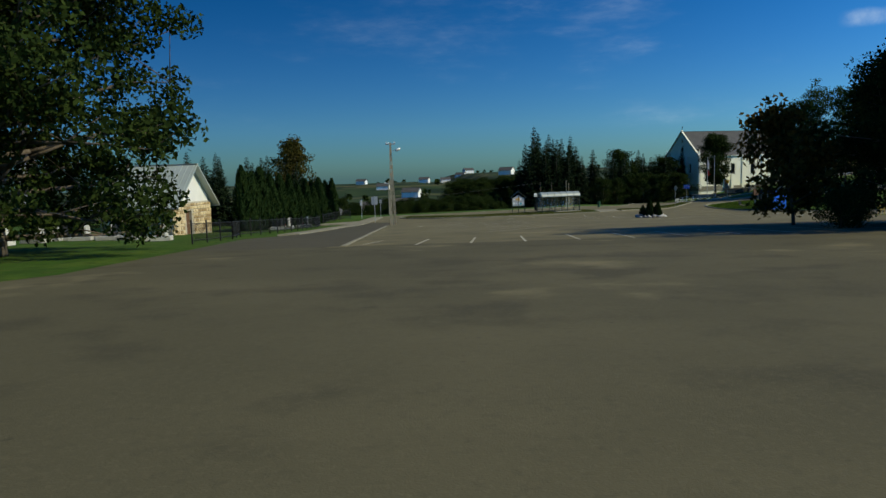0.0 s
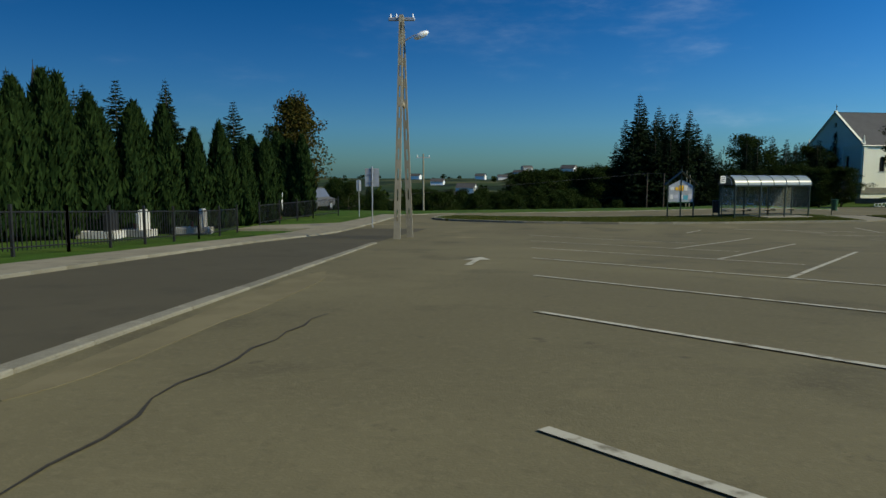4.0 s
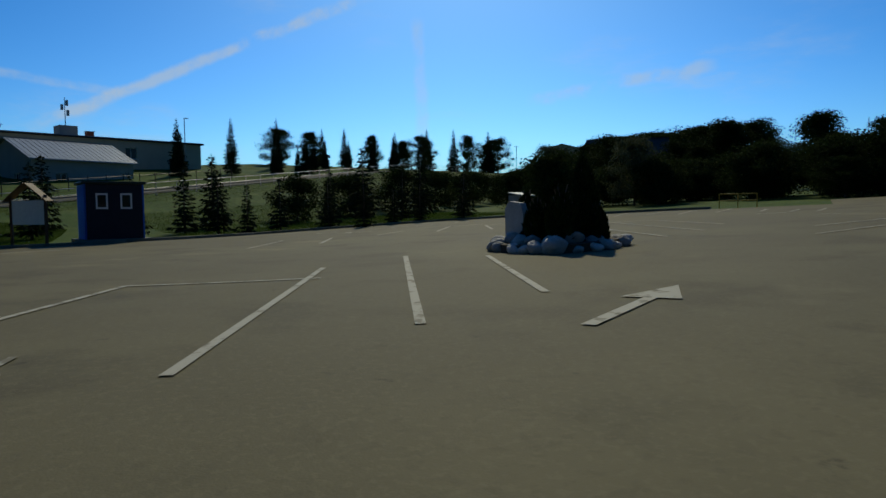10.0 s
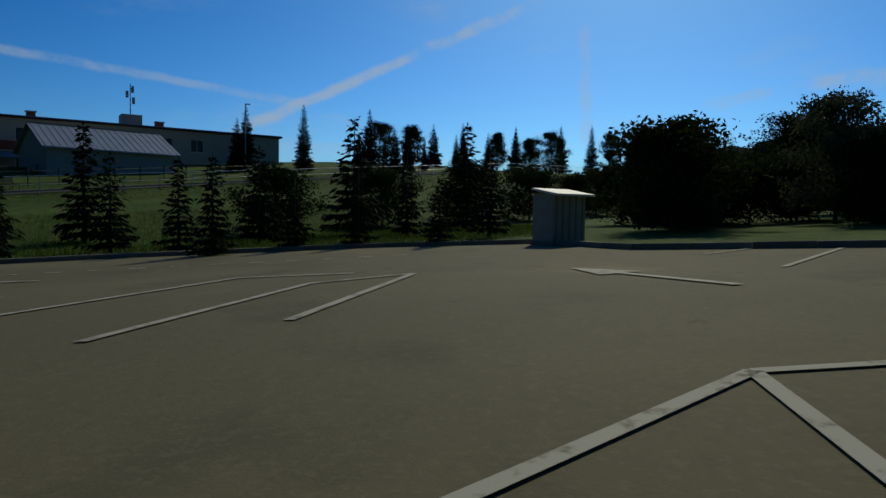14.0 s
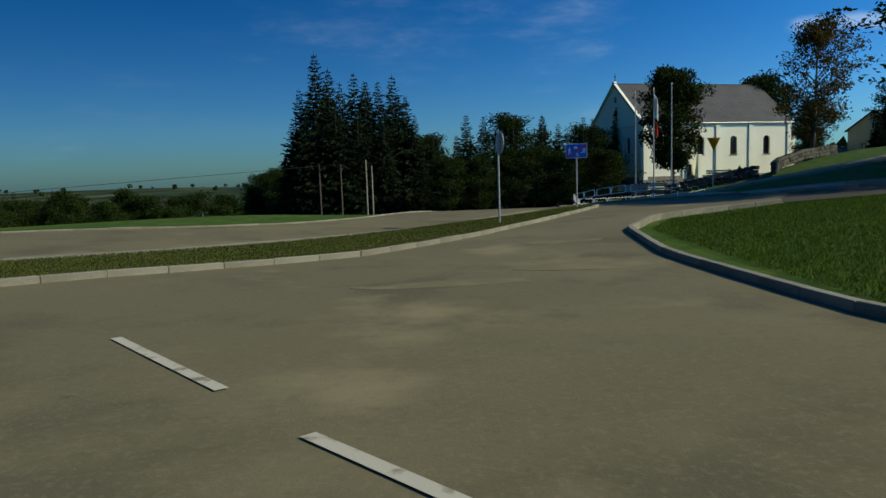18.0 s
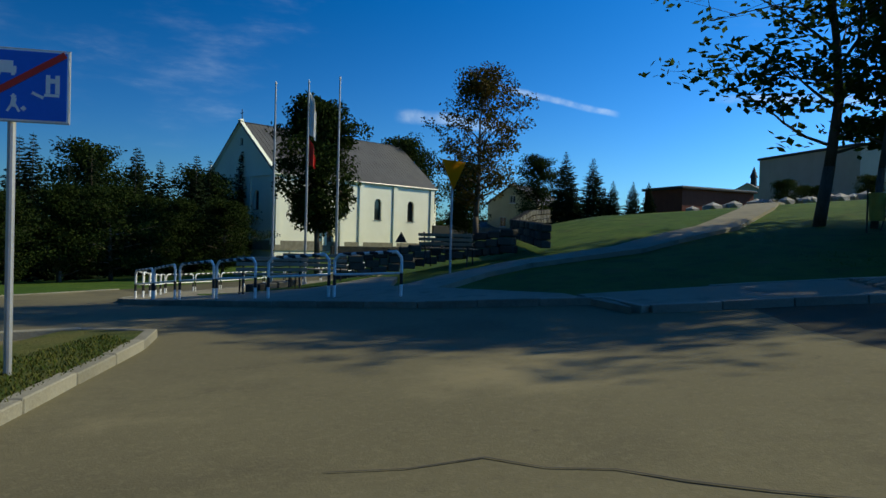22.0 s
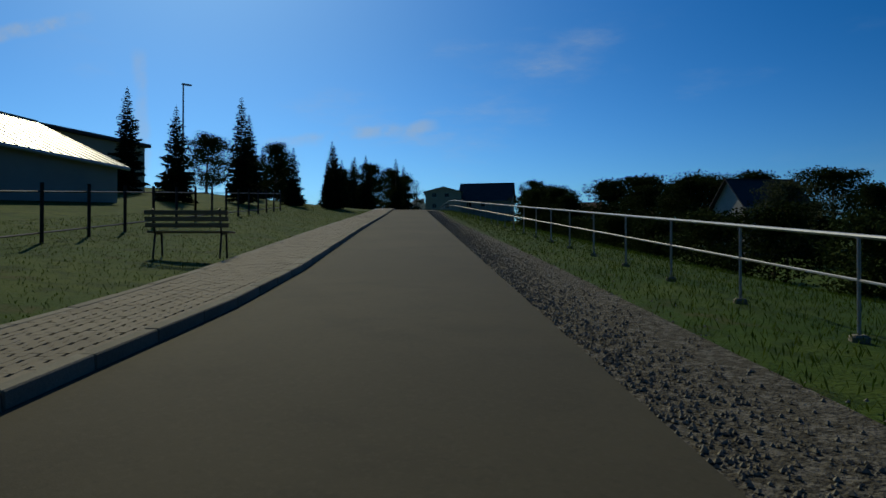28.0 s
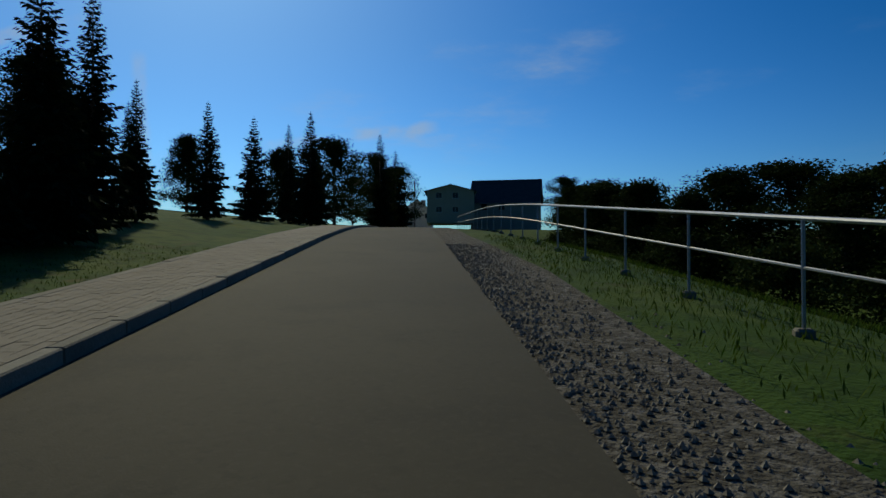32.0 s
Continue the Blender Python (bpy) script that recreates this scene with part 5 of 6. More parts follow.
# stone flower bed in the car park
bed = sheet("flower_bed", [(37.6 + 1.4 * math.cos(a) * (1 + .06 * math.sin(3 * a)), 97.2 + 1.3 * math.sin(a)) for a in np.linspace(0, 2 * math.pi, 20)[:-1]], ASPHALT_Z + .16, mat("bed_soil", (.05, .04, .028), (.10, .08, .055), 0.95, 3, 30, 0.6),
            "dark soil bed ringed with boulders", "flower bed", .5, skirt=.2)


def boulder(seed, size):
    bm = bmesh.new()
    bmesh.ops.create_icosphere(bm, subdivisions=3, radius=size)
    for v in bm.verts:
        n = noise.noise(v.co / size * .9 + Vector((seed * 7.1, 0, 0))) * .34 + noise.noise(v.co / size * 2.6 + Vector((0, seed * 3.3, 0))) * .1
        v.co *= 1 + n
        v.co.z *= .74
    return mesh_of(bm, "boulder", M_STONE, True)


STONES = [boulder(i, 1.0) for i in range(5)]
rs = random.Random(9)
for ring, (count, rad, lo, hi) in enumerate(((24, 1.4, .10, .26), (15, 1.0, .09, .22))):
    for i in range(count):
        a = i * 2 * math.pi / count + rs.uniform(-.1, .1)
        s = rs.uniform(lo, hi)
        x, y = 37.6 + rad * math.cos(a), 97.2 + rad * .9 * math.sin(a)
        ob = tagged(new("boulder", STONES[rs.randrange(5)]), "rounded pale grey field boulder edging the bed" if s > .24 else "small pale boulder edging the bed", "boulder", "bed boulders")
        ob.matrix_world = Matrix.Translation(up(x, y, ASPHALT_Z + s * .5 + (.12 if ring else 0))) @ pose(0, 0, 0, rs.uniform(-20, 20), rs.uniform(-20, 20), rs.uniform(0, 360))
        ob.scale = (s * rs.uniform(.9, 1.3), s, s)
CONE = [column_meshes(36, 2.0, .55, 3800, L_THUJA, .10, .1), column_meshes(37, 1.2, .42, 2600, L_THUJA, .08, .4)]
for i, (dx, dy, h) in enumerate(((-.3, -.4, 1.65), (.6, .45, 1.0), (-.1, .55, .85), (-.75, .3, 1.05), (.45, -.6, 1.4), (.85, -.15, .7), (.1, -.05, .6), (-.7, -.5, .7))):
    m = CONE[0] if h > 1.3 else CONE[1]
    plant("dwarf_conifer", "small cone-shaped dwarf conifer among the boulders", "conifer", m, 37.6 + dx, 97.2 + dy, h / (2.0 if h > 1.3 else 1.2), i * 60, "bed conifers", 1.0, .2)
root = thing("memorial_stone", "upright pale grey memorial stone in the bed", "stone", at_ground(38.0, 97.9, 20, .2))
part("slab", slab([(-.26, 0), (.26, 0), (.27, .7), (.15, .86), (-.18, .82), (-.28, .6)], .16), M_STONE, root)
part("tablet", box((0, -.012, .48), (.3, .02, .22)), M_GREY, root)

# blue toilet container
tc = thing("toilet_cabin", "blue sheet-metal toilet cabin with two small windows", "toilet cabin", at_ground(55.3, 107.0, 18, .12))
TW, TD, TH = 1.95, 2.2, 2.25
part("plinth", box((TW / 2, TD / 2, -.05), (TW + .3, TD + .5, .22)), M_KERB, tc, "grey concrete slab")
part("front_wall", slab([(0, 0.06), (TW, 0.06), (TW, TH), (0, TH)], .06, None, [rect(.6, 1.45, .1, 2.05)]), M_BLUE, tc)
d_ = part("door", box((1.025, .03, 1.08), (.83, .04, 1.93)), M_BLUE, tc)
part("handle", box((.7, -.01, 1.05), (.03, .05, .14)), M_GREY, d_)
side = pose(0, TD, 0, 0, 0, 270)
# this wall's shade is painted in: near-black blue instead of M_BLUE
part("side_wall", slab([(.065, 0.06), (TD - .065, 0.06), (TD - .065, TH), (.065, TH)], .06, side, [rect(.45, .8, 1.3, 1.85), rect(1.35, 1.7, 1.3, 1.85)]), M_BLUE_SHADED, tc)
for u in (.625, 1.525):
    wnd = part("window", box((u, .04, 1.575), (.33, .02, .53), side), M_GLASS, tc)
    part("frame", slab(rect(u - .22, u + .22, 1.26, 1.89), .03, side @ Matrix.Translation((0, -.02, 0)), [rect(u - .155, u + .155, 1.33, 1.82)]), M_WHITE, wnd, "pale window frame")
part("back_wall", box((TW / 2, TD - .03, TH / 2 + .03), (TW - .14, .06, TH - .06)), M_BLUE, tc)
part("end_wall", box((TW - .03, TD / 2, TH / 2 + .03), (.06, TD - .14, TH - .06)), M_BLUE, tc)
part("roof", box((TW / 2, TD / 2, TH + .06), (TW + .16, TD + .16, .11), bevel=.02), M_GREENSTEEL, tc)
for x0 in (.35, TW - .3):
    part("seam", box((x0, -.012, TH / 2), (.05, .024, TH - .15)), M_BLUE, tc)

# map board and benches
root = thing("map_board", "wooden information board with a small gable roof", "information board", at_ground(55.3, 111.2, 250, .1))
for x0 in (-.7, .7):
    part("post", box((x0, 0, .95), (.09, .09, 2.0)), M_WOOD, root)
part("panel", box((0, 0, 1.25), (1.3, .04, .95)), M_PAPER[0], root, "pale printed map panel")
for sx in (-1, 1):
    part("roof_panel", box((0, 0, 0), (1.1, .5, .03)), M_WOOD, root, "", Matrix.Translation((sx * .45, 0, 2.05)) @ pose(0, 0, 0, 0, sx * 40, 0))


def bench(x, y, turn, label, dz=.12):
    root = thing("bench", label, "bench", at_ground(x, y, turn, dz))
    for i in range(4):
        part("seat_slat", box((0, -.18 + .11 * i, .45), (1.7, .09, .04), bevel=.006), M_PALEWOOD, root)
    for i in range(3):
        part("back_slat", box((0, .27 + .03 * i, .58 + .13 * i), (1.7, .03, .09), bevel=.006), M_PALEWOOD, root)
    for x0 in (-.68, .68):
        part("leg", bar([(x0, -.22, -.1), (x0, -.16, .42), (x0, .2, .42), (x0, .32, .92)], .022), M_BLACK, root, "black cast-iron side")
        part("leg", bar([(x0, .3, -.1), (x0, .18, .42)], .022), M_BLACK, root)
    return root


bench(54.5, 112.8, 75, "small wooden bench on the grass by the kerb")
bench(79.5, 126.0, 50, "slatted bench with black iron legs beside the footway")
bench(81.6, 124.2, 50, "slatted bench with black iron legs on the lawn edge")
bench(89.6, 117.9, 52, "slatted bench with black iron legs on the lawn")
bench(63.6, 147.0, 170, "slatted bench on the paved square")
bench(65.4, 148.2, 150, "slatted bench by the low wall")
bench(69.2, 147.2, 120, "slatted bench in front of the stone wall")
bench(77.5, 138.4, 40, "slatted bench under the ash trees", 0)

# kiosk at the yard corner
hut = thing("kiosk", "small grey panelled hut with a white sloped roof", "hut", at_ground(58.0, 88.7, -62, .1))
part("body", slab([(-.62, 0), (.62, 0), (.62, 1.15), (-.62, 1.15)], .9, None), mat("grey_board", (.30, .29, .24), (.40, .38, .32), 0.85, 3, 30, 0.1), hut)
for u in (-.5, -.25, 0, .25, .5):
    part("batten", box((u, -.012, .6), (.05, .022, 1.15)), M_PALEWOOD, hut)
part("roof", box((0, .45, 1.16), (1.45, 1.15, .05), pose(0, 0, 0, 8, 0, 0)), M_WHITE, hut, "white sheet roof")
part("skid", box((0, .45, -.04), (1.3, 1.0, .1)), M_KERB, hut)
hut.scale = (.8, .8, .95)

# yellow barrier by the exit
gate = thing("barrier", "low yellow-painted tube barrier at the yard exit", "barrier", at_ground(50.4, 81.6, 40))
for x0 in (-.8, 0, .8):
    part("post", rod((x0, 0, -.1), (x0, 0, .7), .022), M_BARYELLOW, gate)
for z0 in (.38, .68):
    part("rail", rod((-.82, 0, z0), (.82, 0, z0), .02), M_BARYELLOW, gate)

# manhole cover on the footpath
mh = thing("manhole_cover", "round dark cast-iron manhole cover in the path", "manhole cover", at_ground(51.1, 130.7, 0, .10))
part("ring", rod((0, 0, 0), (0, 0, .035), .42, .42, 24), M_KERB, mh)
part("lid", rod((0, 0, .035), (0, 0, .048), .34, .34, 24), M_BLACK, mh, "dark iron lid")

# road signs
root = thing("round_sign", "round road sign seen from its grey back on a steel post", "road sign", at_ground(52.55, 129.8, 100, .1))
steel_post(root, 2.95, .033)
disc = rod((0, -.05, 2.6), (0, -.065, 2.6), .36, .36, 28)
pl = part("plate", disc, M_GREY, root)
part("face", rod((0, -.066, 2.6), (0, -.069, 2.6), .35, .35, 28), M_WHITE, pl)
part("bracket", box((0, -.03, 2.6), (.08, .05, .5)), M_GREY, root)

zs = thing("zone_sign", "blue sign with white pictograms crossed by a red bar", "road sign", at_ground(57.6, 138.1, -24, .05))
steel_post(zs, 2.4, .033)
board = part("plate", box((0, -.045, 2.62), (.95, .014, .64), bevel=.003), M_GREY, zs)
part("border", box((0, -.054, 2.62), (.93, .004, .62)), M_WHITE, board)
part("field", box((0, -.058, 2.62), (.90, .004, .59)), M_SIGNBLUE, board)


def pict(name, shapes, mtl=M_WHITE, y=-.062):
    bm = bmesh.new()
    for c, s, a in shapes:
        add_box(bm, (0, 0, 0), (s[0], .003, s[1]), pose(c[0], y, 2.62 + c[1], 0, a, 0))
    part(name, bm, mtl, board)


pict("walking_pictogram", [((-.30, .12), (.05, .05), 45), ((-.30, .03), (.06, .14), 8), ((-.335, -.085), (.03, .14), 22), ((-.265, -.085), (.03, .14), -22), ((-.35, .04), (.025, .1), 40), ((-.25, .04), (.025, .1), -40)])
pict("car_pictogram", [((-.03, .13), (.16, .06), 0), ((-.03, .18), (.11, .05), 0), ((-.085, .095), (.03, .03), 0), ((.025, .095), (.03, .03), 0)])
pict("house_pictogram", [((.30, .02), (.035, .16), 0), ((.375, .02), (.035, .16), 0), ((.34, .05), (.08, .04), 0), ((.22, -.08), (.10, .025), 25), ((.33, -.075), (.12, .025), 0)])
pict("child_pictogram", [((.03, -.10), (.035, .035), 45), ((.03, -.15), (.04, .08), 10), ((.0, -.2), (.02, .07), 30), ((.06, -.2), (.02, .07), -30), ((.11, -.2), (.035, .035), 45)])
pict("red_bar", [((0, 0), (1.04, .055), -33)], M_RED, -.066)

ys = thing("yield_sign", "inverted triangular yield sign glowing yellow on a grey post", "road sign", at_ground(67.3, 144.6, 8, .1))
steel_post(ys, 2.75, .03)
tri_ = [(-.42, 2.78), (0, 2.06), (.42, 2.78)]
pl = part("plate", slab(tri_, .012, pose(0, -.05, 0)), M_ORANGE, ys, "orange-yellow triangular plate")
ws = thing("warning_sign", "triangular sign seen from its dark back", "road sign", at_ground(88.0, 179.0, -20, .1))
part("post", rod((0, 0, -.1), (0, 0, 2.0), .03), M_GREENSTEEL, ws)
part("plate", slab([(-.5, 1.75), (.5, 1.75), (0, 2.65)], .02, pose(0, -.05, 0)), M_BLACK, ws)

# flag poles
for i, (x, y) in enumerate(((67.5, 156.4), (68.7, 156.0), (69.8, 155.5))):
    fp = thing("flag_pole", "tall tapered white flag pole" + (" with a hanging white and red flag" if i == 1 else ""), "flag pole", at_ground(x, y, 0, .1), "flag poles")
    part("pole", rod((0, 0, -.1), (0, 0, 8.1), .06, .03, 10), M_GREY, fp)
    part("base", rod((0, 0, -.05), (0, 0, .25), .11, .1, 10), M_GREY, fp)
    part("cap", rod((0, 0, 8.1), (0, 0, 8.2), .05, .02, 8), M_WHITE, fp)
    if i == 1:
        for j, (mtl, z0, z1) in enumerate(((M_WHITE, 6.1, 7.9), (M_RED, 4.9, 6.1))):
            vs, fs = [], []
            for k in range(9):
                u = k / 8
                wx, wy = .06 + .30 * u, .10 * math.sin(u * 9)
                dz = .9 * u
                vs += [(wx, wy, z0 - dz * (.3 if j == 0 else .2)), (wx, wy, z1 - dz)]
                if k:
                    fs.append((2 * k - 2, 2 * k, 2 * k + 1, 2 * k - 1))
            part("flag_half", raw("flag_half", vs, fs, mtl, True), None, fp, "white upper cloth" if j == 0 else "red lower cloth")


# striped tube railings
def railing(p, q, label="white tube railing with black bands"):
    p, q = Vector(p), Vector(q)
    n = max(1, round((q - p).length / 1.9))
    for i in range(n):
        a, b = p.lerp(q, (i + .04) / n), p.lerp(q, (i + .96) / n)
        turn = math.degrees(math.atan2(b.y - a.y, b.x - a.x))
        w = (b - a).length
        za, zb = ground(a.x, a.y), ground(b.x, b.y)
        root = thing("railing", label, "railing", Matrix.Translation((a.x, a.y, za + ISLAND_Z)) @ pose(0, 0, 0, 0, 0, turn), "square railings")
        dz = zb - za
        part("hoop", bar([(0, 0, -.1), (0, 0, .70), (.1, 0, .80), (w - .1, 0, .80 + dz), (w, 0, .70 + dz), (w, 0, -.1 + dz)], .028, 8), M_WHITE, root)
        part("rail", rod((0, 0, .42), (w, 0, .42 + dz), .022), M_WHITE, root)
        for u in (.2, .4, .6, .8):
            part("band", rod((w * u - .09, 0, .80 + dz * u), (w * u + .09, 0, .80 + dz * u), .031), M_BLACK, root, "black painted band")
        for x0, z0 in ((0, .22), (w, .22 + dz)):
            part("band", rod((x0, 0, z0), (x0, 0, z0 + .2), .031), M_BLACK, root, "black painted band")


for p, q in (((61.6, 152.0), (61.5, 147.4)), ((61.5, 147.2), (62.2, 144.2)), ((62.3, 144.0), (63.8, 141.3)), ((61.7, 152.4), (64.9, 161.8)), ((64.9, 161.8), (71.4, 167.0)), ((71.4, 167.0), (81, 172.6))):
    railing(p, q)

# low stone walls on the square
for pts, h, lab in (([(66.8, 149.8), (70.0, 148.4), (70.6, 146.4)], .75, "low dark fieldstone retaining wall"), ([(64.0, 149.5), (65.6, 150.2)], .35, "low dark planter wall"), ([(71.2, 145.2), (75.0, 150.8), (84, 158)], .8, "low dark hedge-topped wall")):
    w = thing("low_wall", lab, "wall", kind="structure")
    for p, q in zip(pts, pts[1:]):
        a, b = Vector(p), Vector(q)
        rw = random.Random(int(a.x * 10))
        for row in range(max(1, int(h / .24))):
            u = 0
            while u < (b - a).length:
                ln = rw.uniform(.25, .55)
                c = a.lerp(b, (u + ln / 2) / (b - a).length)
                ob = part("stone", box((0, 0, 0), (ln - .02, .3 + rw.uniform(-.04, .04), .225), bevel=.03), M_DARKSTONE, w)
                ob.matrix_local = Matrix.Translation(up(c.x, c.y, .25 + row * .24)) @ pose(0, 0, 0, 0, 0, math.degrees(math.atan2((b - a).y, (b - a).x)))
                u += ln


# power poles
def power_pole(x, y, h, label, turn=0.0, arm=True):
    root = thing("power_pole", label, "utility pole", at_ground(x, y, turn), "power poles")
    part("pole", rod((0, 0, -.2), (0, 0, h), .10, .07, 10), M_BARK if "timber" in label else M_CONCRETE, root)
    if arm:
        part("crossarm", box((0, 0, h - .35), (1.3, .09, .09)), M_GREY, root)
        for x0 in (-.55, 0, .55):
            part("insulator", rod((x0, 0, h - .3), (x0, 0, h - .1), .04, .03), M_LAMP, root)
    return root


power_pole(9.8, 137.4, 5.7, "grey concrete utility pole by the road", 10)
power_pole(42.6, 185.6, 5.6, "tall timber pole in front of the spruces", 0, False)
power_pole(45.0, 184.6, 5.6, "timber pole in front of the spruces", 0, False)
power_pole(47.8, 182.2, 6.0, "concrete pole in front of the spruces", 0, False)
power_pole(48.4, 182.4, 5.4, "leaning strut pole beside the concrete pole", 0, False)
wire = thing("overhead_wire", "thin overhead cable between the poles", "cable")
part("cable", bar([up(42.6, 185.6, 5.5), up(45, 184.6, 5.5), up(47.8, 182.2, 5.9)], .02, 4), M_BLACK, wire)
part("cable", bar([up(-30, 158, 5.5), up(5, 159, 4.6), up(42.6, 185.6, 5.5)], .02, 4), M_BLACK, wire)
power_pole(202, 26, 8, "timber power pole by the far houses", 40)

# two-rail fence along the lane
fence = thing("fence", "galvanised two-rail tube fence on the bank top", "fence", kind="structure")
FENCE = [along(s, 4.05 + .2 * math.sin(s / 17)) for s in np.arange(8, 114, 2.5)]
tops = []
fm = mesh_of(rod((0, 0, -.25), (0, 0, 1.05), .02, .02, 8), "post", M_GREY)
foot = mesh_of(box((0, 0, -.02), (.17, .17, .14), bevel=.025), "footing", M_KERB)
for x, y in FENCE:
    ob = part("post", fm, None, fence)
    ob.matrix_local = Matrix.Translation(up(x, y))
    ob = part("footing", foot, None, fence, "pale concrete footing")
    ob.matrix_local = Matrix.Translation(up(x, y)) @ pose(0, 0, 0, 0, 0, 37)
part("top_rail", bar([up(x, y, 1.05) for x, y in FENCE], .024, 8), M_GREY, fence)
part("mid_rail", bar([up(x, y, .60) for x, y in FENCE], .016, 6), M_GREY, fence)
# handrail by the path
hr = thing("handrail", "thin pale handrail beside the path up to the houses", "handrail")
HP = [along(19, -5.2), (83.4, 125.6), (86, 127.8), (89, 130.6)]
for x, y in HP:
    part("post", rod(up(x, y, -.1), up(x, y, 1.0), .025), M_GREY, hr)
part("rail", bar([up(x, y, 1.0) for x, y in HP], .03), M_GREY, hr)


# black metal fence of the cemetery
def metal_fence(pts, label):
    root = thing("metal_fence", label, "fence", kind="structure")
    baluster = mesh_of(box((0, 0, .62), (.02, .02, 1.0)), "baluster", M_BLACK)
    for p, q in zip(pts, pts[1:]):
        a, b = Vector(p), Vector(q)
        ln = (b - a).length
        n = max(1, round(ln / 2.2))
        for i in range(n + 1):
            c = a.lerp(b, i / n)
            part("post", box((0, 0, .6), (.07, .07, 1.35)), M_BLACK, root, "", Matrix.Translation(up(c.x, c.y)))
            if i < n:
                d = a.lerp(b, (i + 1) / n)
                for z0 in (.2, 1.08):
                    part("rail", rod(up(c.x, c.y, z0), up(d.x, d.y, z0), .02, .02, 4), M_BLACK, root)
        m = int(ln / .16)
        if m < 90:
            for i in range(m):
                c = a.lerp(b, (i + .5) / m)
                part("baluster", baluster, None, root, "", Matrix.Translation(up(c.x, c.y, .0)))


metal_fence([(2.0, 66.5), (2.4, 73), (1.6, 78), (2.4, 84), (3.2, 92), (3.6, 100), (3.4, 105)], "black painted metal fence on the cemetery edge")
metal_fence([(3.2, 109), (4.4, 116), (5.4, 119)], "black metal fence by the parking bay")
metal_fence([along(22, -8), along(40, -8.4), along(58, -8.6)], "thin dark metal fence before the parish garden")

# gravestones and cemetery boards
rg = random.Random(12)
for i in range(16):
    x, y = rg.uniform(-14, -1), rg.uniform(74, 83)
    if i > 9:
        x, y = rg.uniform(-3, 2.5), rg.uniform(96, 104)
    g = thing("gravestone", "grey granite gravestone with an upright headstone", "gravestone", at_ground(x, y, rg.uniform(80, 100)), "graves")
    part("base", box((0, .5, .15), (.8, 1.6, .3), bevel=.02), M_STONE, g)
    part("headstone", slab([(-.4, .3), (.4, .3), (.4, .95), (.2, 1.12), (-.2, 1.12), (-.4, .95)], .12), M_STONE if i % 3 else M_BLACK, g)
    part("lantern", rod((.2, .6, .3), (.2, .6, .52), .06, .05), M_ORANGELAMP, g, "small red grave lantern")
root = thing("greenhouse", "long low white-covered greenhouse row in the valley", "greenhouse", None)
for i in range(9):
    part("segment", slab([(-1.1, 0), (1.1, 0), (1.1, .5), (.7, .85), (-.7, .85), (-1.1, .5)], 2.6, Matrix.Translation((0, 0, 0))), M_WHITE, root, "", Matrix.Translation(up(-14 + 4.2 * i, 415 - 5.0 * i, .6)) @ pose(0, 0, 0, 0, 0, -50) @ Matrix.Diagonal((3.2, 3, 3, 1)))


# parked cars
def car(x, y, turn, material, label, tall=1.5):
    root = thing("car", label, "car", at_ground(x, y, turn, ASPHALT_Z))
    prof = [(-2.05, .3), (2.0, .3), (2.1, .55), (2.05, .82), (1.15, .98), (.55, tall - .06), (-.2, tall), (-1.45, tall - .06), (-1.95, .98), (-2.1, .75)]
    bm = slab(prof, 1.66, Matrix.Translation((0, -.83, 0)))
    for v in bm.verts:
        if v.co.z > 1.0:
            v.co.y *= .84
    body = part("body", bm, material, root)
    for s in (-1, 1):
        gl = slab([(.95, 1.0), (.48, tall - .12), (-.2, tall - .07), (-1.35, tall - .12), (-1.7, 1.0)], .01, Matrix.Translation((0, s * .78 - .005, 0)))
        for v in gl.verts:
            v.co.y *= 1.0 - .13 * (v.co.z - 1.0) / .5 + .05
        part("side_window", gl, M_GLASS, body)
        for x0 in (-1.25, 1.3):
            wh = part("wheel", rod((x0, s * .70, .31), (x0, s * .86, .31), .31, .31, 16), M_RUBBER, root)
            part("rim", rod((x0, s * .86, .31), (x0, s * .875, .31), .2, .19, 12), M_GREY, wh)
        part("headlight", box((2.04, s * .58, .72), (.1, .34, .14), bevel=.02), M_LAMP, body)
        part("tail_light", box((-2.06, s * .62, .82), (.08, .26, .16), bevel=.02), M_ORANGELAMP, body)
    part("windscreen", box((0, 0, 0), (.72, 1.3, .01), pose(.87, 0, (1.0 + tall - .06) / 2 + .01, 0, 38, 0)), M_GLASS, body)
    return root


car(2.2, 125.5, 75, M_CARGREY, "dark grey car parked by the cemetery hedge", 1.7)

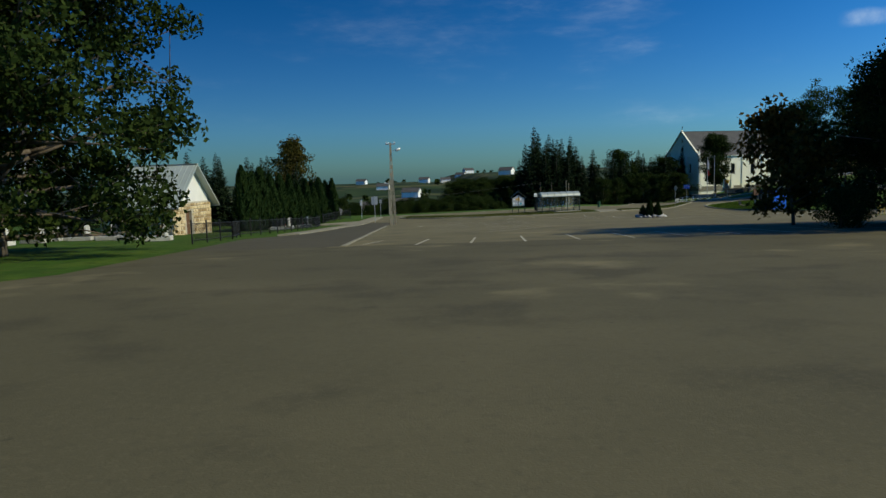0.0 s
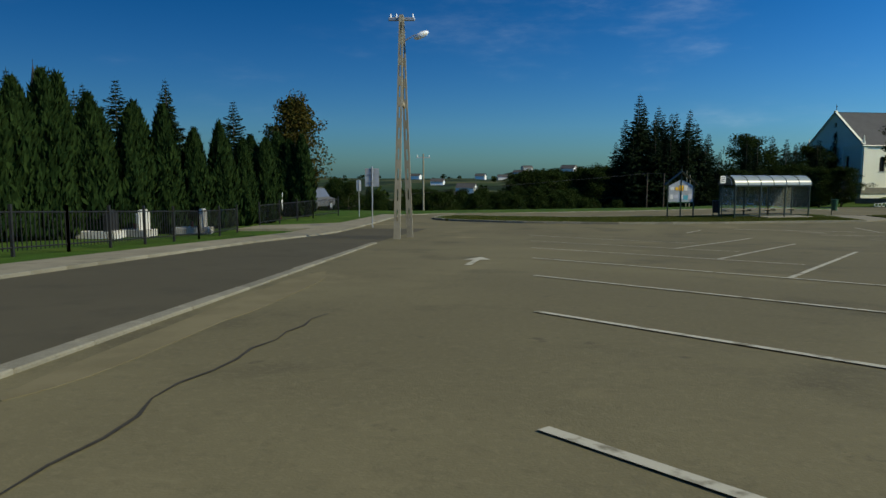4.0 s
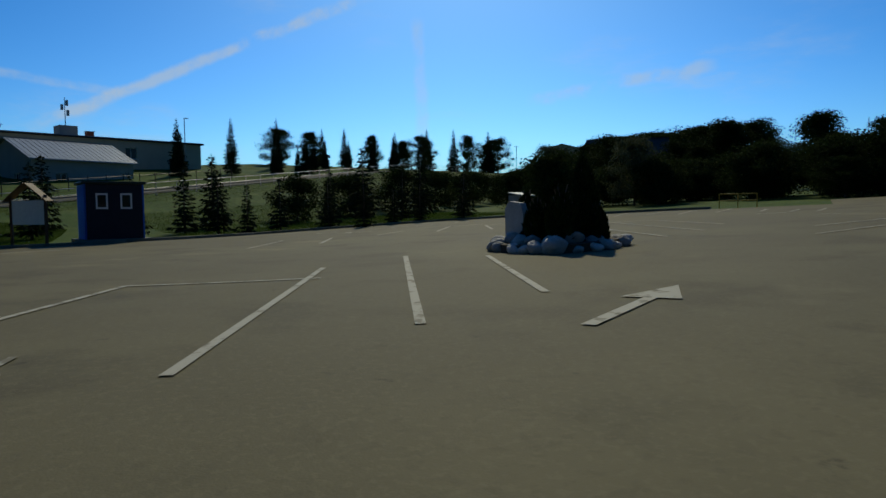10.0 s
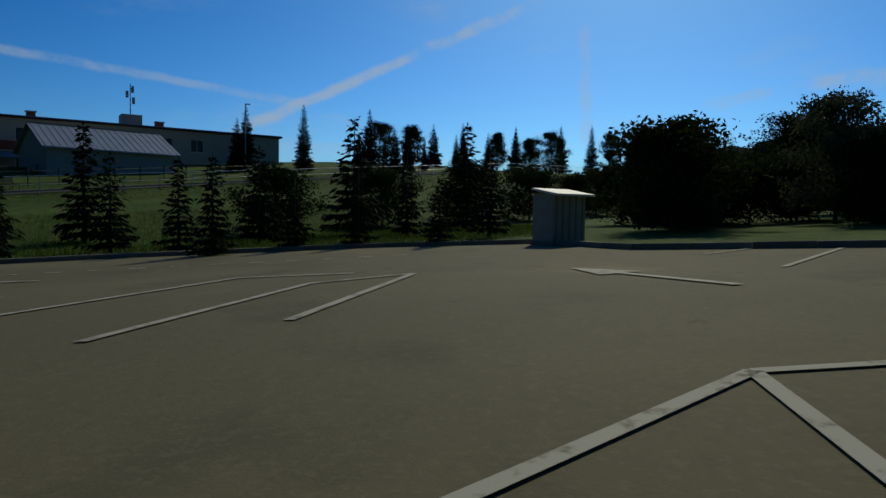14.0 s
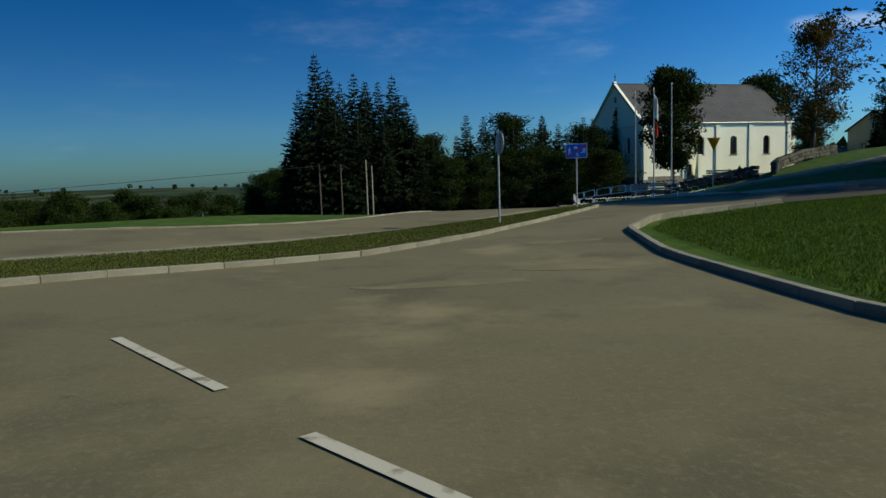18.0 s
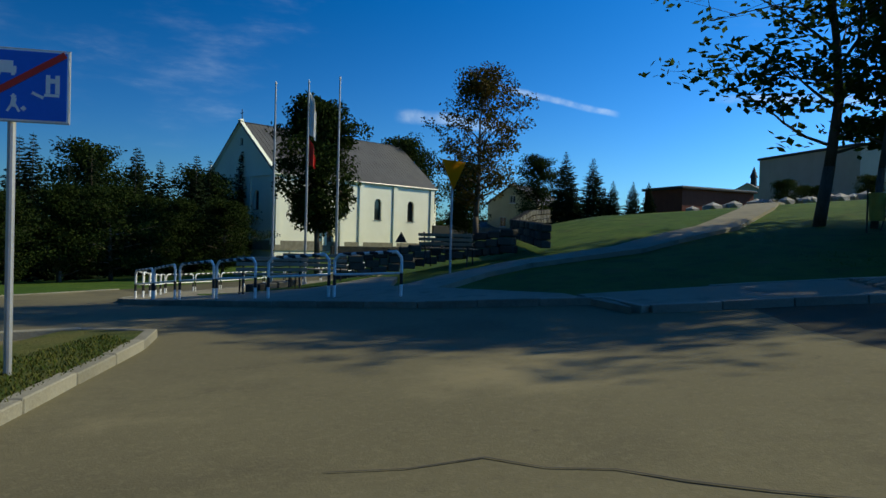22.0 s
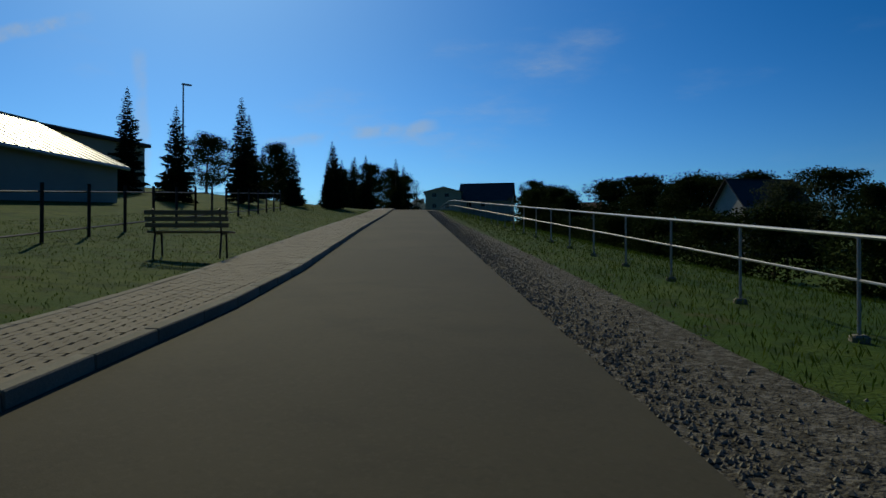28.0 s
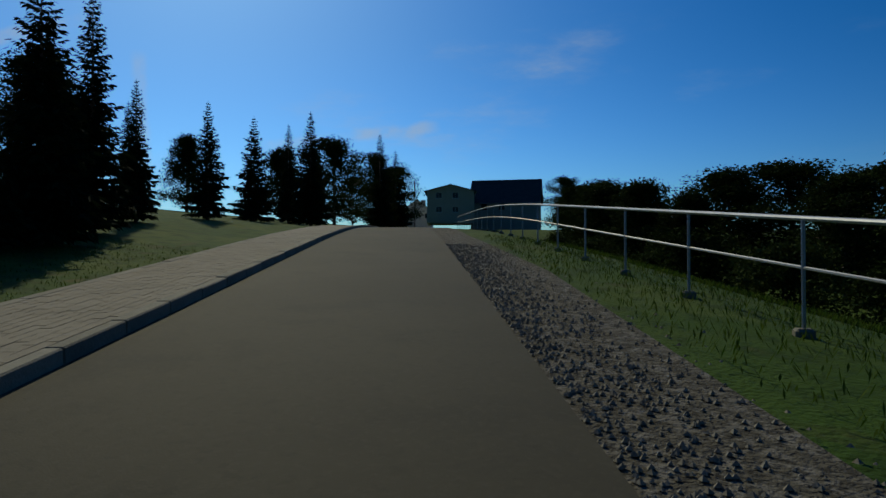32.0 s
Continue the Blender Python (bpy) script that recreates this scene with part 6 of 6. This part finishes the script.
# ---- buildings ----
def building(name, label, m, L, W, H, ridge, wall, roof, openings=None, over=.35, t=.3, frame_mat=M_WHITE, sink=1.2, gable=None, seams=0.0, mullion=True):
    """A house with its length along x. ridge: the roof's rise (0: flat). openings: per side a list of (centre, sill, width, height, kind)."""
    openings = openings or {}
    root = thing(name, label, "house" if name != "church" else "church", m)
    sides = {"S": (pose(0, 0, 0), L, 0), "E": (pose(L, 0, 0, 0, 0, 90), W, t), "N": (pose(L, W, 0, 0, 0, 180), L, 0), "W": (pose(0, W, 0, 0, 0, 270), W, t)}
    for side, (mm, ln, inset) in sides.items():
        a, b = inset, ln - inset
        out = [(a, -sink), (b, -sink), (b, H)]
        if ridge > 0 and side in "EW":
            slope = ridge / (W / 2)
            out = [(a, -sink), (b, -sink), (b, H + slope * inset), (ln / 2, H + ridge), (a, H + slope * inset)]
            if gable:
                out = [(a, -sink), (b, -sink), (b, H), (a, H)]
        else:
            out.append((a, H))
        holes, todo = [], []
        for c, sill, w, h, kind in openings.get(side, ()):
            lp = arch(c - w / 2, c + w / 2, sill, sill + h) if kind == "arch" else rect(c - w / 2, c + w / 2, sill, sill + h)
            if kind == "round":
                lp = [(c + w / 2 * math.cos(q), sill + h / 2 + h / 2 * math.sin(q)) for q in np.linspace(0, 2 * math.pi, 15)[:-1]]
            holes.append(lp)
            todo.append((c, sill, w, h, kind, lp))
        wl_ = part("wall", slab(out, t, mm, holes), wall, root)
        if gable and side in "EW":
            slope = ridge / (W / 2)
            part("gable", slab([(a, H + .004), (b, H + .004), (b, H + slope * inset), (ln / 2, H + ridge), (a, H + slope * inset)], t, mm), gable, root)
        for c, sill, w, h, kind, lp in todo:
            if kind == "door":
                d = part("door", slab(lp, .06, mm @ Matrix.Translation((0, t * .5, 0))), M_WOOD, root)
                part("handle", box((c + w * .36, t * .5 - .03, sill + 1.0), (.03, .05, .14), mm), M_GREY, d)
                continue
            pane = part("window", slab(lp, .02, mm @ Matrix.Translation((0, t * .62, 0))), M_GLASS, root)
            cx, cz = c, sill + h / 2
            inner = [(cx + (x - cx) * (1 - .14 / w), cz + (z - cz) * (1 - .14 / h)) for x, z in lp]
            part("frame", slab(lp, .05, mm @ Matrix.Translation((0, t * .62 - .055, 0)), [inner]), frame_mat, pane)
            if mullion and kind != "round":
                part("mullion", box((c, t * .62 - .03, cz), (.05, .04, h - .16), mm), frame_mat, pane)
            if kind != "round":
                part("sill", box((c, -.03, sill - .04), (w + .2, .14, .06), mm), frame_mat, pane)
    if ridge > 0:
        slope = math.atan2(ridge, W / 2)
        ln = math.hypot(ridge, W / 2) + over
        for s in (0, 1):
            mm = (Matrix.Translation((0, W / 2, H + ridge + .06)) @ pose(0, 0, 0, math.degrees(slope), 0, 0)) if s == 0 else (Matrix.Translation((L, W / 2, H + ridge + .06)) @ pose(0, 0, 0, 0, 0, 180) @ pose(0, 0, 0, math.degrees(slope), 0, 0))
            rf = part("roof", box((L / 2, -ln / 2, 0), (L + 2 * over, ln, .10), mm), roof, root)
            if seams:
                bm = bmesh.new()
                n = int((L + 2 * over) / seams)
                for i in range(n):
                    add_box(bm, (-over + (i + .5) * (L + 2 * over) / n, -ln / 2, .065), (.035, ln, .03), mm)
                part("seams", bm, roof, rf)
            part("gutter", rod((-over, 0, 0), (L + over, 0, 0), .07, .07, 6), M_GREY, rf, "", mm @ Matrix.Translation((0, -ln - .03, -.05)))
        part("ridge_cap", box((L / 2, W / 2, H + ridge + .13), (L + 2 * over, .3, .05)), roof, root)
    else:
        part("roof", box((L / 2, W / 2, H + .1), (L + 2 * over, W + 2 * over, .2), bevel=.03), roof, root)
        part("parapet", box((L / 2, W / 2, H + .24), (L + 2 * over - .1, W + 2 * over - .1, .06)), M_GREY, root)
    return root


def placed(x, y, z, turn):
    return Matrix.Translation((x, y, z)) @ pose(0, 0, 0, 0, 0, turn)


# church: its front faces west, its length runs east
CH_L, CH_W, CH_H, CH_R = 27.0, 16.2, 9.1, 6.6
CH = placed(89.3, 209.0, -.5, 10.0)
south = [(4.2, 3.9, 1.25, 2.9, "arch"), (10.2, 3.9, 1.25, 2.9, "arch"), (16.2, 3.9, 1.25, 2.9, "arch"), (22.4, 3.9, 1.25, 2.9, "arch"), (8.1, .5, 1.0, 2.0, "door")]
west = [(CH_W / 2, 10.6, 1.1, 1.1, "round"), (4.2, 4.6, 1.0, 2.4, "arch"), (CH_W - 4.2, 4.6, 1.0, 2.4, "arch"), (CH_W / 2, .5, 2.2, 3.2, "arch"), (CH_W / 2, 12.9, .7, .9, "arch")]
church = building("church", "cream-plastered church with steep grey metal roof", CH, CH_L, CH_W, CH_H, CH_R, M_PLASTER, M_ROOF, {"S": south, "W": west, "N": south}, .45, .5, M_BARK, 1.5, None, .6, False)
for side, mm, ln in (("S", pose(0, 0, 0), CH_L), ("W", pose(0, CH_W, 0, 0, 0, 270), CH_W)):
    part("cornice", box((ln / 2, -.10, CH_H - .25), (ln + .4, .22, .35), mm), M_PLASTER, church)
    part("plinth", box((ln / 2, -.06, .2), (ln + .1, .14, 1.2), mm), M_KERB, church, "grey stone plinth")
for u in (.35, 7.2, 13.2, 19.3, CH_L - .35):
    part("pilaster", box((u, -.09, CH_H / 2), (.7, .2, CH_H - .6)), M_PLASTER, church)
for u in (.4, 5.8, CH_W - 5.8, CH_W - .4):
    part("pilaster", box((u, -.09, CH_H / 2), (.7, .2, CH_H - .6), pose(0, CH_W, 0, 0, 0, 270)), M_PLASTER, church)
for s in (-1, 1):
    part("gable_moulding", box((0, 0, 0), (.5, .26, math.hypot(CH_R, CH_W / 2) + .7)), M_PLASTER, church, "", Matrix.Translation((-.14, CH_W / 2 + s * CH_W / 4, CH_H + CH_R / 2 + .12)) @ pose(0, 0, 0, s * math.degrees(math.atan2(CH_W / 2, CH_R)), 0, 0))
    part("finial", rod((.1, CH_W / 2 + s * (CH_W / 2 - .1), CH_H), (.1, CH_W / 2 + s * (CH_W / 2 - .1), CH_H + 1.7), .3, .05, 8), M_PLASTER, church)
for x0, z0 in ((0, CH_H + CH_R), (CH_L, CH_H + CH_R)):
    cr = bmesh.new()
    add_box(cr, (x0, CH_W / 2, z0 + .9), (.08, .08, 1.6))
    add_box(cr, (x0, CH_W / 2, z0 + 1.25), (.08, .7, .08))
    part("cross", cr, M_BLACK, church)
ap = part("apse", rod((CH_L + 1.5, CH_W / 2, -1.5), (CH_L + 1.5, CH_W / 2, 7.6), 5.2, 5.2, 10), M_PLASTER, church)
part("apse_roof", rod((CH_L + 1.5, CH_W / 2, 7.6), (CH_L + 1.5, CH_W / 2, 11.5), 5.6, .3, 10), M_ROOF, ap)
part("buttress", slab([(0, -1), (1.2, -1), (.4, 4), (0, 4)], .7, pose(9.6, -1.2, 0, 0, 0, 90)), M_PLASTER, church)

# church yard wall
yard = thing("yard_wall", "low pale stone wall with railing before the church", "wall", kind="structure")
for p, q in (((84.5, 202), (92, 199.5)), ((92, 199.5), (104, 197)), ((104, 197), (118, 195))):
    a, b = Vector(p), Vector(q)
    part("wall_run", box((0, 0, .3), ((b - a).length, .4, 1.0), bevel=.03), M_DARKSTONE, yard, "", Matrix.Translation(up((a.x + b.x) / 2, (a.y + b.y) / 2)) @ pose(0, 0, 0, 0, 0, math.degrees(math.atan2((b - a).y, (b - a).x))))

# stone barn by the cemetery: its gable faces the road
bz = ground(-4, 88.6) - .05
BARN = placed(-13.2, 89.43, bz - .2, -8)
barn = building("stone_barn", "yellow fieldstone barn with pale gable and metal roof", BARN, 6.2, 6.6, 2.75, 3.0, M_MORTAR, M_BARNROOF,
                {"E": [(2.5, .0, 1.0, 2.05, "door")], "S": [(5.4, .9, .8, 1.0, "rect"), (3.3, .0, 1.0, 1.9, "door"), (1.4, .9, .8, 1.0, "rect")]}, .65, .45, M_WOOD, .4, M_GABLE, .5)
barn.scale = (1.08, 1.08, 1.08)
east_m = pose(6.2, 0, 0, 0, 0, 90)
rb = random.Random(4)


def stone_run(mm, length, height, avoid, start=.0):
    z = .02
    while z < height - .12:
        h = min(rb.uniform(.2, .34), height - z)
        u = start
        while u < length - .1:
            w = min(rb.uniform(.24, .62), length - u)
            if not any(u + w > a - .06 and u < b + .06 and z < top for a, b, top in avoid):
                st = part("stone", box((0, 0, 0), (w - .035, .16, h - .03), bevel=.03), M_YELLOWSTONE, barn)
                st.matrix_local = mm @ pose(u + w / 2, .05 - rb.uniform(.01, .045), z + h / 2, 0, rb.uniform(-2.5, 2.5), 0)
            u += w
        z += h


stone_run(east_m, 6.6, 2.72, [(2.0, 3.0, 2.1)])
stone_run(pose(0, 0, 0), 6.2, 2.72, [(5.0, 5.8, 1.95), (2.8, 3.8, 1.95), (1.0, 1.8, 1.95)], .05)

# far church spire and village roofs
sp = thing("church_spire", "dark pointed spire of a distant church", "church tower", Matrix.Translation((-155, 336, -2)))
part("tower", box((0, 0, 4), (6, 6, 30)), M_GREYWALL, sp)
part("spire", rod((0, 0, 19), (0, 0, 47), 4.0, .1, 8), M_DARKROOF, sp)
part("finial", rod((0, 0, 46.5), (0, 0, 49), .15, .05, 6), M_BLACK, sp)
rv = random.Random(21)
WIN = {"S": [(2, 1, 1, 1.3, "r"), (5, 1, 1, 1.3, "r"), (8, 1, 1, 1.3, "r")], "E": [(2.5, 1, 1, 1.3, "r"), (5, 1, 1, 1.3, "r")], "W": [(2.5, 1, 1, 1.3, "r"), (5, 1, 1, 1.3, "r")]}
for i, (x, y, kind) in enumerate(((-19.2, 226, 1), (2, 262, 0), (-6, 290, 2), (-30, 270, 0), (52, 300, 0), (20, 320, 0), (-60, 420, 0), (40, 520, 2), (90, 640, 0), (0, 700, 0), (120, 900, 0), (-40, 980, 0), (60, 1250, 0),
                                   (85, 1255, 0), (104, 1262, 0), (20, 1240, 0), (-90, 1230, 0))):
    big = 1.0 if y < 700 else 1.7
    h = building("village_house", ("small white house with a grey roof" if kind == 0 else "low shed with a pale metal roof" if kind == 1 else "plain house with a dark roof") + (" on the far hill" if y > 700 else " below the road"),
                 placed(x, y, ground(x, y), rv.uniform(-30, 30)), 10, 7.5, (2.2 if kind == 1 else 3.4), 2.2 if kind != 1 else 1.4, M_WHITE, M_PALEROOF if kind == 1 else M_DARKROOF if kind == 2 else M_ROOF, WIN if y < 350 else {}, .4, .25)
    h.scale = (big,) * 3 if kind != 1 else (.5, .5, .7)
    h["group"] = "village houses"

# yellow house and sheds by the church
YW = {"S": [(2, 1.2, 1, 1.4, "r"), (5, 1.2, 1, 1.4, "r"), (8, 1.2, 1, 1.4, "r")], "W": [(2.5, 1.2, 1, 1.4, "r"), (5.5, 1.2, 1, 1.4, "r"), (4, 4.6, .9, 1.1, "r")]}
building("yellow_house", "tall yellow-rendered house with a grey gable roof", placed(124, 200, 1.8, 20), 9, 8, 4.6, 2.6, M_YELLOWWALL, M_ROOF, YW)
building("outbuilding", "long low white outbuilding behind the trees", placed(117.5, 205, .2, 10), 15, 6, 2.4, 1.2, M_GREYWALL, M_DARKROOF, {"S": [(3, 1, 1, 1.2, "r"), (7, 1, 1, 1.2, "r"), (11, 1, 1, 1.2, "r")]})
building("shed", "flat-roofed red-brown timber shed on the hill", placed(111.5, 168.4, ground(113, 169) - .3, -12), 9, 5, 2.9, 0, M_REDBAND, M_DARKROOF, {"S": [(6.5, .2, 1, 2, "door")]}, .25)
ch2 = building("chapel", "pale gabled hall with a small roof turret", placed(198, 205, 6.0, 15), 16, 12, 5.5, 3.2, M_CREAM, M_DARKROOF, {"W": [(3, 1.2, 1.4, 2.2, "r"), (6, 1.2, 1.4, 2.2, "r"), (9, 1.2, 1.4, 2.2, "r")]})
part("turret", rod((5, 6, 8.4), (5, 6, 10.4), .7, .6, 8), M_DARKROOF, ch2)
part("turret_roof", rod((5, 6, 10.4), (5, 6, 12.8), .9, .05, 8), M_DARKROOF, ch2)

# parish buildings on the hill
g0 = ground(137, 160)
CW = {"S": [(u, 1.0 + f * 3, 1.5, 1.5, "r") for u in (4, 9, 14, 19, 24) for f in (0, 1)], "W": [(3, 1, 1.4, 1.4, "r"), (8, 1, 1.4, 1.4, "r")]}
hall = building("parish_hall", "cream-rendered flat-roofed hall with a dark eaves line", placed(128.5, 160.5, g0 - .5, -22), 26, 14, 5.9, 0, M_CREAM, M_DARKROOF, {"S": [(9, .9, 3.6, 1.5, "r"), (19, .9, 2, 1.5, "r")], "W": [(4, 1, 1.4, 1.4, "r")]}, .2)
building("pale_roof_house", "low house with a pale hipped metal roof", placed(139.5, 146, ground(140, 146) - .3, -30), 12, 8, 2.6, 2.4, M_CREAM, M_PALEROOF, {"S": [(3, .9, 1.3, 1.3, "r"), (8, .9, 1.3, 1.3, "r")], "W": [(4, .9, 1.2, 1.3, "r")]})
g1 = ground(113, 128)
par = building("parish_house", "two-storey cream parish house with red-brown balcony band", placed(111.8, 139.2, g1 - 1.5, -60), 37, 13, 6.6, 0, M_CREAM, M_DARKROOF,
               {"S": [(u, 4.2, 1.5, 1.5, "r") for u in (2.5, 6, 9.5, 13, 16.5, 20, 23.5, 27)] + [(u, 1.1, 1.5, 1.5, "r") for u in (2.5, 9.5, 13, 20, 27)] + [(6, .35, 1.1, 2.1, "door")], "W": [(3, 4.2, 1.3, 1.5, "r"), (7, 4.2, 1.3, 1.5, "r"), (10, 4.2, 1.3, 1.5, "r")],
                "E": [(3, 4.2, 1.3, 1.5, "r"), (8, 4.2, 1.3, 1.5, "r")]}, .35)
for u in (4.2, 12.0):
    bal = part("balcony", box((u + 2, -.65, 3.1), (5.4, 1.3, .18)), M_GREY, par)
    part("balcony_front", box((u + 2, -1.27, 3.65), (5.4, .08, .95)), M_REDBAND, bal, "red-brown balcony front")
    for dx in (-2.66, 2.66):
        part("balcony_side", box((u + 2 + dx, -.62, 3.65), (.08, 1.2, .95)), M_REDBAND, bal)
for u in (3.5, 10.5, 24):
    ck = part("chimney", box((u, 6, 7.3), (.9, .9, 1.5)), M_REDBAND, par)
    part("cap", box((u, 6, 8.1), (1.1, 1.1, .1)), M_GREY, ck)
stack = part("lift_house", box((20.5, 4.5, 7.5), (2.2, 2.2, 1.9)), M_GREYWALL, par)
part("antenna_mast", rod((20.5, 4.5, 8.4), (20.5, 4.5, 12.2), .06, .04), M_BLACK, stack)
for z0, dx in ((10.2, .35), (10.9, -.35), (11.5, .25)):
    part("antenna", box((20.5 + dx, 4.5, z0), (.28, .3, .75)), M_GREY, stack)
part("awning", box((0, 0, 0), (4.2, 1.9, .06), pose(7, -1.6, 2.75, 24, 0, 0)), M_PALEROOF, par, "pale entrance canopy")
for u in (0, .4):
    part("aerial", rod((2.2 + u * 4, 8, 6.8), (2.2 + u * 4, 8, 8.8), .025), M_GREY, par)
g2 = ground(104, 118)
ann = building("annex", "grey-rendered annex with a pale zinc gable roof", placed(103.9, 122.6, g2 - 1.3, -50.5), 11.2, 10.0, 3.9, 2.3, M_GREYWALL, M_PALEROOF, {"S": [(3, 1.1, 1.2, 1.3, "r")], "W": [(3, 1.1, 1.1, 1.3, "r"), (7, 1.1, 1.1, 1.3, "r")], "E": [(5, 1.1, 1.1, 1.3, "r")]}, .4, .3, M_WHITE, 1.2, None, .6)
lp = thing("lamp_post", "thin grey street lamp beside the annex", "street lamp", at_ground(117.5, 108.6, 0))
part("pole", rod((0, 0, -.2), (0, 0, 7.2), .07, .045), M_GREY, lp)
part("lamp_head", box((0, -.2, 7.2), (.16, .6, .1), bevel=.03), M_BLACK, lp)

# rubble garden slope before the parish hall
rr = random.Random(31)
slope = []
for i in range(260):
    a = rr.random()
    x, y = 92 + 30 * a + rr.uniform(-2, 2), 152 - 16 * a + rr.uniform(-3.5, 3.5)
    slope.append((x, y, rr.uniform(.25, .55)))
bm_v, bm_f = [], []
ico = bmesh.new()
bmesh.ops.create_icosphere(ico, subdivisions=1, radius=1)
iv, jf = [v.co.copy() for v in ico.verts], [tuple(v.index for v in f.verts) for f in ico.faces]
ico.free()
for x, y, s in slope:
    o = len(bm_v)
    c = up(x, y, .15)
    bm_v += [(c.x + v.x * s * 1.2, c.y + v.y * s, c.z + v.z * s * .7) for v in iv]
    bm_f += [tuple(o + k for k in f) for f in jf]
tagged(new("rubble_slope", raw("rubble_slope", bm_v, bm_f, M_STONE)), "pale rubble stones on the slope below the hall", "rubble", kind="stuff")
for i in range(16):
    plant("garden_shrub", "small rounded garden shrub among rubble stones", "shrub", BUSH[1], 93 + 1.9 * i, 151 - i + rr.uniform(-2, 2), rr.uniform(.2, .4), i * 40, "garden shrubs")

# houses at the top of the lane
HW = {"S": [(3, 1, 1.3, 1.3, "r"), (7, 1, 1.3, 1.3, "r")], "W": [(2.5, 1, 1.3, 1.3, "r"), (6, 1, 1.3, 1.3, "r"), (5, 4.3, 1.2, 1.2, "r")], "N": [(3, 1, 1.3, 1.3, "r"), (7, 1, 1.3, 1.3, "r")]}
hz = ground(236, -20)
dk = building("far_house", "white house with a steep dark roof and pale gable", placed(220, -25, 15.8, 38), 15, 10, 2.8, 5.2, M_GREYWALL, M_DARKROOF, HW, .6, .3, M_WOOD, 5)
part("gable_window", slab([(11.0, 6.4), (13.0, 6.4), (12, 4.4)], 1.6, Matrix.Translation((0, .9, 0))), M_WHITE, dk, "white triangular dormer")
building("far_house", "pale two-storey cube house with a low roof", placed(218, -2, 14.6, -40), 11, 10, 5.6, 1.3, M_CREAM, M_DARKROOF, {"S": HW["S"] + [(3, 4, 1.3, 1.3, "r"), (7, 4, 1.3, 1.3, "r")], "W": [(2.5, 1, 1.3, 1.3, "r"), (6, 1, 1.3, 1.3, "r"), (2.5, 4, 1.3, 1.3, "r"), (6, 4, 1.3, 1.3, "r")]}, .5)
building("far_house", "small white gabled house at the lane's end", placed(240, -8, 14.5, -42), 9, 7, 3, 2.6, M_WHITE, M_ROOF, HW, .4)
building("far_house", "low house with a reddish-brown roof among trees", placed(200, -44, 12, 20), 12, 9, 2.8, 3.2, M_CREAM, mat("brown_tile_roof", (.10, .045, .03), (.17, .08, .05), 0.8, 2, 30, 0.2), HW, .5)
building("far_house", "dark-roofed house half hidden by garden trees", placed(112.5, 41.5, 4.6, 59), 7.5, 6.5, 3.4, 3.0, M_GREYWALL, M_DARKROOF, {"W": [(2, 1, 1.1, 1.3, "r"), (4.4, 1, 1.1, 1.3, "r")]}, .5, .3, M_WHITE, 3.5)
mast = thing("radio_mast", "thin distant lattice radio mast", "mast", Matrix.Translation((382, -312, 30)))
for dx, dy in ((-.8, -.8), (.8, -.8), (0, .9)):
    part("leg", rod((dx, dy, -12), (dx * .3, dy * .3, 30), .12, .08, 5), M_GREY, mast)
for z0 in range(-8, 30, 4):
    part("brace", rod((-.7, -.7, z0), (.7, -.7, z0 + 3), .06, .06, 4), M_GREY, mast)

# ---- pieces of paving and gravel, last ----
paver = mesh_of(box((0, 0, 0), (.194, .094, .06)), "paver", M_PAVER)
holder = thing("paver_field", "worn pale concrete block paving of the footway", "paving", kind="structure")
pv, pf, count = [], [], 0
cube_v = [(-1, -1, 1), (1, -1, 1), (1, 1, 1), (-1, 1, 1), (-1, -1, -1), (1, -1, -1), (1, 1, -1), (-1, 1, -1)]
cube_f = [(0, 1, 2, 3), (0, 4, 5, 1), (1, 5, 6, 2), (2, 6, 7, 3), (3, 7, 4, 0)]
rq = random.Random(17)
for i in range(int(88 / .2)):
    s = 1.0 + i * .2
    for j in range(13):
        d = left_edge(s) - .2 - j * .1
        ss = s + (.1 if j % 2 else 0)
        x, y = along(ss, d)
        z = ground(x, y) + ISLAND_Z + .004 + rq.uniform(-.002, .002)
        if 52 < s < 55.5:
            ob = part("paver", paver, None, holder)
            ob.matrix_local = Matrix.Translation((x, y, z - .02)) @ pose(0, 0, 0, 0, -4.97, -36.87)
            continue
        o = len(pv)
        for a, b, c in cube_v:
            ux, uy = a * .097, b * .047
            px, py = x + .8 * ux + .6 * uy, y - .6 * ux + .8 * uy
            pv.append((px, py, z + .01 + ux * .087 + (c - 1) * .02))
        pf += [tuple(o + k for k in f) for f in cube_f]
rest = part("paver_rest", raw("paver_rest", pv, pf, M_PAVER), None, holder)
tagged(rest, "pale concrete blocks in rows", kind="stuff")

sv, sf = [], []
for i in range(15000):
    s, d = rq.uniform(4, 76), 1.22 + abs(rq.gauss(0, .5))
    x, y = along(s, d)
    r = rq.uniform(.012, .028)
    o = len(sv)
    z = ground(x, y) + .035
    a = rq.uniform(0, 3)
    for u, v, w in ((1, 0, 0), (-.2, .9, .1), (-.9, -.1, 0), (.1, -.8, 0), (.1, .1, .9)):
        sv.append((x + r * (u * math.cos(a) - v * math.sin(a)), y + r * (u * math.sin(a) + v * math.cos(a)), z + r * w))
    sf += [(o, o + 1, o + 4), (o + 1, o + 2, o + 4), (o + 2, o + 3, o + 4), (o + 3, o, o + 4)]
tagged(new("gravel", raw("gravel", sv, sf, M_OCHRE)), "loose grey and ochre gravel stones on the shoulder", "gravel", kind="stuff")
